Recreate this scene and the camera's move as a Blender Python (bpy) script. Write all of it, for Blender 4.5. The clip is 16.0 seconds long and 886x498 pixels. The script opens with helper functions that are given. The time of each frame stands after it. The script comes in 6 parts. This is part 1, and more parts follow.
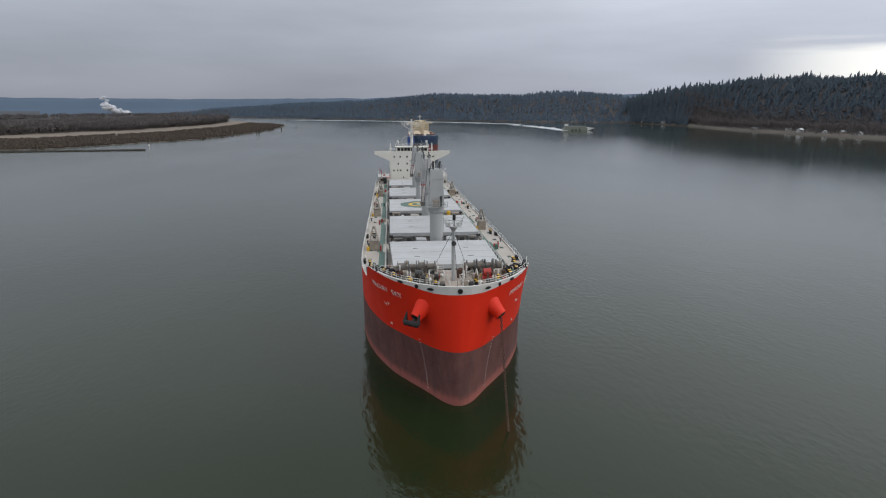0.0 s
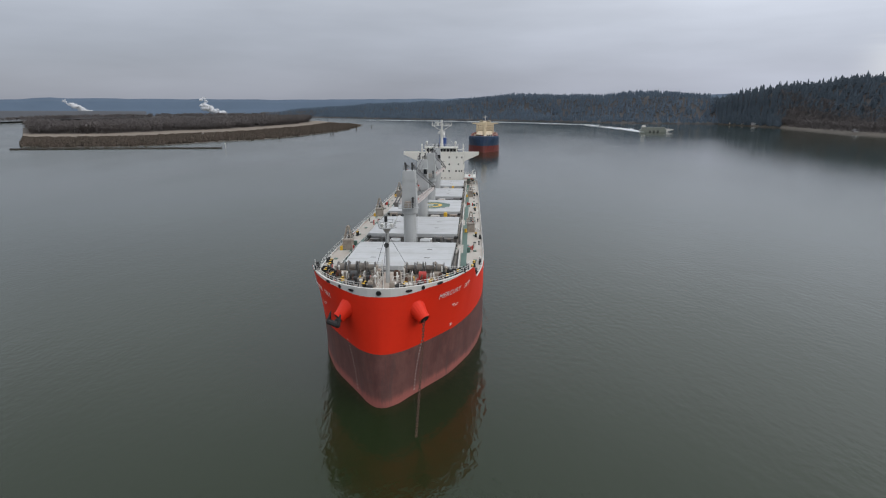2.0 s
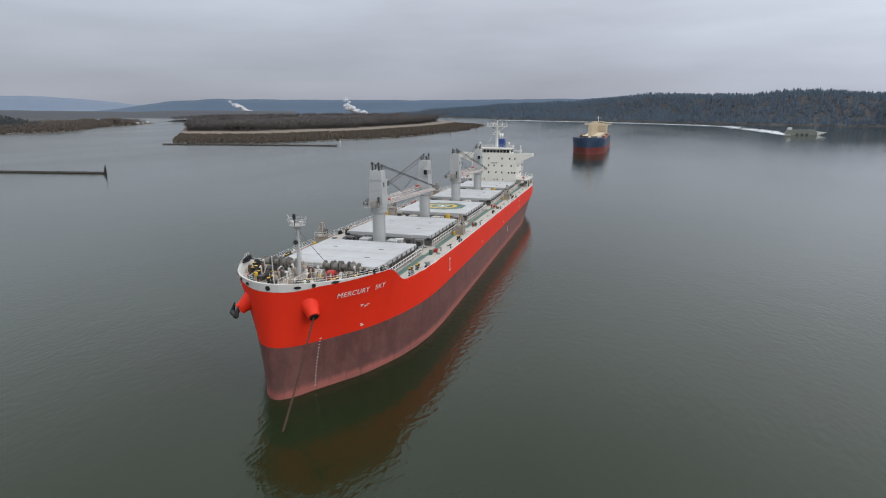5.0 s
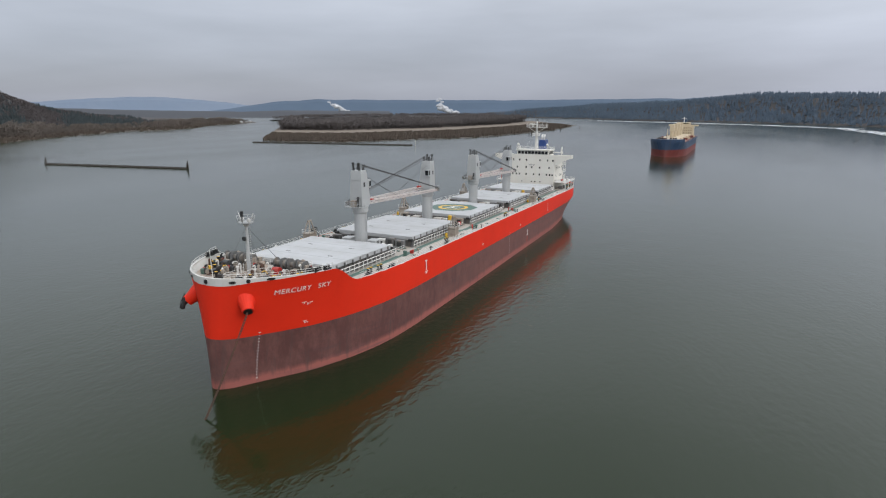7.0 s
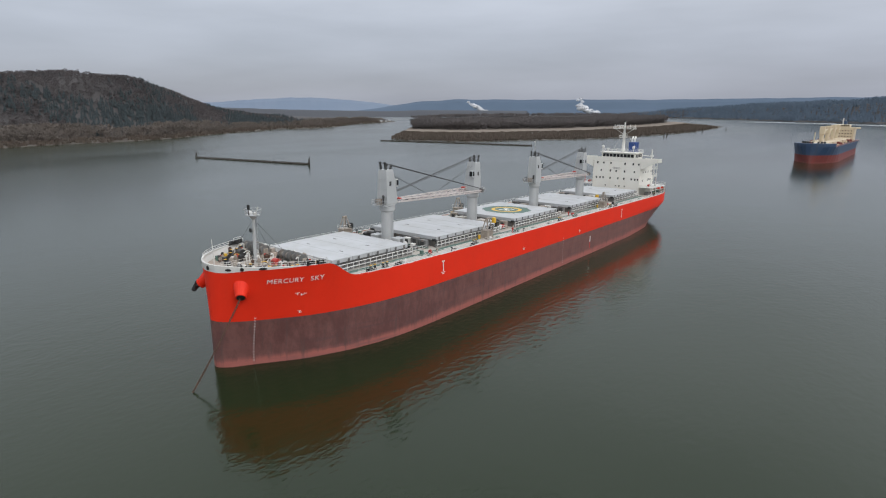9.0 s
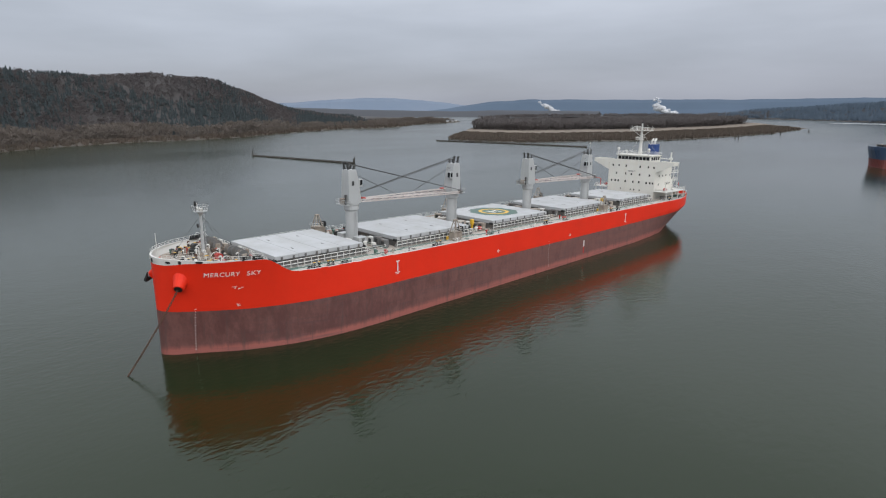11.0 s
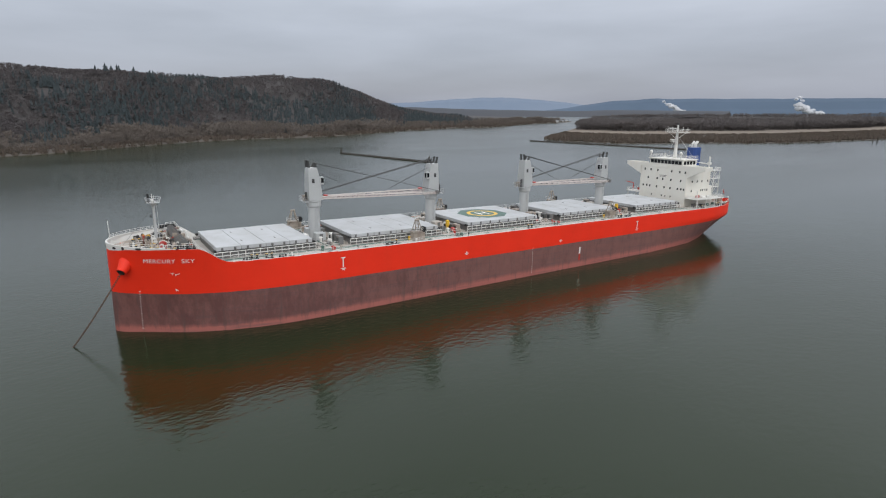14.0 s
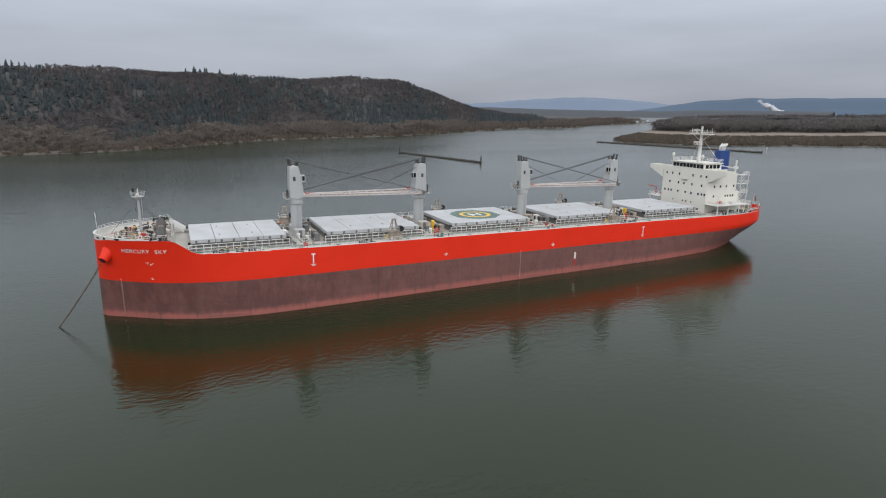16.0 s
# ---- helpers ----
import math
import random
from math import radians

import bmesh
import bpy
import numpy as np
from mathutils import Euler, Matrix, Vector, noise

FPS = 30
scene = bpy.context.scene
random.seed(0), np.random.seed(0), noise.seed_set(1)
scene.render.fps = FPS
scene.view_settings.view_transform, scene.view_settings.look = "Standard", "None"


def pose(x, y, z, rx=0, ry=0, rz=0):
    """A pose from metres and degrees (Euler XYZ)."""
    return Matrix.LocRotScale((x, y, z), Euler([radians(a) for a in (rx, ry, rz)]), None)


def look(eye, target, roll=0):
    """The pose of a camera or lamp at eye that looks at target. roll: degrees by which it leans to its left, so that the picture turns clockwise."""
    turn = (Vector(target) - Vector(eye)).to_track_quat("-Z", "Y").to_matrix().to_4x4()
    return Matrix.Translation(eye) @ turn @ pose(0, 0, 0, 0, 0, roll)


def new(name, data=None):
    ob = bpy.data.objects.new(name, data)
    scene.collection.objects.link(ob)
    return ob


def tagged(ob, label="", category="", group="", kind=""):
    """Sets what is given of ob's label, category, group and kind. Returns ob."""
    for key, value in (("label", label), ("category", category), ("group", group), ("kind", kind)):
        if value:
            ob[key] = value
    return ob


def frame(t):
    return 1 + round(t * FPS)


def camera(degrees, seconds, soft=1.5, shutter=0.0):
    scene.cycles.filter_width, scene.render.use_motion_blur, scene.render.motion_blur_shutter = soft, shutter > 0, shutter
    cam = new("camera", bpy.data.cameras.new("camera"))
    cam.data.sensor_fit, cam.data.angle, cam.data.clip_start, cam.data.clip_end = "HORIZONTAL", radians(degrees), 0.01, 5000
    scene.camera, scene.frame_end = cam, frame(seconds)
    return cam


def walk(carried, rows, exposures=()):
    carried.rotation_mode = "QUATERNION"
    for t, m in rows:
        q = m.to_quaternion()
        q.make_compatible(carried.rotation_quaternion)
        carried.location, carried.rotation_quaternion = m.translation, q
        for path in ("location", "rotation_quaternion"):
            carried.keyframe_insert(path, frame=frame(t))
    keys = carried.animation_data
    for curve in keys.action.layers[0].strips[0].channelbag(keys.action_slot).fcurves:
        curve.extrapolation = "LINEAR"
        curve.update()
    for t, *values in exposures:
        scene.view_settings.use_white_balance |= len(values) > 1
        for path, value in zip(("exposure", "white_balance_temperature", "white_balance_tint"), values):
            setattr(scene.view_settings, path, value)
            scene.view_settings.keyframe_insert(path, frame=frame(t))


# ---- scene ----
EXPOSURES = [(0.0, -0.33), (2.0, -0.2), (4.0, -0.07), (7.0, 0.0), (16.0, 0.0)]
cam = camera(74.56, 16.0, soft=1.15)
# seconds, x, y, z, heading, pitch: a level flight round the anchored ship's bow
ROWS = [
    (0.0, -9.50, -80.81, 44.53, -4.93, -13.74),
    (0.5, -3.85, -81.02, 44.62, -3.45, -13.73),
    (1.0, 1.99, -81.05, 44.68, -1.12, -13.77),
    (1.5, 7.85, -80.88, 44.72, 1.06, -13.72),
    (2.0, 13.72, -80.50, 44.73, 3.08, -13.71),
    (2.5, 19.60, -79.88, 44.74, 5.14, -13.72),
    (3.0, 25.48, -79.03, 44.75, 7.34, -13.70),
    (3.5, 31.35, -77.93, 44.75, 9.54, -13.68),
    (4.0, 37.20, -76.59, 44.76, 11.74, -13.69),
    (6.5, 65.79, -66.08, 44.90, 23.04, -13.68),
    (7.0, 71.30, -63.25, 44.95, 25.47, -13.69),
    (7.5, 76.71, -60.18, 45.00, 29.24, -13.70),
    (8.0, 82.01, -56.90, 45.06, 33.47, -13.71),
    (8.5, 87.19, -53.40, 45.13, 36.91, -13.72),
    (9.0, 92.24, -49.70, 45.19, 39.03, -13.71),
    (11.5, 115.26, -28.47, 45.47, 48.06, -13.70),
    (12.0, 119.36, -23.74, 45.51, 50.03, -13.71),
    (12.5, 123.29, -18.88, 45.54, 51.98, -13.73),
    (13.0, 127.04, -13.89, 45.56, 53.93, -13.72),
    (13.5, 130.62, -8.78, 45.58, 55.84, -13.72),
    (14.0, 134.02, -3.54, 45.59, 57.78, -13.73),
    (14.5, 137.25, 1.82, 45.60, 59.77, -13.75),
    (15.0, 140.31, 7.29, 45.61, 61.73, -13.76),
    (15.5, 143.22, 12.88, 45.63, 63.73, -13.74),
    (16.0, 145.98, 18.58, 45.66, 65.76, -13.72),
]
walk(cam, [(t, pose(x, y, z, 90 + pitch, 0, yaw)) for t, x, y, z, yaw, pitch in ROWS], EXPOSURES)

# ---- light ----
SUN_AZ, SUN_EL = 110.0, 32.0
world = bpy.data.worlds.new("overcast_sky")
scene.world = world
world.use_nodes = True


def build_sky():
    nt = world.node_tree
    nt.nodes.clear()
    n, l = nt.nodes.new, nt.links.new
    out, bg = n("ShaderNodeOutputWorld"), n("ShaderNodeBackground")
    tc = n("ShaderNodeTexCoord")
    sep = n("ShaderNodeSeparateXYZ")
    l(tc.outputs["Generated"], sep.inputs[0])
    # height above the horizon drives the overcast gradient
    ramp = n("ShaderNodeValToRGB")
    l(sep.outputs["Z"], ramp.inputs[0])
    e = ramp.color_ramp.elements
    e[0].position, e[0].color = 0.0, (0.30, 0.325, 0.400, 1)
    e[1].position, e[1].color = 1.0, (1.62, 1.66, 1.74, 1)
    for p, c in ((0.05, (0.345, 0.366, 0.440, 1)), (0.16, (0.50, 0.53, 0.60, 1)), (0.4, (0.88, 0.92, 0.98, 1))):
        k = e.new(p)
        k.color = c
    # long soft cloud bands, flattened toward the horizon
    mp = n("ShaderNodeMapping")
    mp.inputs["Scale"].default_value = (1.6, 1.6, 9.0)
    l(tc.outputs["Generated"], mp.inputs[0])
    nz = n("ShaderNodeTexNoise")
    nz.inputs["Scale"].default_value, nz.inputs["Detail"].default_value, nz.inputs["Roughness"].default_value = 1.7, 5, 0.5
    l(mp.outputs[0], nz.inputs["Vector"])
    cr = n("ShaderNodeMapRange")
    cr.inputs["From Min"].default_value, cr.inputs["From Max"].default_value = 0.3, 0.7
    cr.inputs["To Min"].default_value, cr.inputs["To Max"].default_value = 0.90, 1.12
    l(nz.outputs["Fac"], cr.inputs["Value"])
    mul = n("ShaderNodeVectorMath")
    mul.operation = "SCALE"
    l(ramp.outputs[0], mul.inputs[0])
    l(cr.outputs[0], mul.inputs["Scale"])
    # the overcast is thinner and brighter toward the east
    glow = n("ShaderNodeVectorMath")
    glow.operation = "DOT_PRODUCT"
    ga = radians(-55)
    glow.inputs[1].default_value = (-math.sin(ga), math.cos(ga), 0.0)
    l(tc.outputs["Generated"], glow.inputs[0])
    gr = n("ShaderNodeMapRange")
    gr.interpolation_type = "SMOOTHSTEP"
    gr.inputs["From Min"].default_value, gr.inputs["From Max"].default_value = 0.35, 1.0
    gr.inputs["To Min"].default_value, gr.inputs["To Max"].default_value = 0.96, 1.52
    l(glow.outputs["Value"], gr.inputs["Value"])
    gm = n("ShaderNodeVectorMath")
    gm.operation = "SCALE"
    l(mul.outputs[0], gm.inputs[0])
    l(gr.outputs[0], gm.inputs["Scale"])
    mul = gm
    # a thin streaky break in the cloud low in the north-east
    dot = n("ShaderNodeVectorMath")
    dot.operation = "DOT_PRODUCT"
    az = radians(-58)
    dot.inputs[1].default_value = (-math.sin(az), math.cos(az), 0.0)
    l(tc.outputs["Generated"], dot.inputs[0])
    spot = n("ShaderNodeMapRange")
    spot.interpolation_type = "SMOOTHSTEP"
    spot.inputs["From Min"].default_value, spot.inputs["From Max"].default_value = 0.88, 0.97
    l(dot.outputs["Value"], spot.inputs["Value"])
    nz2 = n("ShaderNodeTexNoise")
    nz2.inputs["Scale"].default_value, nz2.inputs["Detail"].default_value = 2.2, 5
    mp2 = n("ShaderNodeMapping")
    mp2.inputs["Scale"].default_value = (1.8, 1.8, 26.0)
    l(tc.outputs["Generated"], mp2.inputs[0])
    l(mp2.outputs[0], nz2.inputs["Vector"])
    lift = n("ShaderNodeMath")
    lift.operation = "MULTIPLY_ADD"
    l(nz2.outputs["Fac"], lift.inputs[0])
    lift.inputs[1].default_value = 0.06
    l(sep.outputs["Z"], lift.inputs[2])
    th = n("ShaderNodeMapRange")
    th.interpolation_type = "SMOOTHSTEP"
    th.inputs["From Min"].default_value, th.inputs["From Max"].default_value = 0.124, 0.096
    l(lift.outputs[0], th.inputs["Value"])
    sm = n("ShaderNodeMath")
    sm.operation = "MULTIPLY"
    l(spot.outputs[0], sm.inputs[0])
    l(th.outputs[0], sm.inputs[1])
    brk = n("ShaderNodeMix")
    brk.data_type = "RGBA"
    l(sm.outputs[0], brk.inputs[0])
    l(mul.outputs[0], brk.inputs[6])
    brk.inputs[7].default_value = (1.35, 1.34, 1.28, 1)
    # the clear sky above the cloud deck shows through a little
    sky = n("ShaderNodeTexSky")
    sky.sky_type, sky.sun_disc = "NISHITA", False
    sky.sun_elevation, sky.sun_rotation = radians(SUN_EL), radians(SUN_AZ)
    add = n("ShaderNodeMix")
    add.data_type, add.blend_type = "RGBA", "ADD"
    add.inputs[0].default_value = 0.012
    l(brk.outputs[2], add.inputs[6])
    l(sky.outputs[0], add.inputs[7])
    l(add.outputs[2], bg.inputs[0])
    bg.inputs[1].default_value = 1.0
    l(bg.outputs[0], out.inputs[0])


build_sky()
sun = new("sun", bpy.data.lights.new("sun", "SUN"))
sun.data.energy, sun.data.angle, sun.data.color = 0.95, radians(25), (1.0, 0.97, 0.93)
sun.matrix_world = look((0, 0, 0), (-math.sin(radians(SUN_AZ)) * math.cos(radians(SUN_EL)), -math.cos(radians(SUN_AZ)) * math.cos(radians(SUN_EL)), -math.sin(radians(SUN_EL))))


# ---- materials ----
def material(name, colour, rough=0.6, metal=0.0, scale=1.0, vary=0.25, bump=0.02, second=None, streak=None, island=False, fine=None, spec=0.5):
    """A painted or natural surface: two scales of variation, optional second colour for stains, optional vertical streaks."""
    m = bpy.data.materials.new(name)
    m.use_nodes = True
    nt = m.node_tree
    n, l = nt.nodes.new, nt.links.new
    b = nt.nodes["Principled BSDF"]
    tc = n("ShaderNodeTexCoord")
    big, small = n("ShaderNodeTexNoise"), n("ShaderNodeTexNoise")
    big.inputs["Scale"].default_value, big.inputs["Detail"].default_value = 0.25 * scale, 5
    small.inputs["Scale"].default_value, small.inputs["Detail"].default_value = (fine or 3.0) * scale, 6
    l(tc.outputs["Object"], big.inputs["Vector"])
    l(tc.outputs["Object"], small.inputs["Vector"])
    mix = n("ShaderNodeMix")
    mix.data_type = "RGBA"
    mix.inputs[6].default_value = (*colour, 1)
    s = second or tuple(c * (1 - vary) for c in colour)
    mix.inputs[7].default_value = (*s, 1)
    f = n("ShaderNodeMath")
    f.operation = "MULTIPLY_ADD"
    l(big.outputs["Fac"], f.inputs[0])
    f.inputs[1].default_value = 2.2
    f.inputs[2].default_value = -0.75
    f.use_clamp = True
    g = n("ShaderNodeMath")
    g.operation = "MULTIPLY"
    l(f.outputs[0], g.inputs[0])
    l(small.outputs["Fac"], g.inputs[1])
    h = n("ShaderNodeMath")
    h.operation = "MULTIPLY"
    h.inputs[1].default_value = 1.5
    h.use_clamp = True
    l(g.outputs[0], h.inputs[0])
    l(h.outputs[0], mix.inputs[0])
    col = mix.outputs[2]
    if streak:
        sc, amount, tone = streak
        mp = n("ShaderNodeMapping")
        mp.inputs["Scale"].default_value = (sc, sc, sc * 0.06)
        l(tc.outputs["Object"], mp.inputs[0])
        st = n("ShaderNodeTexNoise")
        st.inputs["Scale"].default_value, st.inputs["Detail"].default_value = 1.0, 5
        l(mp.outputs[0], st.inputs["Vector"])
        r = n("ShaderNodeMapRange")
        r.inputs["From Min"].default_value, r.inputs["From Max"].default_value = 0.5, 0.75
        r.inputs["To Max"].default_value = amount
        l(st.outputs["Fac"], r.inputs["Value"])
        mx = n("ShaderNodeMix")
        mx.data_type = "RGBA"
        l(r.outputs[0], mx.inputs[0])
        l(col, mx.inputs[6])
        mx.inputs[7].default_value = (*tone, 1)
        col = mx.outputs[2]
    if island:
        ge = n("ShaderNodeNewGeometry")
        hs = n("ShaderNodeHueSaturation")
        r = n("ShaderNodeMapRange")
        r.inputs["To Min"].default_value, r.inputs["To Max"].default_value = 0.75, 1.25
        l(ge.outputs["Random Per Island"], r.inputs["Value"])
        l(r.outputs[0], hs.inputs["Value"])
        l(col, hs.inputs["Color"])
        col = hs.outputs[0]
    l(col, b.inputs["Base Color"])
    b.inputs["Roughness"].default_value, b.inputs["Metallic"].default_value = rough, metal
    b.inputs["Specular IOR Level"].default_value = spec
    if bump:
        bp = n("ShaderNodeBump")
        bp.inputs["Strength"].default_value, bp.inputs["Distance"].default_value = 0.5, bump
        l(small.outputs["Fac"], bp.inputs["Height"])
        l(bp.outputs[0], b.inputs["Normal"])
    return m


RED = material("topside_red_paint", (0.76, 0.031, 0.010), 0.5, second=(0.68, 0.027, 0.009), bump=0.01, scale=0.6, streak=(0.5, 0.18, (0.62, 0.04, 0.016)), spec=0.25)
WHITE = material("white_ship_paint", (0.64, 0.63, 0.60), 0.45, vary=0.12, bump=0.006, streak=(1.2, 0.25, (0.55, 0.47, 0.38)))
CREAM = material("cream_ship_paint", (0.70, 0.68, 0.62), 0.45, vary=0.10, bump=0.005, streak=(0.8, 0.22, (0.62, 0.54, 0.42)))
GREY = material("light_grey_crane_paint", (0.40, 0.41, 0.41), 0.5, vary=0.16, bump=0.006, streak=(1.0, 0.3, (0.36, 0.34, 0.31)))
PALEJIB = material("pale_jib_paint", (0.52, 0.49, 0.47), 0.5, second=(0.42, 0.30, 0.27), scale=1.5)
HATCH = material("white_hatch_paint", (0.44, 0.45, 0.46), 0.6, second=(0.33, 0.33, 0.32), bump=0.01, scale=0.9, spec=0.3)
# Base grey is darkened to carry the shadow under the hatch covers.
COAM = material("grey_coaming_paint_with_shade", (0.14, 0.14, 0.137), 0.6, vary=0.45, bump=0.01, streak=(1.4, 0.5, (0.24, 0.18, 0.13)))
DECK = material("worn_pale_deck_paint", (0.41, 0.39, 0.355), 0.7, second=(0.34, 0.27, 0.215), bump=0.01, scale=0.9)
FDECK = material("worn_forecastle_deck_paint", (0.40, 0.36, 0.31), 0.7, second=(0.24, 0.15, 0.105), bump=0.01, scale=1.4)
GREEN = material("green_walkway_paint", (0.075, 0.14, 0.115), 0.6, vary=0.3, bump=0.01)
DARK = material("dark_fitting_steel", (0.035, 0.035, 0.035), 0.5, vary=0.4)
BLACK = material("black_rubber", (0.012, 0.012, 0.012), 0.6)
WIRE = material("greased_wire_rope", (0.06, 0.06, 0.062), 0.55)
RUST = material("rusty_chain_steel", (0.10, 0.05, 0.032), 0.8, second=(0.04, 0.028, 0.022), scale=4)
BLUE = material("funnel_blue_paint", (0.022, 0.06, 0.22), 0.4, vary=0.2)
YELLOW = material("safety_yellow_paint", (0.70, 0.42, 0.03), 0.5, vary=0.2)
MARKW = material("white_marking_paint", (0.74, 0.72, 0.69), 0.5, second=(0.62, 0.54, 0.5), bump=0.0)
REDM = material("red_fitting_paint", (0.42, 0.03, 0.02), 0.5, vary=0.3)
ROPE = material("coiled_mooring_rope", (0.24, 0.215, 0.185), 0.85, second=(0.08, 0.07, 0.06), scale=4)
BEIGE = material("beige_machinery_paint", (0.34, 0.30, 0.25), 0.6, second=(0.12, 0.08, 0.06), scale=3)
GLASS = material("dark_window_glass", (0.012, 0.014, 0.016), 0.08, bump=0.0, vary=0.3)


def hull_bottom_material():
    """Antifouling: dusty brown-grey band that was under water when laden, pinker red near the water, with drips."""
    m = bpy.data.materials.new("worn_antifouling_paint")
    m.use_nodes = True
    nt = m.node_tree
    n, l = nt.nodes.new, nt.links.new
    b = nt.nodes["Principled BSDF"]
    tc, sep = n("ShaderNodeTexCoord"), n("ShaderNodeSeparateXYZ")
    l(tc.outputs["Object"], sep.inputs[0])
    nz = n("ShaderNodeTexNoise")
    nz.inputs["Scale"].default_value, nz.inputs["Detail"].default_value = 0.35, 6
    l(tc.outputs["Object"], nz.inputs["Vector"])
    mp = n("ShaderNodeMapping")
    mp.inputs["Scale"].default_value = (1.5, 1.5, 0.13)
    l(tc.outputs["Object"], mp.inputs[0])
    st = n("ShaderNodeTexNoise")
    st.inputs["Scale"].default_value, st.inputs["Detail"].default_value, st.inputs["Roughness"].default_value = 0.8, 7, 0.65
    l(mp.outputs[0], st.inputs["Vector"])
    # edge between the two tints wanders; it follows an older, less trimmed waterline
    lev = n("ShaderNodeMath")
    lev.operation = "MULTIPLY_ADD"
    l(sep.outputs["Y"], lev.inputs[0])
    lev.inputs[1].default_value, lev.inputs[2].default_value = -0.022, -0.35
    h1 = n("ShaderNodeMath")
    h1.operation = "ADD"
    l(sep.outputs["Z"], h1.inputs[0])
    l(lev.outputs[0], h1.inputs[1])
    h2 = n("ShaderNodeMath")
    h2.operation = "MULTIPLY_ADD"
    l(st.outputs["Fac"], h2.inputs[0])
    h2.inputs[1].default_value = 1.3
    l(h1.outputs[0], h2.inputs[2])
    rr = n("ShaderNodeMapRange")
    rr.inputs["From Min"].default_value, rr.inputs["From Max"].default_value = 1.1, 2.1
    l(h2.outputs[0], rr.inputs["Value"])
    mix = n("ShaderNodeMix")
    mix.data_type = "RGBA"
    l(rr.outputs[0], mix.inputs[0])
    mix.inputs[6].default_value = (0.33, 0.104, 0.085, 1)
    up = n("ShaderNodeMix")
    up.data_type = "RGBA"
    l(nz.outputs["Fac"], up.inputs[0])
    up.inputs[6].default_value = (0.130, 0.053, 0.046, 1)
    up.inputs[7].default_value = (0.205, 0.092, 0.078, 1)
    l(up.outputs[2], mix.inputs[7])
    # scuffed horizontal bands from fenders and lighters
    mp3 = n("ShaderNodeMapping")
    mp3.inputs["Scale"].default_value = (0.06, 0.06, 0.9)
    l(tc.outputs["Object"], mp3.inputs[0])
    sc = n("ShaderNodeTexNoise")
    sc.inputs["Scale"].default_value, sc.inputs["Detail"].default_value, sc.inputs["Roughness"].default_value = 1.0, 7, 0.7
    l(mp3.outputs[0], sc.inputs["Vector"])
    r3 = n("ShaderNodeMapRange")
    r3.inputs["From Min"].default_value, r3.inputs["From Max"].default_value, r3.inputs["To Max"].default_value = 0.5, 0.68, 0.6
    l(sc.outputs["Fac"], r3.inputs["Value"])
    sf = n("ShaderNodeMix")
    sf.data_type = "RGBA"
    l(r3.outputs[0], sf.inputs[0])
    l(mix.outputs[2], sf.inputs[6])
    sf.inputs[7].default_value = (0.10, 0.058, 0.060, 1)
    mix = sf
    # dark brushed smears along the forward shoulder, where lighters lay alongside
    mp4 = n("ShaderNodeMapping")
    mp4.inputs["Scale"].default_value = (0.42, 0.42, 0.20)
    l(tc.outputs["Object"], mp4.inputs[0])
    sm4 = n("ShaderNodeTexNoise")
    sm4.inputs["Scale"].default_value, sm4.inputs["Detail"].default_value, sm4.inputs["Roughness"].default_value = 1.0, 9, 0.72
    l(mp4.outputs[0], sm4.inputs["Vector"])
    along = n("ShaderNodeMapRange")
    along.interpolation_type = "SMOOTHSTEP"
    along.inputs["From Min"].default_value, along.inputs["From Max"].default_value = 95.0, 30.0
    along.inputs["To Min"].default_value, along.inputs["To Max"].default_value = 0.0, 0.13
    l(sep.outputs["Y"], along.inputs["Value"])
    sum4 = n("ShaderNodeMath")
    sum4.operation = "ADD"
    l(sm4.outputs["Fac"], sum4.inputs[0])
    l(along.outputs[0], sum4.inputs[1])
    r4 = n("ShaderNodeMapRange")
    r4.inputs["From Min"].default_value, r4.inputs["From Max"].default_value, r4.inputs["To Max"].default_value = 0.52, 0.72, 0.65
    l(sum4.outputs[0], r4.inputs["Value"])
    low4 = n("ShaderNodeMath")
    low4.operation = "MULTIPLY"
    l(r4.outputs[0], low4.inputs[0])
    l(rr.outputs[0], low4.inputs[1])
    ds = n("ShaderNodeMix")
    ds.data_type = "RGBA"
    l(low4.outputs[0], ds.inputs[0])
    l(mix.outputs[2], ds.inputs[6])
    ds.inputs[7].default_value = (0.078, 0.027, 0.026, 1)
    mix = ds
    # dark drips
    r2 = n("ShaderNodeMapRange")
    r2.inputs["From Min"].default_value, r2.inputs["From Max"].default_value, r2.inputs["To Max"].default_value = 0.52, 0.72, 0.65
    l(st.outputs["Fac"], r2.inputs["Value"])
    dr = n("ShaderNodeMix")
    dr.data_type = "RGBA"
    l(r2.outputs[0], dr.inputs[0])
    l(mix.outputs[2], dr.inputs[6])
    dr.inputs[7].default_value = (0.085, 0.055, 0.05, 1)
    l(dr.outputs[2], b.inputs["Base Color"])
    b.inputs["Roughness"].default_value = 0.6
    bp = n("ShaderNodeBump")
    bp.inputs["Strength"].default_value, bp.inputs["Distance"].default_value = 0.3, 0.02
    l(nz.outputs["Fac"], bp.inputs["Height"])
    l(bp.outputs[0], b.inputs["Normal"])
    return m


BOTTOM = hull_bottom_material()


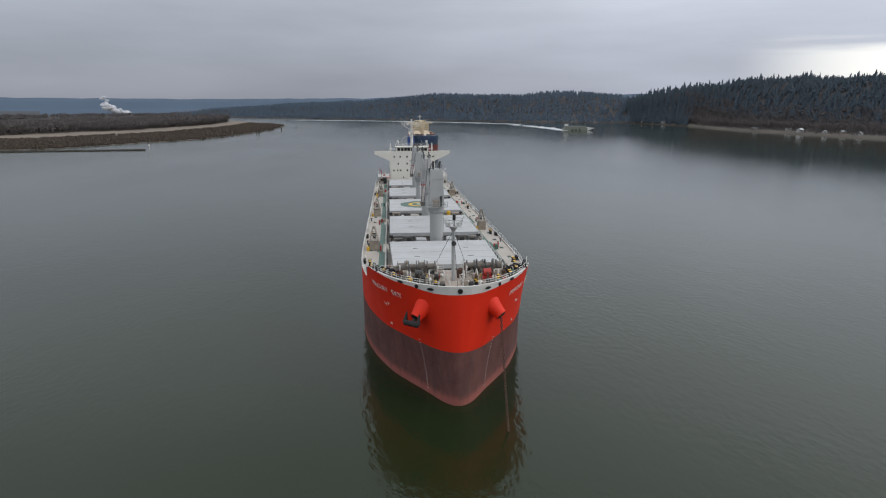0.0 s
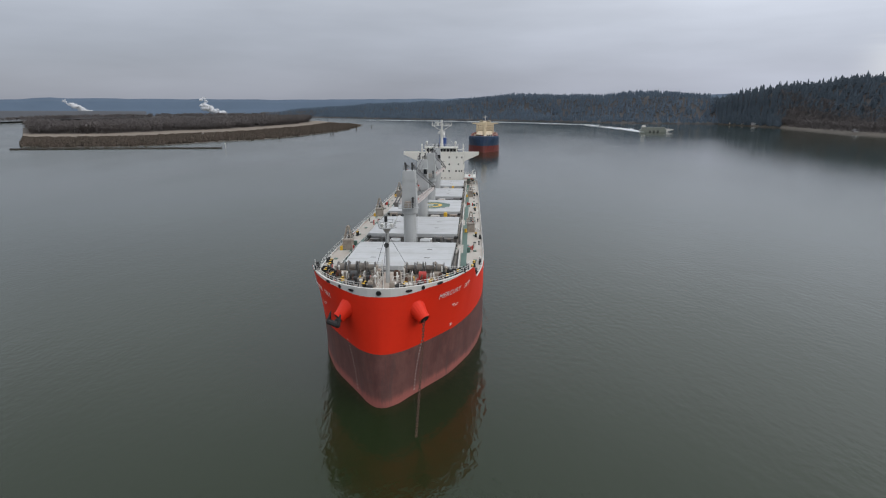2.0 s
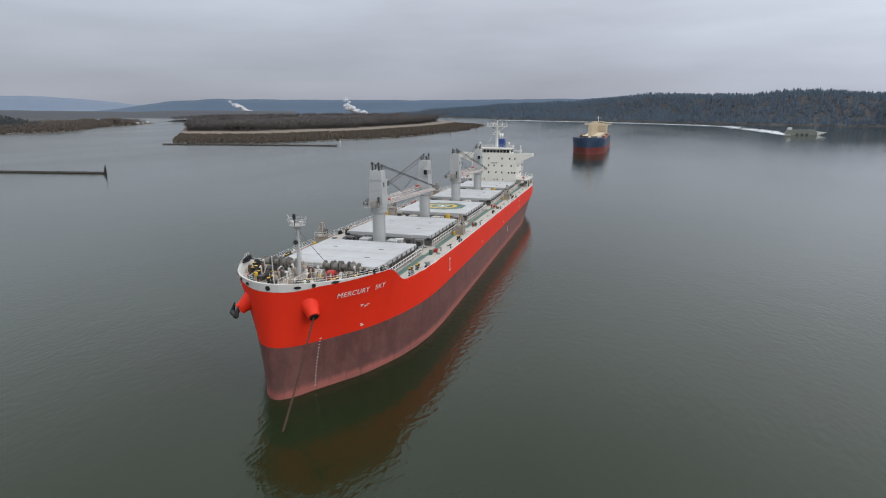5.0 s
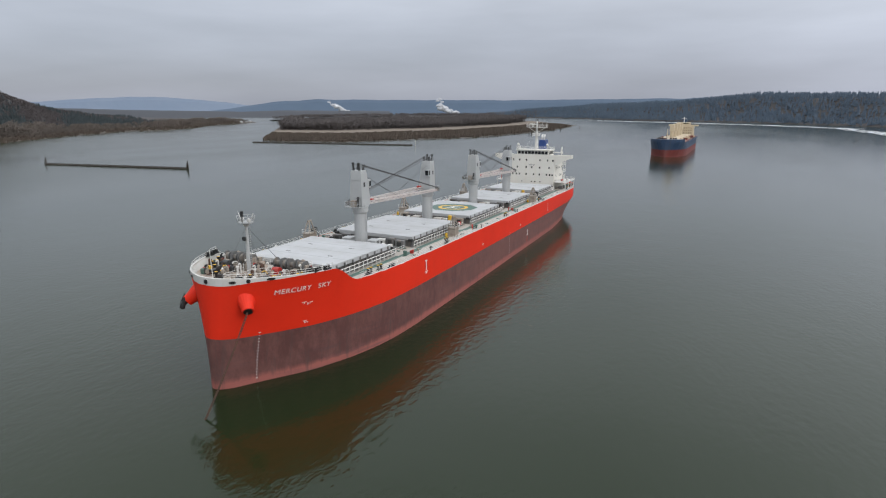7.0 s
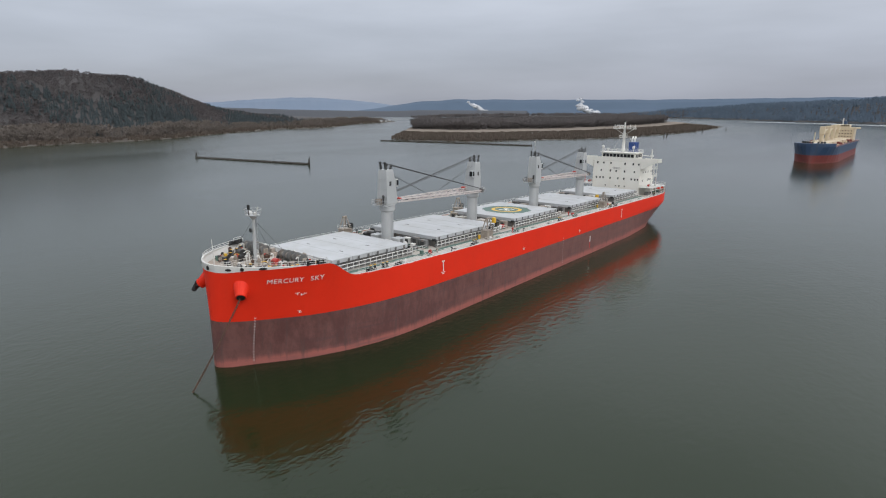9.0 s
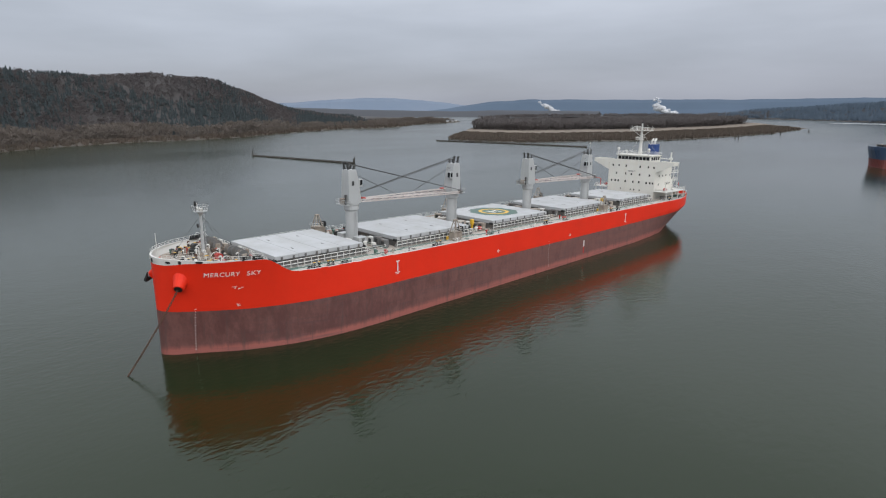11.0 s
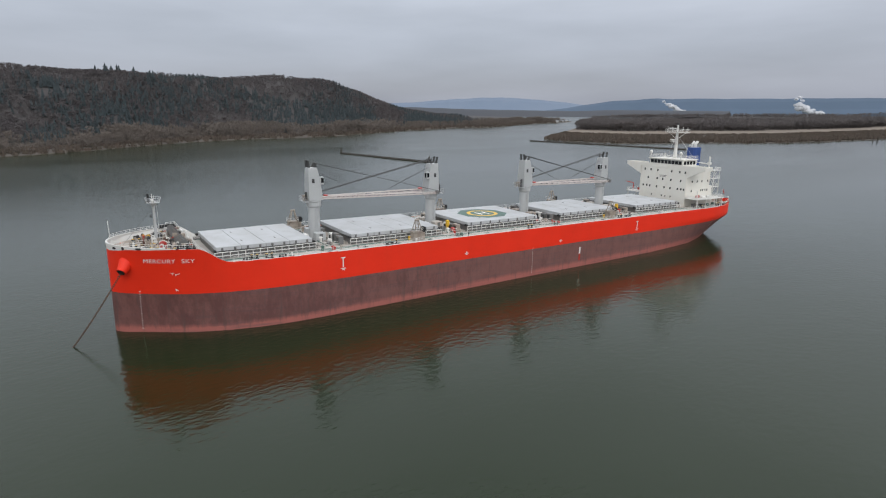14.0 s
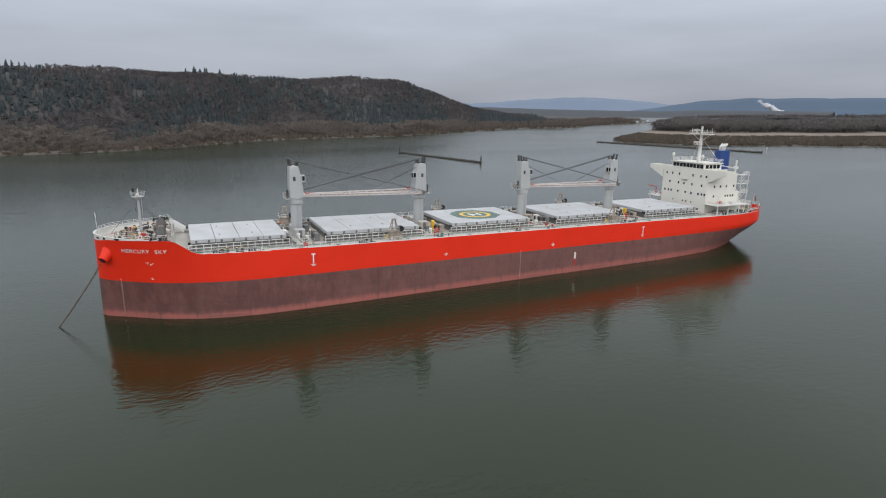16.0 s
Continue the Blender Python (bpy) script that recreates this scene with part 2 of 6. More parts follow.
def water_material():
    m = bpy.data.materials.new("river_water")
    m.use_nodes = True
    nt = m.node_tree
    n, l = nt.nodes.new, nt.links.new
    b = nt.nodes["Principled BSDF"]
    tc = n("ShaderNodeTexCoord")
    big = n("ShaderNodeTexNoise")
    big.inputs["Scale"].default_value, big.inputs["Detail"].default_value = 0.012, 4
    l(tc.outputs["Object"], big.inputs["Vector"])
    mix = n("ShaderNodeMix")
    mix.data_type = "RGBA"
    l(big.outputs["Fac"], mix.inputs[0])
    mix.inputs[6].default_value, mix.inputs[7].default_value = (0.0092, 0.0172, 0.0058, 1), (0.0125, 0.0212, 0.0076, 1)
    l(mix.outputs[2], b.inputs["Base Color"])
    b.inputs["IOR"].default_value, b.inputs["Specular IOR Level"].default_value = 1.333, 0.44
    # an added coat layer strengthens the sky's reflection at low angles
    b.inputs["Coat Weight"].default_value, b.inputs["Coat IOR"].default_value, b.inputs["Coat Roughness"].default_value = 0.08, 1.16, 0.14
    # calm slicks and ruffled lanes
    lane = n("ShaderNodeTexNoise")
    lane.inputs["Scale"].default_value, lane.inputs["Detail"].default_value = 0.006, 5
    mp0 = n("ShaderNodeMapping")
    mp0.inputs["Scale"].default_value, mp0.inputs["Rotation"].default_value = (1.0, 0.35, 1.0), (0, 0, 0.5)
    l(tc.outputs["Object"], mp0.inputs[0])
    l(mp0.outputs[0], lane.inputs["Vector"])
    lr = n("ShaderNodeMapRange")
    lr.inputs["From Min"].default_value, lr.inputs["From Max"].default_value = 0.35, 0.7
    lr.inputs["To Min"].default_value, lr.inputs["To Max"].default_value = 0.08, 0.19
    l(lane.outputs["Fac"], lr.inputs["Value"])
    # the breeze ruffles the western reach, the east lies sheltered
    sx = n("ShaderNodeSeparateXYZ")
    l(tc.outputs["Object"], sx.inputs[0])
    wr = n("ShaderNodeMapRange")
    wr.interpolation_type = "SMOOTHSTEP"
    wr.inputs["From Min"].default_value, wr.inputs["From Max"].default_value = -60.0, -420.0
    wr.inputs["To Min"].default_value, wr.inputs["To Max"].default_value = 0.0, 0.05
    l(sx.outputs["X"], wr.inputs["Value"])
    ra = n("ShaderNodeMath")
    ra.operation = "ADD"
    l(lr.outputs[0], ra.inputs[0])
    l(wr.outputs[0], ra.inputs[1])
    lee = n("ShaderNodeMapRange")
    lee.interpolation_type = "SMOOTHSTEP"
    lee.inputs["From Min"].default_value, lee.inputs["From Max"].default_value = 120.0, 420.0
    lee.inputs["To Min"].default_value, lee.inputs["To Max"].default_value = 1.0, 0.45
    l(sx.outputs["X"], lee.inputs["Value"])
    rl = n("ShaderNodeMath")
    rl.operation = "MULTIPLY"
    l(ra.outputs[0], rl.inputs[0])
    l(lee.outputs[0], rl.inputs[1])
    l(rl.outputs[0], b.inputs["Roughness"])
    w1, w2 = n("ShaderNodeTexNoise"), n("ShaderNodeTexNoise")
    mp = n("ShaderNodeMapping")
    mp.inputs["Scale"].default_value, mp.inputs["Rotation"].default_value = (1.0, 0.6, 1.0), (0, 0, 0.9)
    l(tc.outputs["Object"], mp.inputs[0])
    w1.inputs["Scale"].default_value, w1.inputs["Detail"].default_value = 0.9, 3
    w2.inputs["Scale"].default_value, w2.inputs["Detail"].default_value = 0.13, 3
    l(mp.outputs[0], w1.inputs["Vector"])
    l(mp.outputs[0], w2.inputs["Vector"])
    b1, b2 = n("ShaderNodeBump"), n("ShaderNodeBump")
    b1.inputs["Strength"].default_value, b1.inputs["Distance"].default_value = 0.85, 0.12
    b2.inputs["Strength"].default_value, b2.inputs["Distance"].default_value = 0.30, 0.30
    l(w1.outputs["Fac"], b1.inputs["Height"])
    l(w2.outputs["Fac"], b2.inputs["Height"])
    l(b1.outputs[0], b2.inputs["Normal"])
    l(b2.outputs[0], b.inputs["Normal"])
    l(b2.outputs[0], b.inputs["Coat Normal"])
    # livelier ripples in the current along the ship's port side
    rp = n("ShaderNodeMapping")
    rp.inputs["Location"].default_value, rp.inputs["Scale"].default_value = (-1.1, -0.9, 0), (1 / 26, 1 / 62, 0)
    l(tc.outputs["Object"], rp.inputs[0])
    ln = n("ShaderNodeVectorMath")
    ln.operation = "LENGTH"
    l(rp.outputs[0], ln.inputs[0])
    rs = n("ShaderNodeMapRange")
    rs.interpolation_type = "SMOOTHSTEP"
    rs.inputs["From Min"].default_value, rs.inputs["From Max"].default_value = 1.0, 0.2
    rs.inputs["To Min"].default_value, rs.inputs["To Max"].default_value = 0.8, 1.0
    l(ln.outputs["Value"], rs.inputs["Value"])
    l(rs.outputs[0], b1.inputs["Strength"])
    rd = n("ShaderNodeMapRange")
    rd.inputs["To Min"].default_value, rd.inputs["To Max"].default_value = 0.085, 0.14
    rd.inputs["From Min"].default_value, rd.inputs["From Max"].default_value = 0.8, 1.0
    l(rs.outputs[0], rd.inputs["Value"])
    ld = n("ShaderNodeMath")
    ld.operation = "MULTIPLY"
    l(rd.outputs[0], ld.inputs[0])
    l(lee.outputs[0], ld.inputs[1])
    l(ld.outputs[0], b1.inputs["Distance"])
    le = n("ShaderNodeMath")
    le.operation = "MULTIPLY"
    le.inputs[0].default_value = 0.30
    l(lee.outputs[0], le.inputs[1])
    l(le.outputs[0], b2.inputs["Distance"])
    return m


WATER = water_material()


# ---- helpers ----
def part(name, bm, mat, parent=None, label="", smooth=False):
    me = bpy.data.meshes.new(name)
    bm.normal_update()
    bm.to_mesh(me)
    bm.free()
    for m in mat if isinstance(mat, (list, tuple)) else [mat]:
        me.materials.append(m)
    if smooth:
        for p in me.polygons:
            p.use_smooth = True
    ob = new(name, me)
    ob.parent = parent
    if label:
        tagged(ob, label)
    return ob


def empty(name, label, category, kind="", group="", parent=None):
    return tagged(new(name), label, category, group, kind)


def box(bm, x0, y0, z0, x1, y1, z1, bevel=0.0):
    r = bmesh.ops.create_cube(bm, size=1, matrix=Matrix.LocRotScale(((x0 + x1) / 2, (y0 + y1) / 2, (z0 + z1) / 2), None, (abs(x1 - x0), abs(y1 - y0), abs(z1 - z0))))
    if bevel:
        es = list({e for v in r["verts"] for e in v.link_edges})
        bmesh.ops.bevel(bm, geom=es, offset=bevel, segments=1, affect="EDGES")
    return bm


def rod(bm, a, b, r=0.05, n=6, r2=None):
    a, b = Vector(a), Vector(b)
    d = b - a
    m = Matrix.Translation((a + b) / 2) @ d.to_track_quat("Z", "Y").to_matrix().to_4x4()
    bmesh.ops.create_cone(bm, cap_ends=True, segments=n, radius1=r, radius2=r if r2 is None else r2, depth=d.length, matrix=m)
    return bm


def prism(bm, pts, z0, z1):
    """Extrudes a plan outline from z0 to z1."""
    lo = [bm.verts.new((x, y, z0)) for x, y in pts]
    hi = [bm.verts.new((x, y, z1)) for x, y in pts]
    k = len(pts)
    bm.faces.new(hi)
    bm.faces.new(lo[::-1])
    for i in range(k):
        bm.faces.new((lo[i], lo[(i + 1) % k], hi[(i + 1) % k], hi[i]))
    return bm


def rail(bm, pts, h=1.05, bars=3, step=1.6, r=0.035):
    """Stanchions and rails along a polyline of (x, y, z)."""
    pts = [Vector(p) for p in pts]
    for a, b in zip(pts, pts[1:]):
        k = max(1, round((b - a).length / step))
        for i in range(k + 1):
            p = a.lerp(b, i / k)
            rod(bm, p, p + Vector((0, 0, h)), r, 4)
        for j in range(bars):
            o = Vector((0, 0, h * (j + 1) / bars))
            rod(bm, a + o, b + o, r, 4)
    return bm


def interp(x, table):
    xs = [p[0] for p in table]
    return float(np.interp(x, xs, [p[1] for p in table]))


def smoothstep(x, a, b):
    t = min(1, max(0, (x - a) / (b - a)))
    return t * t * (3 - 2 * t)


# ---- water ----
def build_water():
    bm = bmesh.new()
    bmesh.ops.create_circle(bm, cap_ends=True, segments=96, radius=4900)
    return tagged(part("water", bm, WATER), "calm grey-green river water with faint ripples", "river", kind="structure")


build_water()

# ---- the anchored bulk carrier ----
TRIM = -1.164
ship = empty("bulk_carrier", "orange-red bulk carrier at anchor, white hatches and house", "ship")
ship.matrix_world = pose(0, 0, 0, TRIM, 0, 0.27)
DECK_PLAN = [(-0.5, 0.0), (-0.35, 1.6), (0.1, 3.0), (0.7, 4.3), (2.0, 6.3), (3.6, 8.0), (5.6, 9.6), (8.0, 11.1), (12.0, 13.05), (17.0, 14.5), (22.0, 15.2), (28.0, 15.85), (34.0, 16.07), (42.0, 16.13), (178.0, 16.13), (185.0, 15.7), (191.0, 14.5), (196.0, 12.9), (199.5, 10.8), (201.0, 9.4)]
WATER_PLAN = [(-0.5, 0.0), (-0.3, 0.8), (0.3, 1.6), (1.35, 2.6), (3.6, 4.0), (6.0, 5.6), (9.3, 7.9), (11.5, 9.4), (13.2, 10.3), (16.7, 11.8), (20.0, 13.1), (25.0, 14.5), (30.0, 15.4), (36.0, 15.95), (44.0, 16.13), (150.0, 16.13), (162.0, 15.2), (172.0, 14.0), (181.0, 10.6), (187.0, 7.5), (191.0, 4.4), (194.0, 1.6), (196.0, 0.3), (201.0, 0.3)]
MAIN_Z, FORE_Z = 15.2, 17.35


def paint_z(y):
    """The line between red topside and antifouling, a little steeper than the deck."""
    return 8.7 + 0.0096 * max(0.0, y)



def edge_z(y):
    """Top edge of the red side: forecastle, the swept step, the main deck."""
    f = 17.7 + 0.65 * smoothstep(y, -0.5, 3.4) + 0.25 * smoothstep(y, 3, 12)
    return f + (15.45 - f) * smoothstep(y, 14.2, 20.5) + 1.05 * smoothstep(y, 186, 201)


def keel_z(y):
    return -4.0 if y < 182 else -4.0 + 13.4 * ((y - 182) / 19.0) ** 1.5 * smoothstep(y, 181, 186)


def half_breadth(y, z):
    d, w = interp(y, DECK_PLAN), interp(y, WATER_PLAN)
    if y < 100:
        k = min(1, max(0, z / 18.6))
        return w + (d - w) * k ** 1.6
    kz = keel_z(y)
    k = min(1, max(0, (z - 2.6) / 9.0))
    v = w + (d - w) * (k ** 0.75)
    if y > 182:
        v *= min(1, max(0, (z - kz) / 2.2)) ** 0.5
    return v


STATIONS = [-0.5, -0.44, -0.3, -0.1, 0.2, 0.6, 1.2, 2, 2.8, 3.6, 4.6, 5.6, 6.8, 8, 9.5, 11, 12.5, 14, 14.8, 15.6, 16.4, 17.2, 18, 18.8, 19.6, 20.5, 22, 24, 26, 28, 31, 34, 40, 60, 80, 100, 120, 140, 150, 156, 162, 167, 172, 176, 180, 183, 186, 188, 190, 192, 194, 196, 198, 199.5, 200.4, 201]


def hull_band(name, lo, hi, levels, mat, label):
    """Side shell between two heights (functions of y), both sides and the transom."""
    bm = bmesh.new()
    grid = {}
    for side in (1, -1):
        for i, y in enumerate(STATIONS):
            for j in range(levels + 1):
                z = lo(y) + (hi(y) - lo(y)) * j / levels
                grid[side, i, j] = bm.verts.new((side * half_breadth(y, z), y, z))
        for i in range(len(STATIONS) - 1):
            for j in range(levels):
                q = [grid[side, i, j], grid[side, i + 1, j], grid[side, i + 1, j + 1], grid[side, i, j + 1]]
                bm.faces.new(q if side > 0 else q[::-1])
    bmesh.ops.remove_doubles(bm, verts=bm.verts, dist=0.002)
    shell = part(name, bm, mat, ship, label, smooth=True)
    y = STATIONS[-1]
    zs = [lo(y) + (hi(y) - lo(y)) * j / levels for j in range(levels + 1)]
    bm = bmesh.new()
    bm.faces.new([bm.verts.new((half_breadth(y, z), y, z)) for z in zs] + [bm.verts.new((-half_breadth(y, z), y, z)) for z in reversed(zs)])
    part("transom", bm, mat, shell)
    return shell


hull_band("topside", paint_z, edge_z, 7, RED, "bright orange-red painted topside plating")
hull_band("lower_hull", lambda y: min(keel_z(y), paint_z(y) - 0.6), paint_z, 10, BOTTOM, "faded brown-red antifouling with dark drips")


def plan_sheet(name, y0, y1, z, mat, label, inset=0.05, drop=0.25):
    """A deck plate with thickness that follows the hull's plan."""
    ys = [y0] + [y for y in STATIONS if y0 < y < y1] + [y1]
    port = [(max(0.02, half_breadth(y, z) - inset), y) for y in ys]
    bm = bmesh.new()
    pts = port + [(-x, y) for x, y in reversed(port)]
    prism(bm, pts, z - drop, z)
    return part(name, bm, mat, ship, label)


plan_sheet("main_deck", 15.5, 200.9, MAIN_Z, DECK, "pale worn deck paint with rust stains", 0.12)
plan_sheet("forecastle_deck", -0.2, 15.5, FORE_Z, FDECK, "worn pale forecastle deck with rust", 0.3)
bm = bmesh.new()
bw = half_breadth(15.3, MAIN_Z) - 0.3
box(bm, -bw, 15.2, MAIN_Z, bw, 15.5, FORE_Z)
part("forecastle_bulkhead", bm, WHITE, ship)


def build_bulwark():
    """White bulwark round the bow, with a cap rail."""
    bm = bmesh.new()
    ys = [-0.5, -0.44, -0.3, -0.1, 0.2, 0.6, 1.2, 2, 2.8, 3.6, 4.6, 5.6, 6.8, 8, 9.5, 11, 12.5]
    path = [(-half_breadth(y, 18), y) for y in reversed(ys)] + [(half_breadth(y, 18), y) for y in ys[1:]]
    rows = []
    for x, y in path:
        top = 18.9 - 0.3 * smoothstep(y, 0, 12.5)
        lo = edge_z(y) - 0.02
        n = Vector((x, y - 14, 0)).normalized()
        rows.append([bm.verts.new(Vector((x, y, 0)) + n * o + Vector((0, 0, z))) for o, z in ((0.02, lo), (0.10, top), (0.10, top + 0.08), (-0.22, top + 0.08), (-0.22, top), (-0.12, lo))])
    for a, b in zip(rows, rows[1:]):
        for j in range(5):
            bm.faces.new((a[j], a[j + 1], b[j + 1], b[j]))
    part("bulwark", bm, WHITE, ship, "white steel bulwark with cap rail", smooth=False)


build_bulwark()


def build_lining():
    """White inner face of the forecastle side and the swept step."""
    ys = [-0.3, -0.1, 0.2, 0.6, 1.2, 2, 2.8, 3.6, 4.6, 5.6, 6.8, 8, 9.5, 11, 12.5, 14, 14.8, 15.6, 16.4, 17.2, 18, 18.8, 19.6, 20.5]
    for s in (1, -1):
        bm = bmesh.new()
        rows = []
        for y in ys:
            lo, top = (FORE_Z if y < 15.4 else MAIN_Z) - 0.05, edge_z(y) - 0.01
            rows.append([bm.verts.new((s * max(0.05, half_breadth(y, z) - o), y, z)) for o, z in ((0.34, lo), (0.3, top), (0.04, top + 0.02))])
        for a, b in zip(rows, rows[1:]):
            for j in range(2):
                bm.faces.new((a[j], b[j], b[j + 1], a[j + 1]))
        bmesh.ops.recalc_face_normals(bm, faces=bm.faces)
        part("bulwark_lining", bm, WHITE, ship)


build_lining()

# hatches: y from, y to, half width fore and aft
HATCH_TOP = 17.6
HATCHES = [(18.7, 39.4, 9.7, 10.2), (48.8, 72.8, 10.2, 10.2), (82.0, 106.4, 10.2, 10.2), (115.2, 139.0, 10.2, 10.2), (148.2, 170.0, 10.2, 10.2)]
for y0, y1, w0, w1 in HATCHES:
    bm = bmesh.new()
    prism(bm, [(w0 - 0.55, y0 + 0.4), (w1 - 0.55, y1 - 0.4), (-w1 + 0.55, y1 - 0.4), (-w0 + 0.55, y0 + 0.4)], MAIN_Z, HATCH_TOP - 0.85)
    prism(bm, [(w0 - 0.1, y0 + 0.05), (w1 - 0.1, y1 - 0.05), (-w1 + 0.1, y1 - 0.05), (-w0 + 0.1, y0 + 0.05)], HATCH_TOP - 1.02, HATCH_TOP - 0.86)
    k = round((y1 - y0) / 1.5)
    for i in range(k + 1):
        y = y0 + 0.5 + (y1 - y0 - 1.0) * i / k
        w = w0 + (w1 - w0) * i / k
        for s in (1, -1):
            box(bm, s * (w - 0.55), y - 0.04, MAIN_Z, s * (w - 0.15), y + 0.04, HATCH_TOP - 1.02)
    coam = part("hatch_coaming", bm, COAM, ship, "weathered grey hatch coaming with ribs, darkened for cover shade")
    for i in range(4):
        a, b = y0 + (y1 - y0) * i / 4 + 0.05, y0 + (y1 - y0) * (i + 1) / 4 - 0.05
        wa, wb = w0 + (w1 - w0) * i / 4, w0 + (w1 - w0) * (i + 1) / 4
        bm = bmesh.new()
        prism(bm, [(wa, a), (wb, b), (-wb, b), (-wa, a)], HATCH_TOP - 0.82, HATCH_TOP)
        bmesh.ops.bevel(bm, geom=list(bm.edges), offset=0.05, segments=1, affect="EDGES")
        part("hatch_panel", bm, HATCH, coam, "white painted steel hatch cover panel")


# ---- deck cranes ----
def build_crane(y, way):
    """A pedestal crane on the centreline; way +1: the jib points aft, -1: forward."""
    bm = bmesh.new()
    rod(bm, (0, y, MAIN_Z), (0, y, 22.9), 1.4, 24)
    rod(bm, (0, y, MAIN_Z), (0, y, MAIN_Z + 0.5), 1.65, 24)
    for z in (17.6, 20.2):
        rod(bm, (0, y, z), (0, y, z + 0.08), 1.42, 24)
    ped = part("deck_crane", bm, GREY, ship, "light grey steel crane pedestal")
    bm = bmesh.new()
    rod(bm, (0, y, 22.9), (0, y, 23.35), 1.4, 24, 1.75)
    rod(bm, (0, y, 23.35), (0, y, 24.3), 1.75, 24)
    rod(bm, (0, y, 24.38), (0, y, 24.75), 1.85, 24)
    part("slewing_ring", bm, GREY, ped)
    # the house: upright back, jib side leaning in toward the top
    bm = bmesh.new()
    levels = [(24.75, 1.60, -1.65, 1.70), (26.4, 1.58, -1.65, 1.66), (30.2, 1.42, -1.58, 1.18), (32.0, 1.32, -1.52, 0.78), (32.5, 1.22, -1.45, 0.62)]
    rows = [[bm.verts.new((px * w, y + way * (back if i < 2 else front), z)) for i, px in enumerate((-1, 1, 1, -1))] for z, w, back, front in levels]
    for a, b in zip(rows, rows[1:]):
        for i in range(4):
            bm.faces.new((a[i], a[(i + 1) % 4], b[(i + 1) % 4], b[i]))
    bm.faces.new(rows[-1])
    bm.faces.new(rows[0][::-1])
    bmesh.ops.recalc_face_normals(bm, faces=bm.faces)
    bmesh.ops.bevel(bm, geom=[e for e in bm.edges], offset=0.07, segments=1, affect="EDGES")
    part("housing", bm, GREY, ped, "tall grey crane house tapering on its jib side")
    for z in (26.3, 28.3, 30.4):
        bm = bmesh.new()
        w = 1.60 - 0.034 * (z - 24.75)
        f = 1.66 - 0.126 * max(0, z - 26.4)
        box(bm, -w - 0.03, y - way * 1.66, z, w + 0.03, y + way * f, z + 0.06)
        part("stiffener", bm, GREY, ped)
    # two plate horns at the back and a pair of shorter sheave posts at the front
    for sx in (1, -1):
        for o, top, h in ((-1.15, -1.45, 34.1), (0.25, 0.62, 33.55)):
            bm = bmesh.new()
            v = []
            for dx in (-0.09, 0.09):
                v.append([bm.verts.new((sx * 0.72 + dx, y + way * (c + e), z)) for c, e, z in ((o, -0.3, 32.4), (o, 0.3, 32.4), (top, 0.2, h), (top, -0.2, h))])
            bm.faces.new(v[0][::-1])
            bm.faces.new(v[1])
            for i in range(4):
                bm.faces.new((v[0][i], v[0][(i + 1) % 4], v[1][(i + 1) % 4], v[1][i]))
            bmesh.ops.recalc_face_normals(bm, faces=bm.faces)
            rod(bm, (sx * 0.52, y + way * top, h - 0.1), (sx * 0.92, y + way * top, h - 0.1), 0.24, 12)
            part("sheave_head", bm, DARK, ped, "dark plate horn with a wire sheave")
    bm = bmesh.new()
    rail(bm, [(-1.2, y - way * 1.4, 32.5), (-1.2, y + way * 0.6, 32.5), (1.2, y + way * 0.6, 32.5), (1.2, y - way * 1.4, 32.5)], 0.9, 2, 0.9, 0.03)
    part("top_rail", bm, COAM, ped)
    # operator cab on the jib face
    bm = bmesh.new()
    box(bm, 0.35, y + way * 1.15, 28.5, 1.55, y + way * 2.2, 30.3, 0.1)
    cab = part("cab", bm, GREY, ped, "grey operator cab")
    bm = bmesh.new()
    box(bm, 0.5, y + way * 2.2, 28.8, 1.4, y + way * 2.22, 30.1)
    box(bm, 1.55, y + way * 1.45, 28.9, 1.57, y + way * 2.1, 30.1)
    part("cab_window", bm, GLASS, cab)
    for sx in (1, -1):
        bm = bmesh.new()
        box(bm, sx * 1.2, y - way * 0.75, 28.9, sx * 1.50, y - way * 0.15, 29.9)
        part("house_window", bm, DARK, ped)
    # platform with rail under the house, machinery at the back
    bm = bmesh.new()
    box(bm, -2.2, y - way * 2.8, 24.5, 2.2, y - way * 1.75, 24.62)
    rail(bm, [(-2.2, y - way * 1.75, 24.62), (-2.2, y - way * 2.8, 24.62), (2.2, y - way * 2.8, 24.62), (2.2, y - way * 1.75, 24.62)], 1.05, 3, 1.1)
    part("platform", bm, GREY, ped)
    bm = bmesh.new()
    box(bm, -0.9, y - way * 2.6, 24.65, 0.5, y - way * 1.7, 26.0, 0.08)
    part("winch_motor", bm, BEIGE, ped)
    bm = bmesh.new()
    rod(bm, (0.9, y - way * 2.2, 24.6), (0.9, y - way * 2.2, 26.6), 0.22, 8)
    rod(bm, (0.9, y - way * 2.2, 26.5), (0.9, y - way * 2.2, 26.9), 0.36, 8, 0.2)
    part("vent", bm, DARK, ped)
    # ladder up the pedestal
    bm = bmesh.new()
    for i in range(22):
        z = MAIN_Z + 0.4 + 0.33 * i
        rod(bm, (1.55, y - 0.22, z), (1.55, y + 0.22, z), 0.03, 4)
    for o in (-0.22, 0.22):
        rod(bm, (1.55, y + o, MAIN_Z), (1.55, y + o, 23.3), 0.035, 4)
    part("ladder", bm, GREY, ped)
    # lattice jib lying level beside the other crane
    x0, x1 = 1.1 * way, 2.9 * way
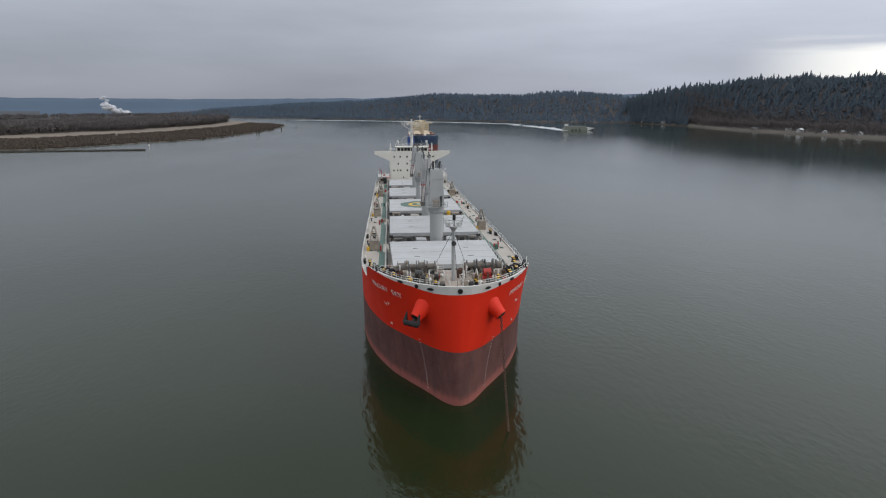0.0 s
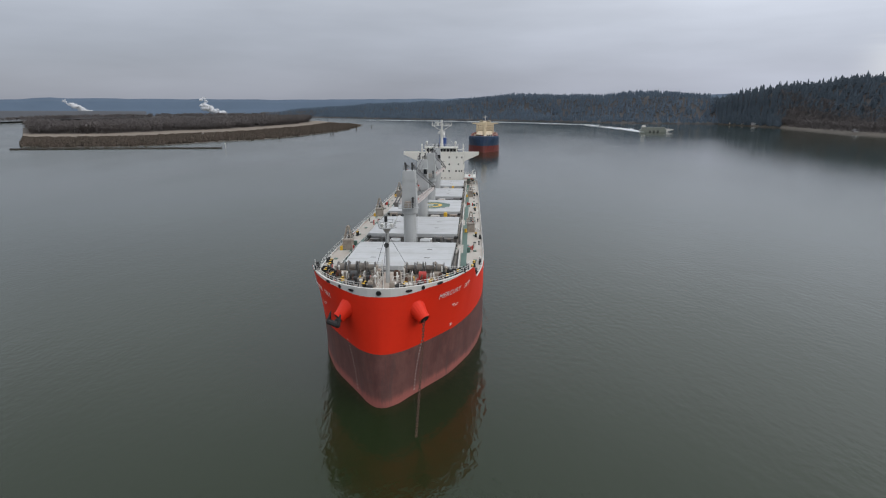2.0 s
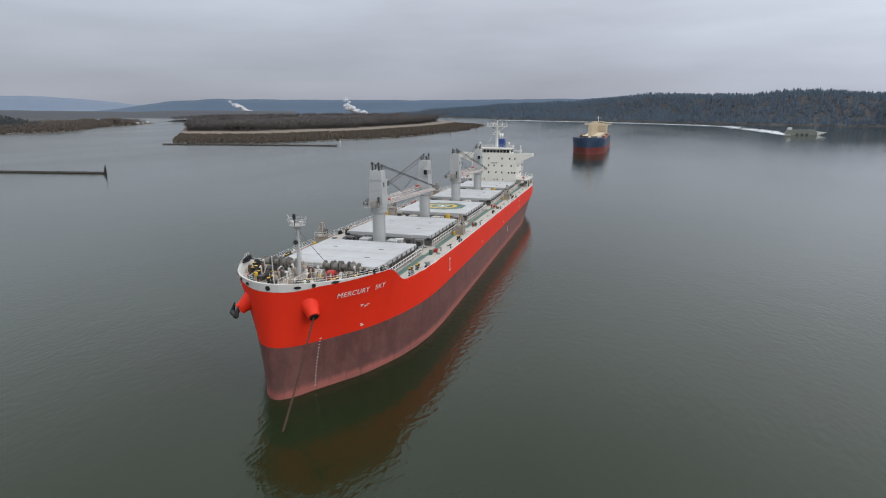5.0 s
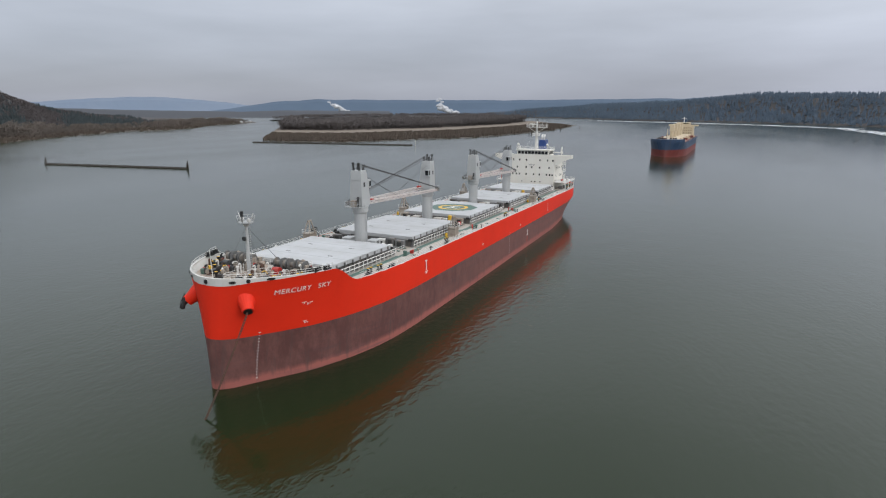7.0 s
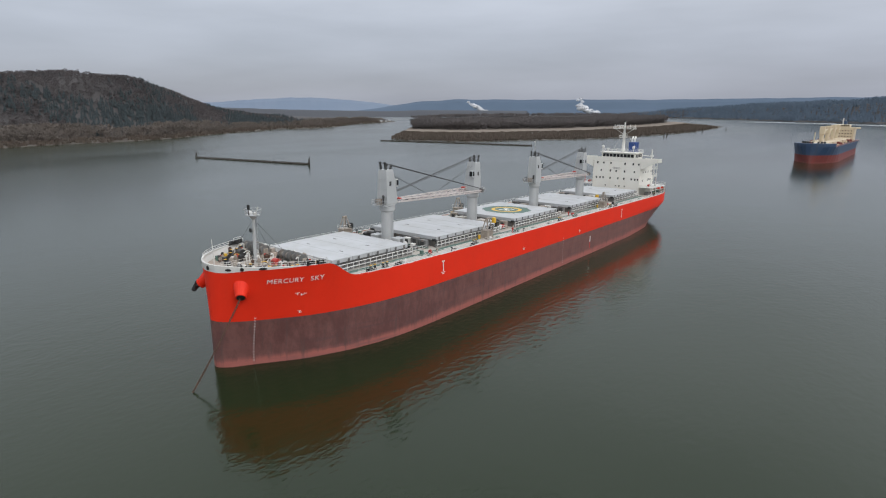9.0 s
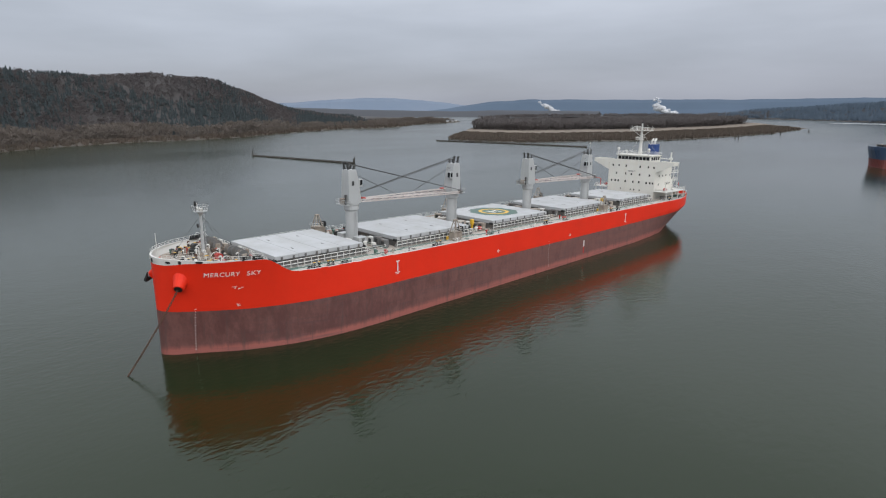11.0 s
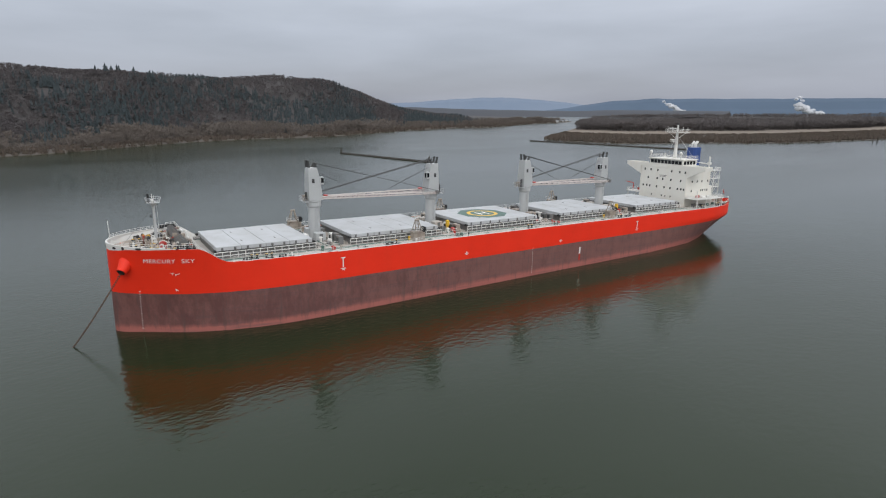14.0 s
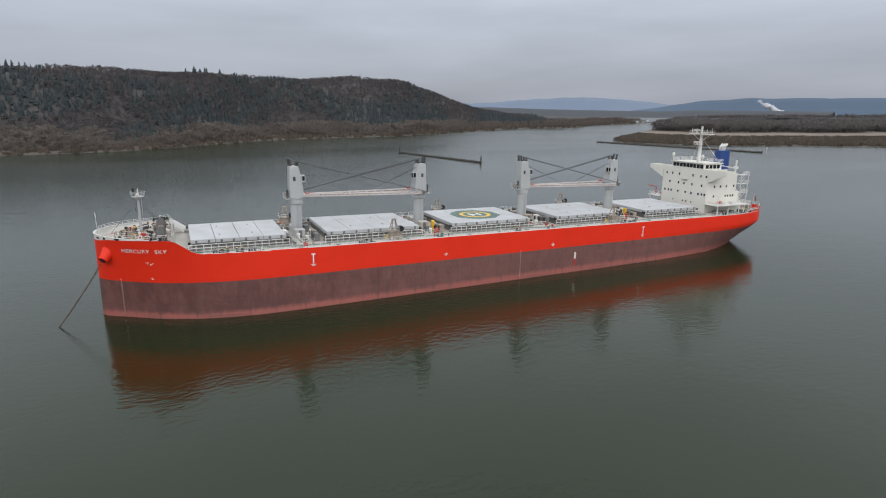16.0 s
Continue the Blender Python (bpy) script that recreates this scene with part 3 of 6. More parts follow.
    A, B = Vector((x0, y + way * 1.75, 25.0)), Vector((x1, y + way * 33.2, 24.7))
    bm = bmesh.new()
    d = (B - A).normalized()
    sd = d.cross(Vector((0, 0, 1))).normalized()
    n = 14

    def half(k):
        return 0.62 - 0.34 * abs(k / n - 0.25) / 0.75

    def deep(k):
        return 0.62 - 0.2 * k / n

    for i in range(n):
        p0, p1 = A.lerp(B, i / n), A.lerp(B, (i + 1) / n)
        for sx in (1, -1):
            p, q = p0 + sd * sx * half(i), p1 + sd * sx * half(i + 1)
            rod(bm, p, q, 0.10, 6)
            rod(bm, p + Vector((0, 0, deep(i))), q + Vector((0, 0, deep(i + 1))), 0.10, 6)
            rod(bm, p, q + Vector((0, 0, deep(i + 1))), 0.055, 4)
            rod(bm, p, p + Vector((0, 0, deep(i))), 0.055, 4)
        rod(bm, p0 + sd * half(i), p1 - sd * half(i + 1), 0.06, 4)
        rod(bm, p0 + sd * half(i) + Vector((0, 0, deep(i))), p0 - sd * half(i) + Vector((0, 0, deep(i))), 0.07, 4)
    part("jib", bm, PALEJIB, ped, "long pale lattice crane jib with rust spots")
    for k in range(5):
        bm = bmesh.new()
        c = A.lerp(B, 0.14 + 0.035 * k) + sd * (-0.74 if way > 0 else 0.74) + Vector((0, 0, 0.3))
        box(bm, c.x - 0.03, c.y - 0.36, c.z - 0.2, c.x + 0.03, c.y + 0.36, c.z + 0.2)
        part("load_mark", bm, DARK, ped)
    bm = bmesh.new()
    box(bm, B.x - 0.5, B.y - 0.4, B.z - 0.15, B.x + 0.5, B.y + 0.4, B.z + 0.75, 0.08)
    for sx in (1, -1):
        rod(bm, B + sd * sx * 0.3 + Vector((0, 0, 0.55)) - d * 0.2, B + sd * sx * 0.3 + Vector((0, 0, 0.55)) + d * 0.5, 0.28, 10)
    part("jib_head", bm, COAM, ped, "weathered jib head with sheaves")
    bm = bmesh.new()
    c = A + d * 0.9 + Vector((0, 0, 0.55))
    box(bm, c.x - 0.5, c.y - 0.4, c.z, c.x + 0.5, c.y + 0.4, c.z + 0.45, 0.06)
    part("jib_hinge", bm, REDM, ped, "red painted jib hinge")
    for sx, o, z in ((0.75, -1.45, 34.0), (-0.75, -1.45, 34.0), (0.5, 0.62, 33.45), (-0.5, 0.62, 33.45)):
        bm = bmesh.new()
        rod(bm, (sx, y + way * o, z), B + sd * sx * 0.5 * way + Vector((0, 0, 0.8)), 0.07, 5)
        part("wire", bm, WIRE, ped)
    for sx in (0.4, -0.4):
        bm = bmesh.new()
        rod(bm, (sx, y + way * 0.9, 31.4), A.lerp(B, 0.36) + Vector((0, 0, 0.7)), 0.04, 5)
        part("wire", bm, WIRE, ped)
    return ped


CRANES = [(43.7, 1), (76.7, -1), (109.8, 1), (142.2, -1)]
for y, way in CRANES:
    build_crane(y, way)


# ---- accommodation ----
def window_row(parent, face, coords, z, w=0.55, h=0.75, at=0.0):
    for c in coords:
        bm = bmesh.new()
        if face == "front":
            box(bm, c - w / 2, at - 0.03, z - h / 2, c + w / 2, at + 0.05, z + h / 2)
        else:
            box(bm, at - 0.05, c - w / 2, z - h / 2, at + 0.03, c + w / 2, z + h / 2)
        part("window", bm, GLASS, parent)


HF = 174.2
bm = bmesh.new()
box(bm, -9.7, HF, MAIN_Z, 9.7, 187.8, 27.9, 0.08)
house = part("accommodation", bm, CREAM, ship, "cream-white accommodation block with small dark windows")
window_row(house, "front", [-7.9, -5.3, -2.3, 3.5, 6.8, 9.0], 27.0, at=HF)
window_row(house, "front", [-6.2, -2.3, 0.1, 3.5, 7.5], 24.0, at=HF)
window_row(house, "front", [-8.1, -6.5, -5.2, -2.2, 1.0, 3.5, 6.5, 7.9, 9.0], 21.1, at=HF)
window_row(house, "front", [-4.0, 0.2, 1.7, 3.9], 18.1, 0.4, 0.55, at=HF)
window_row(house, "side", [177.6, 180.4, 183.1, 186.5], 23.8, at=9.7)
window_row(house, "side", [177.6, 183.1, 184.2, 185.5, 186.6], 20.6, at=9.7)
bm = bmesh.new()
for z in (25.6, 22.6, 19.7):
    box(bm, -9.72, HF - 0.03, z, 9.72, HF + 0.02, z + 0.07)
part("deck_seam", bm, CREAM, house)
bm = bmesh.new()
box(bm, -1.4, HF - 0.05, 25.2, 1.6, HF, 25.35)
box(bm, -1.1, HF - 0.05, 24.85, 1.3, HF, 24.98)
part("notice_bar", bm, COAM, house)
for s in (1, -1):
    bm = bmesh.new()
    pts = [(s * 9.8, 25.2), (s * 15.9, 27.95), (s * 16.35, 28.1), (s * 16.35, 29.35), (s * 9.8, 29.35)]
    lo = [bm.verts.new((x, HF - 0.02, z)) for x, z in pts]
    hi = [bm.verts.new((x, HF + 0.25, z)) for x, z in pts]
    bm.faces.new(lo if s > 0 else lo[::-1])
    bm.faces.new(hi[::-1] if s > 0 else hi)
    for i in range(5):
        q = (lo[i], hi[i], hi[(i + 1) % 5], lo[(i + 1) % 5])
        bm.faces.new(q if s > 0 else q[::-1])
    box(bm, s * 9.8, HF + 0.25, 27.95, s * 16.3, HF + 4.2, 28.15)
    box(bm, s * 16.1, HF + 0.25, 28.1, s * 16.35, HF + 4.2, 29.3)
    box(bm, s * 9.8, HF + 4.0, 28.1, s * 16.1, HF + 4.2, 29.3)
    bmesh.ops.recalc_face_normals(bm, faces=bm.faces)
    part("bridge_wing", bm, CREAM, house)
bm = bmesh.new()
box(bm, -9.9, HF - 0.02, 27.9, 9.9, HF + 0.25, 29.35)
prism(bm, [(-6.9, HF + 1.0), (6.9, HF + 1.0), (6.9, 183.0), (-6.9, 183.0)], 27.9, 31.0)
prism(bm, [(-7.3, HF + 0.6), (7.3, HF + 0.6), (7.3, 183.4), (-7.3, 183.4)], 31.0, 31.25)
part("wheelhouse", bm, CREAM, house)
for i in range(9):
    bm = bmesh.new()
    x = -5.8 + i * 1.45
    box(bm, x - 0.6, HF + 0.93, 29.45, x + 0.6, HF + 1.05, 30.65)
    part("wheelhouse_window", bm, GLASS, house)
for i in range(4):
    for s in (1, -1):
        bm = bmesh.new()
        y = HF + 2.2 + i * 1.7
        box(bm, s * 6.85, y - 0.65, 29.45, s * 6.96, y + 0.65, 30.65)
        part("wheelhouse_window", bm, GLASS, house)
bm = bmesh.new()
rail(bm, [(7.2, HF + 0.7, 31.25), (-7.2, HF + 0.7, 31.25), (-7.2, 183.2, 31.25), (7.2, 183.2, 31.25), (7.2, HF + 0.7, 31.25)], 1.1)
part("roof_rail", bm, WHITE, house)
bm = bmesh.new()
prism(bm, [(-1.2, 188.7), (1.2, 188.7), (1.5, 189.4), (1.5, 192.3), (1.2, 193.0), (-1.2, 193.0), (-1.5, 192.3), (-1.5, 189.4)], 15.2, 28.4)
funnel = part("funnel_casing", bm, CREAM, ship)
bm = bmesh.new()
prism(bm, [(-1.25, 188.6), (1.25, 188.6), (1.55, 189.3), (1.55, 192.4), (1.25, 193.1), (-1.25, 193.1), (-1.55, 192.4), (-1.55, 189.3)], 28.4, 34.9)
part("funnel", bm, BLUE, funnel, "deep blue painted funnel")
bm = bmesh.new()
for dx, dy in ((-0.5, 190.0), (0.5, 190.0), (0, 191.6)):
    rod(bm, (dx, dy, 34.4), (dx, dy, 36.2), 0.35, 10)
    rod(bm, (dx, dy, 36.0), (dx, dy + 1.1, 37.0), 0.35, 10)
part("exhaust_pipe", bm, WHITE, funnel)
# radar mast
MY = 179.9
bm = bmesh.new()
rod(bm, (0, MY, 31.2), (0, MY, 40.5), 0.66, 12, 0.42)
box(bm, -4.3, MY - 1.1, 40.3, 4.3, MY + 1.1, 40.5)
box(bm, -1.4, MY - 1.9, 36.9, 1.4, MY - 0.3, 37.05)
rail(bm, [(-1.4, MY - 0.4, 37.05), (-1.4, MY - 1.9, 37.05), (1.4, MY - 1.9, 37.05), (1.4, MY - 0.4, 37.05)], 0.9, 2, 0.9)
rail(bm, [(-4.3, MY - 1.1, 40.5), (4.3, MY - 1.1, 40.5), (4.3, MY + 1.1, 40.5), (-4.3, MY + 1.1, 40.5), (-4.3, MY - 1.1, 40.5)], 1.0, 2, 1.2)
rod(bm, (0, MY, 40.5), (0, MY, 43.0), 0.3, 8)
for x in (-4.1, -2.2, 2.2, 4.1):
    rod(bm, (x, MY, 40.5), (x, MY, 42.3), 0.08, 6)
for x in (-1, 1):
    rod(bm, (x * 0.4, MY, 38.2), (x * 3.6, MY, 40.3), 0.09, 6)
    rod(bm, (x * 5.8, MY + 3.2, 31.2), (0, MY, 39.6), 0.03, 4)
mast = part("radar_mast", bm, WHITE, house, "white radar mast with crosstree platform")
bm = bmesh.new()
rod(bm, (0, MY - 1.5, 37.05), (0, MY - 1.5, 37.6), 0.22, 8)
box(bm, -1.5, MY - 1.65, 37.6, 1.5, MY - 1.35, 37.9, 0.05)
part("radar_scanner", bm, WHITE, mast)
bm = bmesh.new()
rod(bm, (-1.6, MY - 0.6, 40.5), (-1.6, MY - 0.6, 41.6), 0.2, 8)
box(bm, -3.0, MY - 0.75, 41.6, -0.2, MY - 0.45, 41.9, 0.05)
part("radar_scanner", bm, WHITE, mast)
bm = bmesh.new()
rod(bm, (0, MY, 43.0), (0, MY, 43.6), 0.34, 8)
part("signal_lamp", bm, DARK, mast)

# ---- foremast ----
FM = 8.85
bm = bmesh.new()
rod(bm, (0, FM, FORE_Z), (0, FM, 26.2), 0.34, 12, 0.25)
rod(bm, (0, FM, 25.5), (0, FM, 26.3), 0.28, 12, 0.8)
rod(bm, (0, FM, 26.3), (0, FM, 26.42), 1.3, 16)
for i in range(12):
    a, c = i * math.tau / 12, (i + 1) * math.tau / 12
    p, q = [Vector((1.25 * math.cos(k), FM + 1.25 * math.sin(k), 26.42)) for k in (a, c)]
    o, r = [Vector((0.3 * math.cos(k), 0.3 * math.sin(k), 1.0)) for k in (a, c)]
    rod(bm, p, p + o, 0.035, 4)
    for h in (0.5, 1.0):
        rod(bm, p + o * h, q + r * h, 0.035, 4)
foremast = part("foremast", bm, GREY, ship, "grey foremast with railed lamp platform")

# ---- bow fittings ----
def outward(y, z):
    """Port-side hull place and outward normal."""
    e = 0.15
    p = Vector((half_breadth(y, z), y, z))
    ty = Vector((half_breadth(y + e, z) - half_breadth(y - e, z), 2 * e, 0))
    tz = Vector((half_breadth(y, z + e) - half_breadth(y, z - e), 0, 2 * e))
    return p, ty.cross(tz).normalized() * (-1 if ty.cross(tz).x < 0 else 1)


def flip(p, s):
    return Vector((p[0] * s, p[1], p[2]))


for s in (1, -1):
    bm = bmesh.new()
    a, b = Vector((s * 4.35, 3.2, 15.95)), Vector((s * 6.35, 1.45, 13.95))
    rod(bm, a, b, 1.85, 20, 0.92)
    d = (b - a).normalized()
    rod(bm, b - d * 0.05, b + d * 0.3, 1.0, 20, 0.95)
    bol = part("anchor_bolster", bm, RED, ship, "red cone-shaped hawse bolster", smooth=False)
    bm = bmesh.new()
    rod(bm, b + d * 0.3, b + d * 0.34, 0.72, 16)
    part("hawse_mouth", bm, BLACK, bol)
# starboard anchor, stowed
bm = bmesh.new()
m = Vector((-6.6, 1.2, 13.6))
rod(bm, m, m + Vector((-0.6, -0.45, -0.6)), 0.28, 8)
c = m + Vector((-0.6, -0.45, -0.6))
rod(bm, c + Vector((0.9, -0.8, 0.1)), c + Vector((-0.9, 0.8, 0.1)), 0.45, 8)
for o in (1, -1):
    e = c + Vector((0.9 * o, -0.8 * o, 0.1))
    rod(bm, e, e + Vector((0.35, 0.3, 1.6)), 0.42, 6, 0.08)
part("anchor", bm, BLACK, ship, "black stockless anchor hanging in its bolster")


def chain(a, b, sag, pitch=0.42):
    bm = bmesh.new()
    a, b = Vector(a), Vector(b)
    n = int((b - a).length / pitch)
    at = lambda t: a.lerp(b, t) - Vector((0, 0, sag * 4 * t * (1 - t)))
    for i in range(n):
        p, q = at(i / n), at((i + 1) / n)
        d = (q - p).normalized()
        side = d.cross(Vector((0, 0, 1))).normalized()
        up = side.cross(d)
        w = (side if i % 2 else up) * 0.13
        e = d * 0.08
        loop = [p - e + w * 0.5, p + w, q + e * 0 + w, q + e + w * 0.5, q + e - w * 0.5, q - w, p - w, p - e - w * 0.5]
        for u, v in zip(loop, loop[1:] + loop[:1]):
            rod(bm, u, v, 0.058, 5)
    return bm


inv = Matrix.Rotation(radians(-TRIM), 3, "X")
part("anchor_chain", chain((6.45, 1.35, 13.8), inv @ Vector((6.0, -9.0, -1.0)), 0.5), RUST, ship, "rusty stud-link anchor chain running to the water")

# fairlead openings in the bulwark
for y, w, rnd in ((-0.48, 0.3, 1), (0.75, 0.42, 0), (2.1, 0.25, 1), (4.6, 0.52, 0)):
    for s in (1, -1) if y > 0 else (1,):
        zz = 18.3 if y < 0 else (edge_z(y) + 18.9 - 0.3 * smoothstep(y, 0, 12.5)) / 2
        p = Vector((half_breadth(max(y, -0.45), 18) if y > 0 else 0, y, zz))
        _, n = outward(max(y, -0.2), 17.5)
        if y < 0:
            n = Vector((0, -1, 0))
        n.z = 0
        n.normalize()
        t = n.cross(Vector((0, 0, 1)))
        bm = bmesh.new()
        q = flip(p + n * 0.13, s)
        nn, tt = flip(n, s), flip(t, s)
        ring = []
        k = 14
        for i in range(k):
            a = i * math.tau / k
            ring.append(q + tt * w * math.cos(a) + Vector((0, 0, (w if rnd else 0.17) * math.sin(a))))
        inner = [bm.verts.new(v) for v in ring]
        outer = [bm.verts.new(q + (v - q) * 1.35) for v in ring]
        front = [bm.verts.new(q + (v - q) * 1.12 + nn * 0.08) for v in ring]
        for i in range(k):
            j = (i + 1) % k
            bm.faces.new((outer[i], outer[j], front[j], front[i]))
            bm.faces.new((front[i], front[j], inner[j], inner[i]))
        bm.faces.new(inner)
        bmesh.ops.recalc_face_normals(bm, faces=bm.faces)
        part("fairlead", bm, BLACK, ship, "black fairlead opening in the bulwark")


# ---- markings ----
def letters(text, y0, y1, z0, h, s):
    """Block letters laid on the shell, from y0 to y1 in reading order on side s."""
    cu = bpy.data.curves.new("name", "FONT")
    cu.body, cu.size, cu.offset = text, 1.0, 0.0
    cu.space_character = 1.1
    tmp = new("name_tmp", cu)
    dep = bpy.context.evaluated_depsgraph_get()
    me = bpy.data.meshes.new_from_object(tmp.evaluated_get(dep))
    bpy.data.objects.remove(tmp)
    bm = bmesh.new()
    bm.from_mesh(me)
    bmesh.ops.triangulate(bm, faces=list(bm.faces))
    bmesh.ops.subdivide_edges(bm, edges=[e for e in bm.edges if e.calc_length() > 0.3], cuts=2)
    bmesh.ops.triangulate(bm, faces=list(bm.faces))
    x0, x1 = min(v.co.x for v in bm.verts), max(v.co.x for v in bm.verts)
    top = max(v.co.y for v in bm.verts)
    for v in bm.verts:
        y = y0 + (y1 - y0) * (v.co.x - x0) / (x1 - x0)
        z = z0 + h * v.co.y / top
        p, n = outward(y, z)
        v.co = flip(p + n * 0.14, s)
    bmesh.ops.recalc_face_normals(bm, faces=bm.faces)
    q = bmesh.ops.extrude_face_region(bm, geom=list(bm.faces))
    for v in [g for g in q["geom"] if isinstance(g, bmesh.types.BMVert)]:
        p, n = outward(v.co.y, v.co.z)
        v.co += flip(n, s) * 0.02
    return part("ship_name", bm, MARKW, ship, "white painted ship's name")


letters("MERCURY", 5.3, 10.6, 15.75, 0.82, 1)
letters("SKY", 11.7, 14.0, 15.75, 0.82, 1)
letters("MERCURY", 14.0, 8.6, 15.75, 0.82, -1)
letters("SKY", 7.4, 5.1, 15.75, 0.82, -1)


def patch_on_hull(name, rects, mat, s=1, label=""):
    """Flat painted bars on the shell: (y from, y to, z from, z to)."""
    bm = bmesh.new()
    for y0, y1, z0, z1 in rects:
        q = []
        for y, z in ((y0, z0), (y1, z0), (y1, z1), (y0, z1)):
            p, n = outward(y, z)
            q.append(flip(p + n * 0.045, s))
        v = [bm.verts.new(p) for p in q] + [bm.verts.new(p + flip(Vector((0.02, 0, 0)), s)) for p in q]
        for f in ((4, 5, 6, 7), (0, 1, 5, 4), (1, 2, 6, 5), (2, 3, 7, 6), (3, 0, 4, 7)):
            bm.faces.new([v[i] for i in f])
    bmesh.ops.recalc_face_normals(bm, faces=bm.faces)
    return part(name, bm, mat, ship, label)


for s in (1, -1):
    for y in (44.2, 142.5):
        patch_on_hull("tug_push_mark", [(y - 0.13, y + 0.13, 11.6, 13.9), (y - 0.5, y + 0.5, 13.7, 13.95), (y - 0.65, y + 0.65, 11.3, 11.45), (y - 0.35, y + 0.35, 11.0, 11.15)], MARKW, s, "white push mark bar on the side")
    for y in (77.8, 110.3):
        patch_on_hull("tug_mark", [(y - 0.5, y + 0.5, 10.9, 11.1), (y - 0.25, y + 0.25, 10.6, 10.78), (y - 0.08, y + 0.08, 11.1, 11.4)], MARKW, s)
    patch_on_hull("pilot_mark", [(117.8, 118.4, 6.3, 8.2)], MARKW, s, "white upper half of the boarding mark")
    patch_on_hull("pilot_mark_red", [(117.8, 118.4, 4.3, 6.3)], REDM, s, "red lower half of the boarding mark")
    patch_on_hull("bow_symbol", [(9.6, 10.3, 13.45, 13.55), (9.95, 10.05, 13.1, 13.5), (10.5, 11.0, 13.1, 13.2), (10.5, 10.62, 12.9, 13.3), (10.9, 11.3, 13.3, 13.4)], MARKW, s, "small white bow thruster symbol")
    patch_on_hull("bow_mark", [(10.5, 11.0, 9.6, 9.7), (10.5, 10.62, 9.5, 9.95), (10.3, 10.8, 9.9, 9.98)], MARKW, s)
    for y, z0, z1 in ((4.3, 0.9, 9.9), (100.0, 3.0, 11.0), (183.5, 6.2, 11.5)):
        k = int((z1 - z0) / 0.55)
        for i in range(k):
            w = 0.08 if i % 3 else 0.13
            patch_on_hull("draught_mark", [(y - w, y + w, z0 + i * 0.55, z0 + i * 0.55 + 0.13)], MARKW, s)


# ---- forecastle machinery ----
def windlass(s):
    base_z = FORE_Z
    bm = bmesh.new()
    box(bm, s * 2.3, 12.0, base_z, s * 9.4, 13.6, base_z + 0.35, 0.05)
    for x in (2.5, 4.2, 5.6, 7.4, 9.2):
        box(bm, s * (x - 0.15), 12.3, base_z + 0.3, s * (x + 0.15), 13.3, base_z + 1.7, 0.04)
    rod(bm, (s * 2.2, 12.8, base_z + 1.45), (s * 9.6, 12.8, base_z + 1.45), 0.14, 10)
    w = part("mooring_winch", bm, BEIGE, ship, "beige mooring winch frame with rust")
    for x0, x1, r, rf, mat in ((2.7, 4.0, 0.5, 0.95, ROPE), (4.4, 5.4, 0.7, 1.05, ROPE), (5.8, 7.1, 0.45, 1.05, ROPE), (7.7, 8.9, 0.65, 0.95, ROPE)):
        bm = bmesh.new()
        rod(bm, (s * x0, 12.8, base_z + 1.45), (s * x1, 12.8, base_z + 1.45), r, 16)
        part("rope_drum", bm, mat, w, "drum wound with pale mooring rope")
        for x in (x0, x1):
            bm = bmesh.new()
            rod(bm, (s * x - 0.07, 12.8, base_z + 1.45), (s * x + 0.07, 12.8, base_z + 1.45), rf, 18)
            part("drum_flange", bm, COAM, w)
    bm = bmesh.new()
    box(bm, s * 7.2, 10.9, base_z, s * 8.6, 12.0, base_z + 1.1, 0.1)
    part("winch_motor", bm, BEIGE, w)
    # anchor windlass forward of the winch, chain wheel and stopper
    bm = bmesh.new()
    rod(bm, (s * 5.0, 9.4, base_z + 1.0), (s * 6.2, 9.4, base_z + 1.0), 0.72, 16)
    box(bm, s * 4.6, 8.6, base_z, s * 6.6, 10.4, base_z + 0.5, 0.05)
    wl = part("chain_wheel", bm, REDM if s > 0 else DARK, ship, "heavy chain wheel of the windlass")
    bm = bmesh.new()
    box(bm, s * 5.0, 5.6, base_z, s * 6.0, 7.0, base_z + 0.8, 0.06)
    part("chain_stopper", bm, DARK, wl)
    part("chain_on_deck", chain((s * 5.6, 8.6, base_z + 1.3), (s * 5.0, 4.4, base_z + 0.3), 0.2), RUST, wl)
    bm = bmesh.new()
    for a in range(5):
        t = a / 4 * 1.6
        rod(bm, (s * (4.3 + 0.02 * a), 7.6 + 1.0 * math.cos(t), base_z + 0.2 + 1.1 * math.sin(t)), (s * 4.3, 7.6 + 1.0 * math.cos(t + 0.4), base_z + 0.2 + 1.1 * math.sin(t + 0.4)), 0.07, 5)
    part("guard_bar", bm, YELLOW, wl, "yellow guard bar")


windlass(1)
windlass(-1)


def bollard(x, y, z, along="y", cap=True):
    bm = bmesh.new()
    dx, dy = (0, 0.55) if along == "y" else (0.55, 0)
    box(bm, x - 0.3 - dx, y - 0.3 - dy, z, x + 0.3 + dx, y + 0.3 + dy, z + 0.12)
    for o in (1, -1):
        rod(bm, (x + dx * o, y + dy * o, z), (x + dx * o, y + dy * o, z + 0.85), 0.24, 10)
        rod(bm, (x + dx * o, y + dy * o, z + 0.8), (x + dx * o, y + dy * o, z + 0.95), 0.32, 10)
    b = part("bollard", bm, BLACK, ship, "black twin mooring bollard")
    if cap:
        for o in (1, -1):
            bm = bmesh.new()
            rod(bm, (x + dx * o, y + dy * o, z + 0.95), (x + dx * o, y + dy * o, z + 1.0), 0.27, 10)
            part("cap", bm, YELLOW, b)


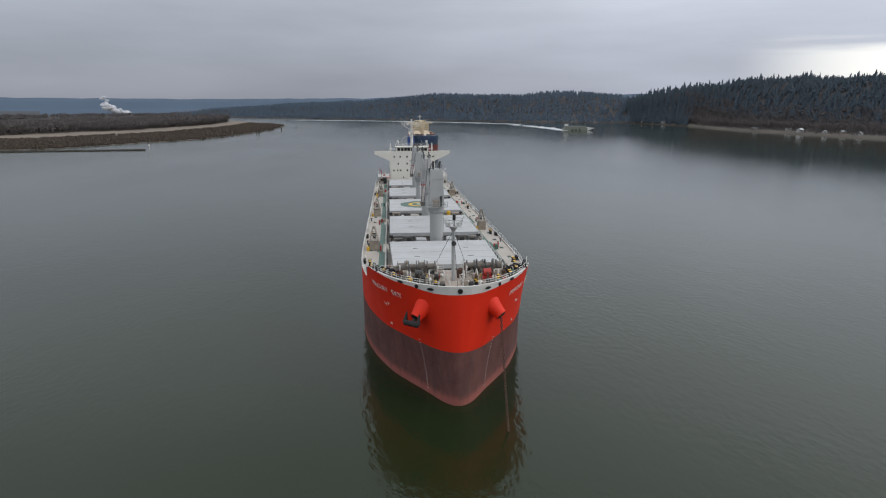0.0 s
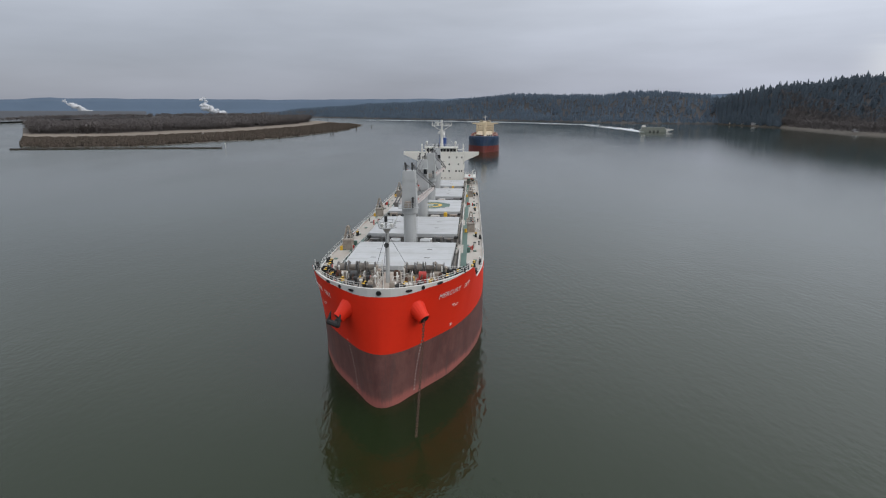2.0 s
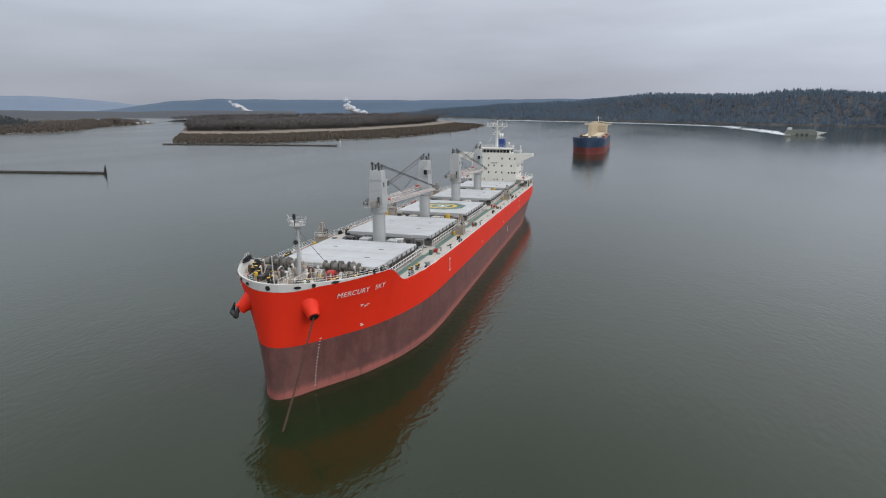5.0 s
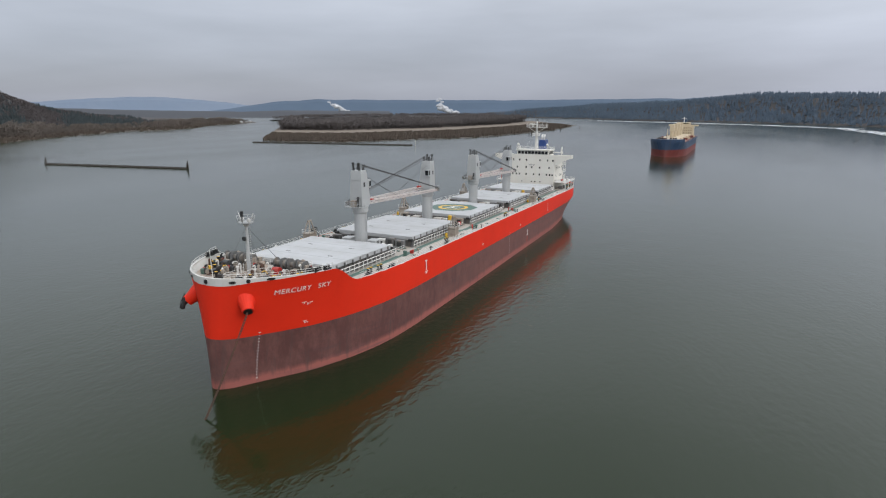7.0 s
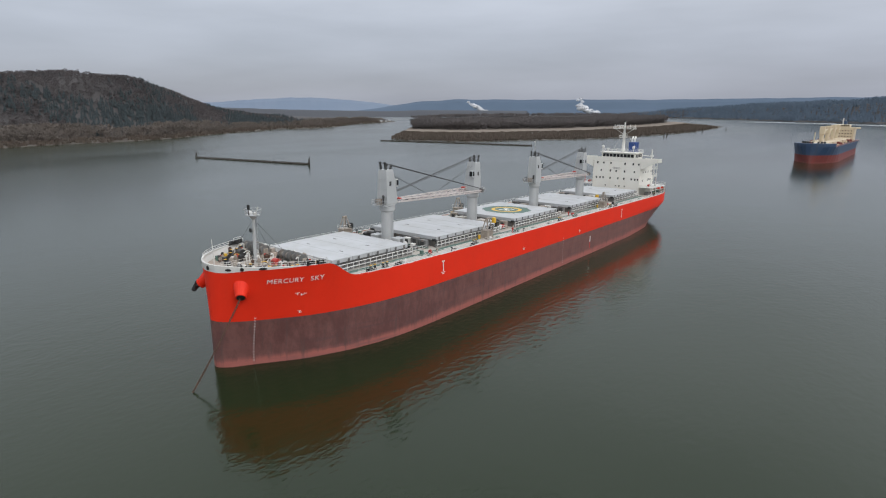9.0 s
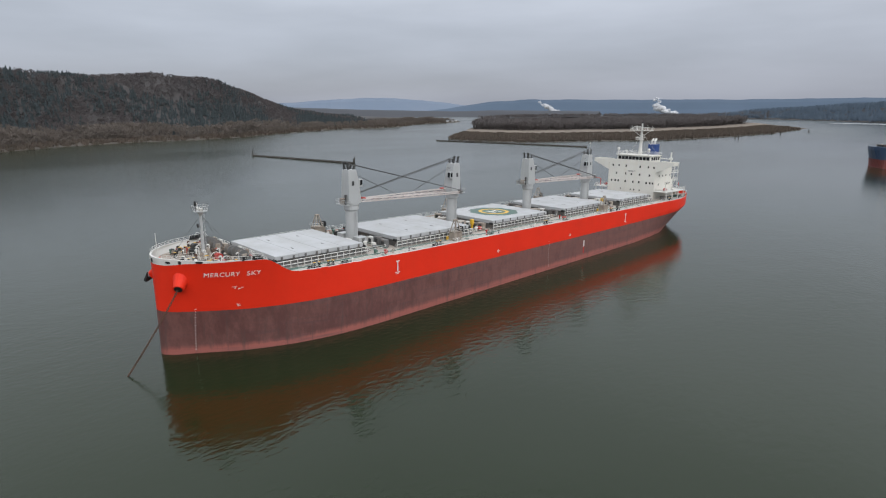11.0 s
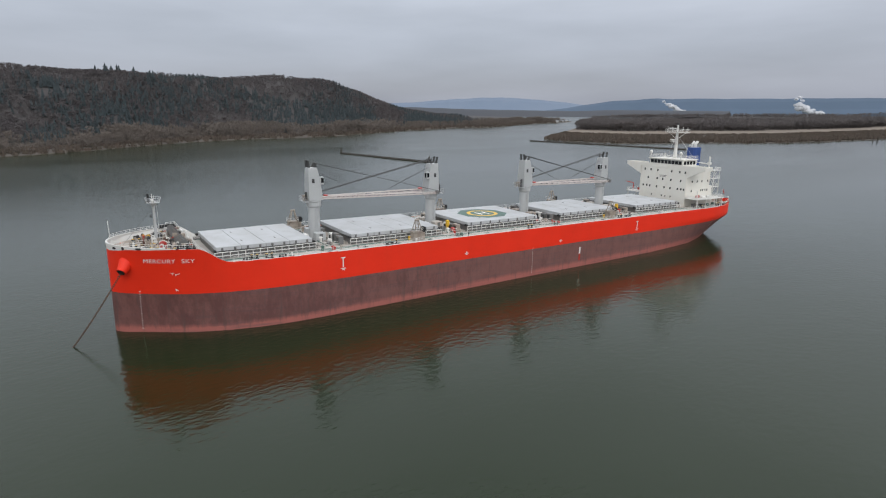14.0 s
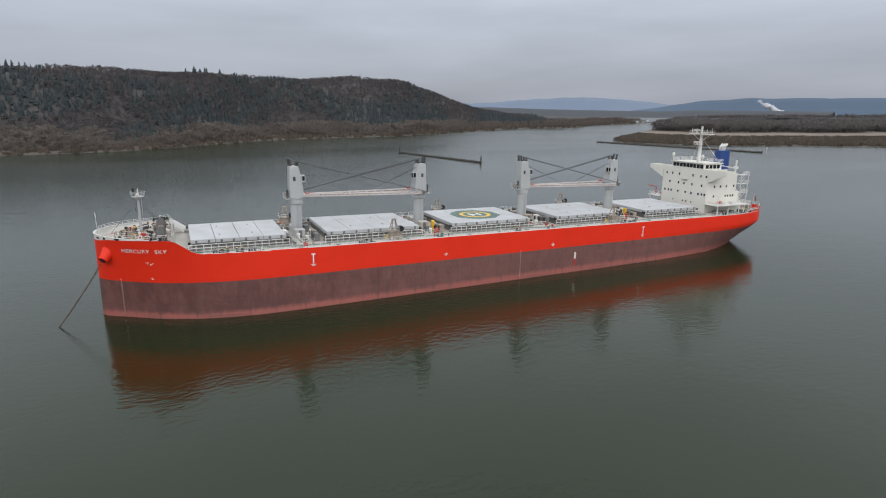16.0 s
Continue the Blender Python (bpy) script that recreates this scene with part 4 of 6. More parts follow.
def roller(x, y, z):
    bm = bmesh.new()
    box(bm, x - 0.3, y - 1.0, z, x + 0.3, y + 1.0, z + 0.2)
    for o in (-0.6, 0.0, 0.6):
        rod(bm, (x, y + o, z + 0.2), (x, y + o, z + 0.75), 0.24, 10)
    part("roller_fairlead", bm, BLACK, ship, "black roller fairlead at the deck edge")


for s in (1, -1):
    for x, y in ((3.2, 5.2), (7.2, 7.6), (9.6, 10.4), (11.2, 13.4)):
        bollard(s * x, y, FORE_Z)
    for y in (11.8, 13.5):
        roller(s * (half_breadth(y, 18) - 0.5), y, edge_z(y) - 0.05)
    for y in (25.5, 28.5, 58.0, 100.0, 136.0, 178.0, 188.0):
        bollard(s * (half_breadth(y, 15) - 1.6), y, MAIN_Z)
    for y in (23.8, 31.0, 56.0, 138.0, 190.5):
        roller(s * (half_breadth(y, 15) - 0.6), y, MAIN_Z)
bollard(-4.5, 197.2, MAIN_Z, "x")
bollard(4.5, 197.2, MAIN_Z, "x")
rg = random.Random(44)
for i in range(16):
    s = 1 if i % 2 else -1
    x, y = s * rg.uniform(1.2, 8.5), rg.uniform(3.6, 11.0)
    if abs(x) > half_breadth(y, 17) - 1.2 or 4.2 < abs(x) < 6.8:
        continue
    bm = bmesh.new()
    h = rg.uniform(0.4, 1.1)
    if i % 3:
        rod(bm, (x, y, FORE_Z), (x, y, FORE_Z + h), 0.16, 8)
        rod(bm, (x, y, FORE_Z + h), (x, y, FORE_Z + h + 0.2), 0.34, 10, 0.2)
        part("mushroom_vent", bm, WHITE, ship)
    else:
        box(bm, x - 0.5, y - 0.4, FORE_Z, x + 0.5, y + 0.4, FORE_Z + h, 0.06)
        part("deck_locker", bm, rg.choice([BEIGE, GREEN, WHITE]), ship)
for x, y in ((2.0, 6.6), (-2.2, 6.2), (-3.0, 9.2), (8.6, 9.6), (-8.2, 9.2)):
    bm = bmesh.new()
    for k in range(4):
        for i in range(14):
            a, b = i * math.tau / 14, (i + 1) * math.tau / 14
            r = 0.62 - 0.05 * k
            rod(bm, (x + r * math.cos(a), y + r * math.sin(a), FORE_Z + 0.09 + 0.15 * k), (x + r * math.cos(b), y + r * math.sin(b), FORE_Z + 0.09 + 0.15 * k), 0.085, 5)
    part("rope_coil", bm, ROPE, ship, "coil of pale mooring rope on deck")
for s in (1, -1):
    bm = bmesh.new()
    prism(bm, [(s * 8.7, 8.2), (s * 9.9, 9.6), (s * 12.4, 14.9), (s * 10.4, 14.9)][::s], FORE_Z, FORE_Z + 0.012)
    part("walkway", bm, GREEN, ship, "green painted walkway on the forecastle")
    bm = bmesh.new()
    rail(bm, [(s * (half_breadth(y, 18) - 0.25), y, edge_z(y)) for y in (12.4, 13.4, 14.4)] + [(s * 13.4, 15.3, FORE_Z)], 1.1)
    rail(bm, [(s * 13.4, 15.3, FORE_Z), (s * 1.0, 15.3, FORE_Z)], 1.1)
    part("forecastle_rail", bm, WHITE, ship, "white tubular rail")
    bm = bmesh.new()
    ys = [0.2, 1.2, 2.8, 4.6, 6.8, 9.5, 12.4]
    rail(bm, [(s * (half_breadth(y, 18) - 0.15), y, 18.95 - 0.3 * smoothstep(y, 0, 12.5)) for y in ys], 0.7, 2, 1.3)
    part("bulwark_rail", bm, WHITE, ship)
    # stair from forecastle to main deck
    bm = bmesh.new()
    for i in range(9):
        z = FORE_Z - 0.24 * (i + 1)
        box(bm, s * 11.2, 15.5 + i * 0.26, z, s * 12.2, 15.8 + i * 0.26, z + 0.05)
    for x in (11.15, 12.25):
        rod(bm, (s * x, 15.5, FORE_Z), (s * x, 17.9, MAIN_Z), 0.06, 5)
        rod(bm, (s * x, 15.5, FORE_Z + 1), (s * x, 17.9, MAIN_Z + 1), 0.04, 5)
    part("stair", bm, WHITE, ship)
for s in (1, -1):
    # raised winch platform with rails at the break of the forecastle
    bm = bmesh.new()
    box(bm, s * 2.0, 13.9, FORE_Z, s * 8.8, 15.1, FORE_Z + 0.7, 0.06)
    pf = part("winch_platform", bm, FDECK, ship, "rust-stained platform behind the winches")
    bm = bmesh.new()
    rail(bm, [(s * 2.0, 15.0, FORE_Z + 0.7), (s * 8.8, 15.0, FORE_Z + 0.7), (s * 8.8, 13.9, FORE_Z + 0.7)], 1.05, 3, 1.1, 0.04)
    part("platform_rail", bm, WHITE, pf)
    for i, x in enumerate((3.0, 4.4, 6.0, 7.4)):
        bm = bmesh.new()
        if i % 2:
            rod(bm, (s * x, 14.5, FORE_Z + 0.7), (s * x, 14.5, FORE_Z + 1.75), 0.18, 8)
            rod(bm, (s * x, 14.5, FORE_Z + 1.75), (s * x, 14.0, FORE_Z + 2.05), 0.26, 8)
        else:
            box(bm, s * (x - 0.5), 14.1, FORE_Z + 0.7, s * (x + 0.5), 14.9, FORE_Z + 1.45, 0.06)
        part("control_stand", bm, [BEIGE, WHITE, DARK, BEIGE][i], pf)
    for x, y, r in ((9.9, 12.4, 0.5), (10.6, 13.4, 0.5), (11.6, 14.3, 0.45), (8.9, 11.2, 0.5)):
        bm = bmesh.new()
        for i in range(14):
            a, e = i * math.tau / 14, (i + 1) * math.tau / 14
            rod(bm, (s * (x + r * math.cos(a)), y, FORE_Z + 0.65 + r * math.sin(a)), (s * (x + r * math.cos(e)), y, FORE_Z + 0.65 + r * math.sin(e)), 0.17, 7)
        part("tyre_fender", bm, BLACK, ship, "black tyre fender stowed on deck")
    for x, y, h in ((1.6, 8.6, 1.5), (3.4, 7.4, 1.1), (7.4, 9.2, 1.3), (2.4, 11.0, 1.6), (8.6, 12.0, 1.7)):
        bm = bmesh.new()
        rod(bm, (s * x, y, FORE_Z), (s * x, y, FORE_Z + h), 0.13, 8)
        for i in range(5):
            a, e = i * math.pi / 5, (i + 1) * math.pi / 5
            rod(bm, (s * x, y - 0.25 + 0.25 * math.cos(a), FORE_Z + h + 0.25 * math.sin(a)), (s * x, y - 0.25 + 0.25 * math.cos(e), FORE_Z + h + 0.25 * math.sin(e)), 0.13, 8)
        part("gooseneck_vent", bm, WHITE if h > 1.2 else BEIGE, ship)
    for x0, y0, x1, y1 in ((6.8, 11.6, 9.2, 7.8), (3.4, 11.6, 3.0, 5.6), (4.9, 11.6, 4.2, 3.4)):
        bm = bmesh.new()
        for i in range(8):
            t, u = i / 8, (i + 1) / 8
            sag = lambda q: FORE_Z + 1.3 - 4.2 * q * (1 - q) * 0.9 - 0.75 * q
            rod(bm, (s * (x0 + (x1 - x0) * t), y0 + (y1 - y0) * t, max(FORE_Z + 0.06, sag(t))), (s * (x0 + (x1 - x0) * u), y0 + (y1 - y0) * u, max(FORE_Z + 0.06, sag(u))), 0.06, 5)
        part("mooring_line", bm, ROPE, ship, "slack pale mooring line")
    for pts in ([(1.0, 4.0), (1.0, 8.6)], [(1.0, 8.6), (3.6, 11.4)]):
        bm = bmesh.new()
        rail(bm, [(s * x, y, FORE_Z) for x, y in pts], 1.0, 2, 1.4, 0.035)
        part("deck_rail", bm, WHITE, ship)
    for x, y, w, l, h, m in ((2.2, 4.6, 0.9, 0.7, 0.7, DARK), (6.9, 5.4, 0.8, 0.8, 0.9, GREEN), (8.2, 7.2, 0.7, 1.1, 0.6, REDM), (3.6, 9.9, 0.9, 0.9, 0.8, BEIGE), (10.2, 11.4, 0.8, 0.8, 0.8, GREEN), (7.0, 7.0, 0.5, 0.5, 1.0, YELLOW)):
        bm = bmesh.new()
        box(bm, s * (x - w / 2), y - l / 2, FORE_Z, s * (x + w / 2), y + l / 2, FORE_Z + h, 0.06)
        part("deck_box", bm, m, ship)
rg = random.Random(29)
for s in (1, -1):
    for x, y, r in ((3.9, 9.6, 1.15), (6.9, 10.2, 0.9)):
        bm = bmesh.new()
        for i in range(9):
            a, c = i * math.pi / 9, (i + 1) * math.pi / 9
            rod(bm, (s * x, y + r * math.cos(a), FORE_Z + 1.4 * r * math.sin(a)), (s * x, y + r * math.cos(c), FORE_Z + 1.4 * r * math.sin(c)), 0.08, 6)
        part("hoop_guard", bm, WHITE, ship, "white tubular hoop guard over the windlass")
    for i in range(34):
        x, y = rg.uniform(1.2, 10.8), rg.uniform(3.5, 14.5)
        if x > half_breadth(y, 17) - 1.4:
            continue
        h, w = rg.uniform(0.5, 1.6), rg.uniform(0.2, 0.5)
        bm = bmesh.new()
        if i % 3 == 0:
            rod(bm, (s * x, y, FORE_Z), (s * x, y, FORE_Z + h), 0.1, 6)
            rod(bm, (s * x - 0.02, y, FORE_Z + h), (s * x + 0.05, y, FORE_Z + h), 0.34, 12)
            part("brake_wheel", bm, rg.choice([DARK, REDM, BEIGE]), ship, "brake hand wheel on its pedestal")
        else:
            box(bm, s * x - w, y - w * 0.8, FORE_Z, s * x + w, y + w * 0.8, FORE_Z + h, 0.07)
            rod(bm, (s * x - w * 0.6, y, FORE_Z + h), (s * x + w * 0.6, y, FORE_Z + h), 0.22, 8)
            part("winch_gearbox", bm, rg.choice([DARK, DARK, BEIGE, COAM, RUST]), ship, "dark greased winch gearbox")
bm = bmesh.new()
rod(bm, (0.6, 0.4, 17.3), (0.5, 0.2, 23.2), 0.06, 6)
part("jackstaff", bm, WHITE, ship)
# lamp, horn and stays on the foremast
bm = bmesh.new()
rod(bm, (0, FM - 0.85, 26.4), (0, FM - 0.85, 27.5), 0.1, 6)
rod(bm, (0, FM - 0.85, 27.4), (0, FM - 0.85, 28.3), 0.25, 10)
part("mast_lamp", bm, BLACK, foremast)
for s in (1, -1):
    bm = bmesh.new()
    rod(bm, (s * 0.9, FM, 26.4), (s * 1.7, FM, 28.0), 0.05, 5)
    part("aerial", bm, WHITE, foremast)
    bm = bmesh.new()
    box(bm, s * 0.5, FM - 0.4, 26.4, s * 1.0, FM + 0.2, 27.0, 0.05)
    part("floodlight", bm, WHITE, foremast)
bm = bmesh.new()
rod(bm, (0.0, FM - 0.75, 23.6), (0.0, FM - 0.55, 23.6), 0.4, 12)
part("horn", bm, DARK, foremast)
for e in ((0.0, 2.6, 18.0), (3.2, 14.8, FORE_Z), (-3.2, 14.8, FORE_Z)):
    bm = bmesh.new()
    rod(bm, (0, FM, 25.6), e, 0.035, 4)
    part("stay", bm, WIRE, foremast)
bm = bmesh.new()
for i in range(26):
    rod(bm, (-0.22, FM + 0.62, FORE_Z + 0.3 * i), (0.22, FM + 0.62, FORE_Z + 0.3 * i), 0.03, 4)
for x in (-0.22, 0.22):
    rod(bm, (x, FM + 0.62, FORE_Z), (x, FM + 0.62, 26.0), 0.035, 4)
part("ladder", bm, GREY, foremast)

# ---- main deck fittings ----
for s in (1, -1):
    # walkway strip, wavering round the hatch ends, in lengths
    for y0, y1 in ((18, 40), (40, 48.5), (48.5, 73.5), (73.5, 81.5), (81.5, 107), (107, 115), (115, 140), (140, 148), (148, 173)):
        wide = (y1 - y0) < 10
        bm = bmesh.new()
        xa, xb = (11.3, 12.5) if not wide else (11.7, 13.0)
        prism(bm, [(s * xa, y0), (s * xb, y0), (s * xb, y1), (s * xa, y1)][::s], MAIN_Z, MAIN_Z + 0.012)
        part("deck_walkway", bm, GREEN, ship, "green painted deck walkway")
    # pipe rack fence beside each hatch
    for y0, y1, w0, w1 in HATCHES:
        bm = bmesh.new()
        rail(bm, [(s * 11.05, y0 - 0.5, MAIN_Z), (s * 11.05, y1 + 0.5, MAIN_Z)], 1.5, 2, 1.5, 0.08)
        part("pipe_rack", bm, WHITE, ship, "white pipe rack and rail beside the hatch")
        bm = bmesh.new()
        for x, z, r in ((10.75, 0.35, 0.12), (10.6, 0.62, 0.08), (10.85, 0.85, 0.09)):
            rod(bm, (s * x, y0 - 1, MAIN_Z + z), (s * x, y1 + 1, MAIN_Z + z), r, 6)
        part("pipe", bm, COAM, ship)
    # rails along the ship's side
    ys = [21, 24, 28, 34, 46, 58, 70, 82, 94, 106, 118, 130, 142, 154, 166, 178, 185, 191, 196, 200.5]
    for a, b in zip(ys, ys[1:]):
        bm = bmesh.new()
        rail(bm, [(s * (half_breadth(a, 15.4) - 0.12), a, max(15.45, edge_z(a))), (s * (half_breadth(b, 15.4) - 0.12), b, max(15.45, edge_z(b)))], 1.0, 3, 2.0, 0.026)
        part("side_rail", bm, WHITE, ship, "thin white side rail")
    # gunwale bar
    for a, b in zip(ys, ys[1:]):
        bm = bmesh.new()
        rod(bm, (s * (half_breadth(a, 15.4) - 0.1), a, 15.4), (s * (half_breadth(b, 15.4) - 0.1), b, 15.4), 0.12, 6)
        part("gunwale", bm, WHITE, ship)
    for i in range(17):
        y = 24 + i * 8.7
        bm = bmesh.new()
        box(bm, s * 13.9, y, MAIN_Z, s * 14.6, y + 1.0, MAIN_Z + 0.16, 0.03)
        part("manhole_cover", bm, GREEN if i % 3 else DARK, ship)
    for i in range(9):
        y = 33 + i * 15.3
        bm = bmesh.new()
        rod(bm, (s * 15.2, y, MAIN_Z), (s * 15.2, y, MAIN_Z + 0.7), 0.13, 8)
        rod(bm, (s * 15.2, y, MAIN_Z + 0.7), (s * 15.2, y, MAIN_Z + 0.95), 0.28, 8, 0.18)
        part("air_vent", bm, DARK if i % 2 else WHITE, ship)


def hose_station(x, y):
    """A deck store with an A-frame derrick and a black hose reel."""
    bm = bmesh.new()
    box(bm, x - 1.0, y - 1.3, MAIN_Z, x + 1.0, y + 1.0, MAIN_Z + 2.1, 0.08)
    box(bm, x - 1.15, y - 1.45, MAIN_Z + 2.1, x + 1.15, y + 1.15, MAIN_Z + 2.2)
    h = part("deck_store", bm, BEIGE, ship, "rust-streaked beige deck store")
    bm = bmesh.new()
    for o in (1, -1):
        rod(bm, (x - 0.8, y + o * 1.0, MAIN_Z + 2.2), (x - 0.2, y + o * 0.3, MAIN_Z + 5.0), 0.13, 6)
        rod(bm, (x + 0.8, y + o * 1.0, MAIN_Z + 2.2), (x + 0.2, y + o * 0.3, MAIN_Z + 5.0), 0.13, 6)
    rod(bm, (x, y - 0.6, MAIN_Z + 5.0), (x, y + 0.6, MAIN_Z + 5.0), 0.22, 8)
    for z in (3.1, 4.0):
        k = (5.0 - z) / 2.8
        rod(bm, (x - 0.2 - 0.6 * k, y, MAIN_Z + z), (x + 0.2 + 0.6 * k, y, MAIN_Z + z), 0.08, 5)
    part("derrick", bm, BEIGE, h)
    bm = bmesh.new()
    rod(bm, (x - 0.35, y + 1.7, MAIN_Z + 2.6), (x + 0.35, y + 1.7, MAIN_Z + 2.6), 0.75, 16)
    part("hose_reel", bm, BLACK, h)
    bm = bmesh.new()
    box(bm, x - 0.4, y + 1.2, MAIN_Z + 0.0, x + 0.4, y + 2.1, MAIN_Z + 1.9, 0.05)
    part("reel_stand", bm, BEIGE, h)
    bm = bmesh.new()
    rod(bm, (x - 1.3, y - 1.4, MAIN_Z), (x - 1.3, y - 1.4, MAIN_Z + 0.9), 0.3, 10)
    part("drum_can", bm, YELLOW, h, "yellow drum")
    bm = bmesh.new()
    rail(bm, [(x - 1.1, y - 1.4, MAIN_Z + 2.2), (x + 1.1, y - 1.4, MAIN_Z + 2.2), (x + 1.1, y + 1.1, MAIN_Z + 2.2), (x - 1.1, y + 1.1, MAIN_Z + 2.2)], 0.9, 2, 1.1, 0.03)
    part("store_rail", bm, WHITE, h)


for x, y in ((-13.6, 42.9), (-13.8, 88.5), (13.3, 64.8), (13.0, 133.5), (-13.4, 133.5)):
    hose_station(x, y)

rg = random.Random(77)
for gi, (cy, way) in enumerate(CRANES):
    for s in (1, -1):
        # hatch-end stowage frames and cross-deck lockers beside the crane
        for x0, x1, mat in ((2.6, 4.6, WHITE if s > 0 else COAM), (5.0, 7.0, COAM), (7.3, 9.4, BEIGE if gi % 2 else COAM)):
            for yy, dep in ((cy - 3.7, 1.1), (cy + 3.0, 1.1)):
                h = rg.uniform(1.5, 2.3)
                bm = bmesh.new()
                box(bm, s * x0, yy - dep / 2, MAIN_Z, s * x1, yy + dep / 2, MAIN_Z + h, 0.06)
                box(bm, s * (x0 + 0.15), yy - dep / 2 - 0.06, MAIN_Z + 0.2, s * (x0 + 0.3), yy + dep / 2 + 0.06, MAIN_Z + h - 0.1)
                box(bm, s * (x1 - 0.3), yy - dep / 2 - 0.06, MAIN_Z + 0.2, s * (x1 - 0.15), yy + dep / 2 + 0.06, MAIN_Z + h - 0.1)
                k = part("cross_deck_locker", bm, mat, ship, "weathered steel locker between the hatches")
                bm = bmesh.new()
                box(bm, s * (x0 + 0.5), yy - dep / 2 - 0.02, MAIN_Z + 0.5, s * (x1 - 0.5), yy - dep / 2 + 0.02, MAIN_Z + h - 0.4)
                part("vent_grille", bm, DARK, k)
        bm = bmesh.new()
        box(bm, s * 2.2, cy - 1.2, MAIN_Z, s * 4.4, cy + 1.2, MAIN_Z + 2.1, 0.08)
        mh = part("mast_house", bm, [GREY, DECK, BEIGE, DECK][gi], ship, "pale mast house at the crane's foot")
        bm = bmesh.new()
        box(bm, s * 4.38, cy - 0.4, MAIN_Z + 0.15, s * 4.44, cy + 0.4, MAIN_Z + 1.9)
        part("door", bm, COAM, mh)
        for k in range(3):
            bm = bmesh.new()
            x, y = s * rg.uniform(6.2, 9.8), cy + rg.uniform(-1.8, 1.8)
            h = rg.uniform(0.7, 1.5)
            if k == 1:
                rod(bm, (x, y, MAIN_Z), (x, y, MAIN_Z + h), 0.3, 10)
                rod(bm, (x, y, MAIN_Z + h), (x, y, MAIN_Z + h + 0.3), 0.5, 10, 0.3)
            else:
                box(bm, x - 0.45, y - 0.45, MAIN_Z, x + 0.45, y + 0.45, MAIN_Z + h, 0.05)
            part("deck_fitting", bm, rg.choice([BEIGE, REDM, DARK, WHITE, COAM]), ship)
    if gi in (1, 3):
        bm = bmesh.new()
        x, y = 6.2, cy + 1.6
        box(bm, x - 0.5, y - 0.4, MAIN_Z + 1.2, x + 0.5, y + 0.4, MAIN_Z + 2.7, 0.15)
        rod(bm, (x, y, MAIN_Z + 0.0), (x, y, MAIN_Z + 1.3), 0.3, 8)
        part("hook_block", bm, YELLOW, ship, "yellow cargo hook block on its stand")

rg = random.Random(91)
for gi, (cy, way) in enumerate(CRANES):
    for k in range(4):
        bm = bmesh.new()
        y = cy - 2.4 + 1.5 * k
        r = rg.uniform(0.06, 0.14)
        rod(bm, (-10.4, y, MAIN_Z + 0.35), (10.4, y, MAIN_Z + 0.35), r, 6)
        part("cross_pipe", bm, rg.choice([COAM, BEIGE, GREEN]), ship)
    for s in (1, -1):
        bm = bmesh.new()
        rail(bm, [(s * 5.6, cy - 2.6, MAIN_Z), (s * 9.8, cy - 2.6, MAIN_Z), (s * 9.8, cy + 2.2, MAIN_Z)], 1.0, 2, 1.3, 0.035)
        part("cross_deck_rail", bm, WHITE, ship)
        for k in range(4):
            x, y = s * rg.uniform(11.6, 15.0), cy + rg.uniform(-3.6, 3.6)
            bm = bmesh.new()
            h = rg.uniform(0.5, 1.2)
            if k % 2:
                rod(bm, (x, y, MAIN_Z), (x, y, MAIN_Z + h), 0.16, 8)
                rod(bm, (x, y - 0.25, MAIN_Z + h), (x, y + 0.25, MAIN_Z + h), 0.2, 8)
            else:
                box(bm, x - 0.35, y - 0.3, MAIN_Z, x + 0.35, y + 0.3, MAIN_Z + h, 0.05)
            part("deck_valve", bm, rg.choice([DARK, REDM, BEIGE, GREEN]), ship)

# hatch-side cleats and end gear
rg = random.Random(17)
for y0, y1, w0, w1 in HATCHES:
    for s in (1, -1):
        for i in range(8):
            y = y0 + 1.2 + (y1 - y0 - 2.4) * i / 7
            bm = bmesh.new()
            box(bm, s * (w1 - 0.05), y - 0.22, HATCH_TOP - 0.75, s * (w1 + 0.12), y + 0.22, HATCH_TOP - 0.1, 0.03)
            part("hatch_cleat", bm, COAM, ship)
        for y in (y0 - 0.25, y1 + 0.25):
            bm = bmesh.new()
            rod(bm, (s * (w1 - 0.7), y, HATCH_TOP - 0.75), (s * (w1 + 0.25), y, HATCH_TOP - 0.75), 0.3, 8)
            part("hatch_wheel", bm, BLACK, ship)
        for i in range(2):
            y = y0 + (y1 - y0) * (0.3 + 0.35 * i)
            bm = bmesh.new()
            box(bm, s * 4.6, y, HATCH_TOP, s * 5.6, y + 0.3, HATCH_TOP + 0.05)
            part("lashing_plate", bm, COAM, ship)

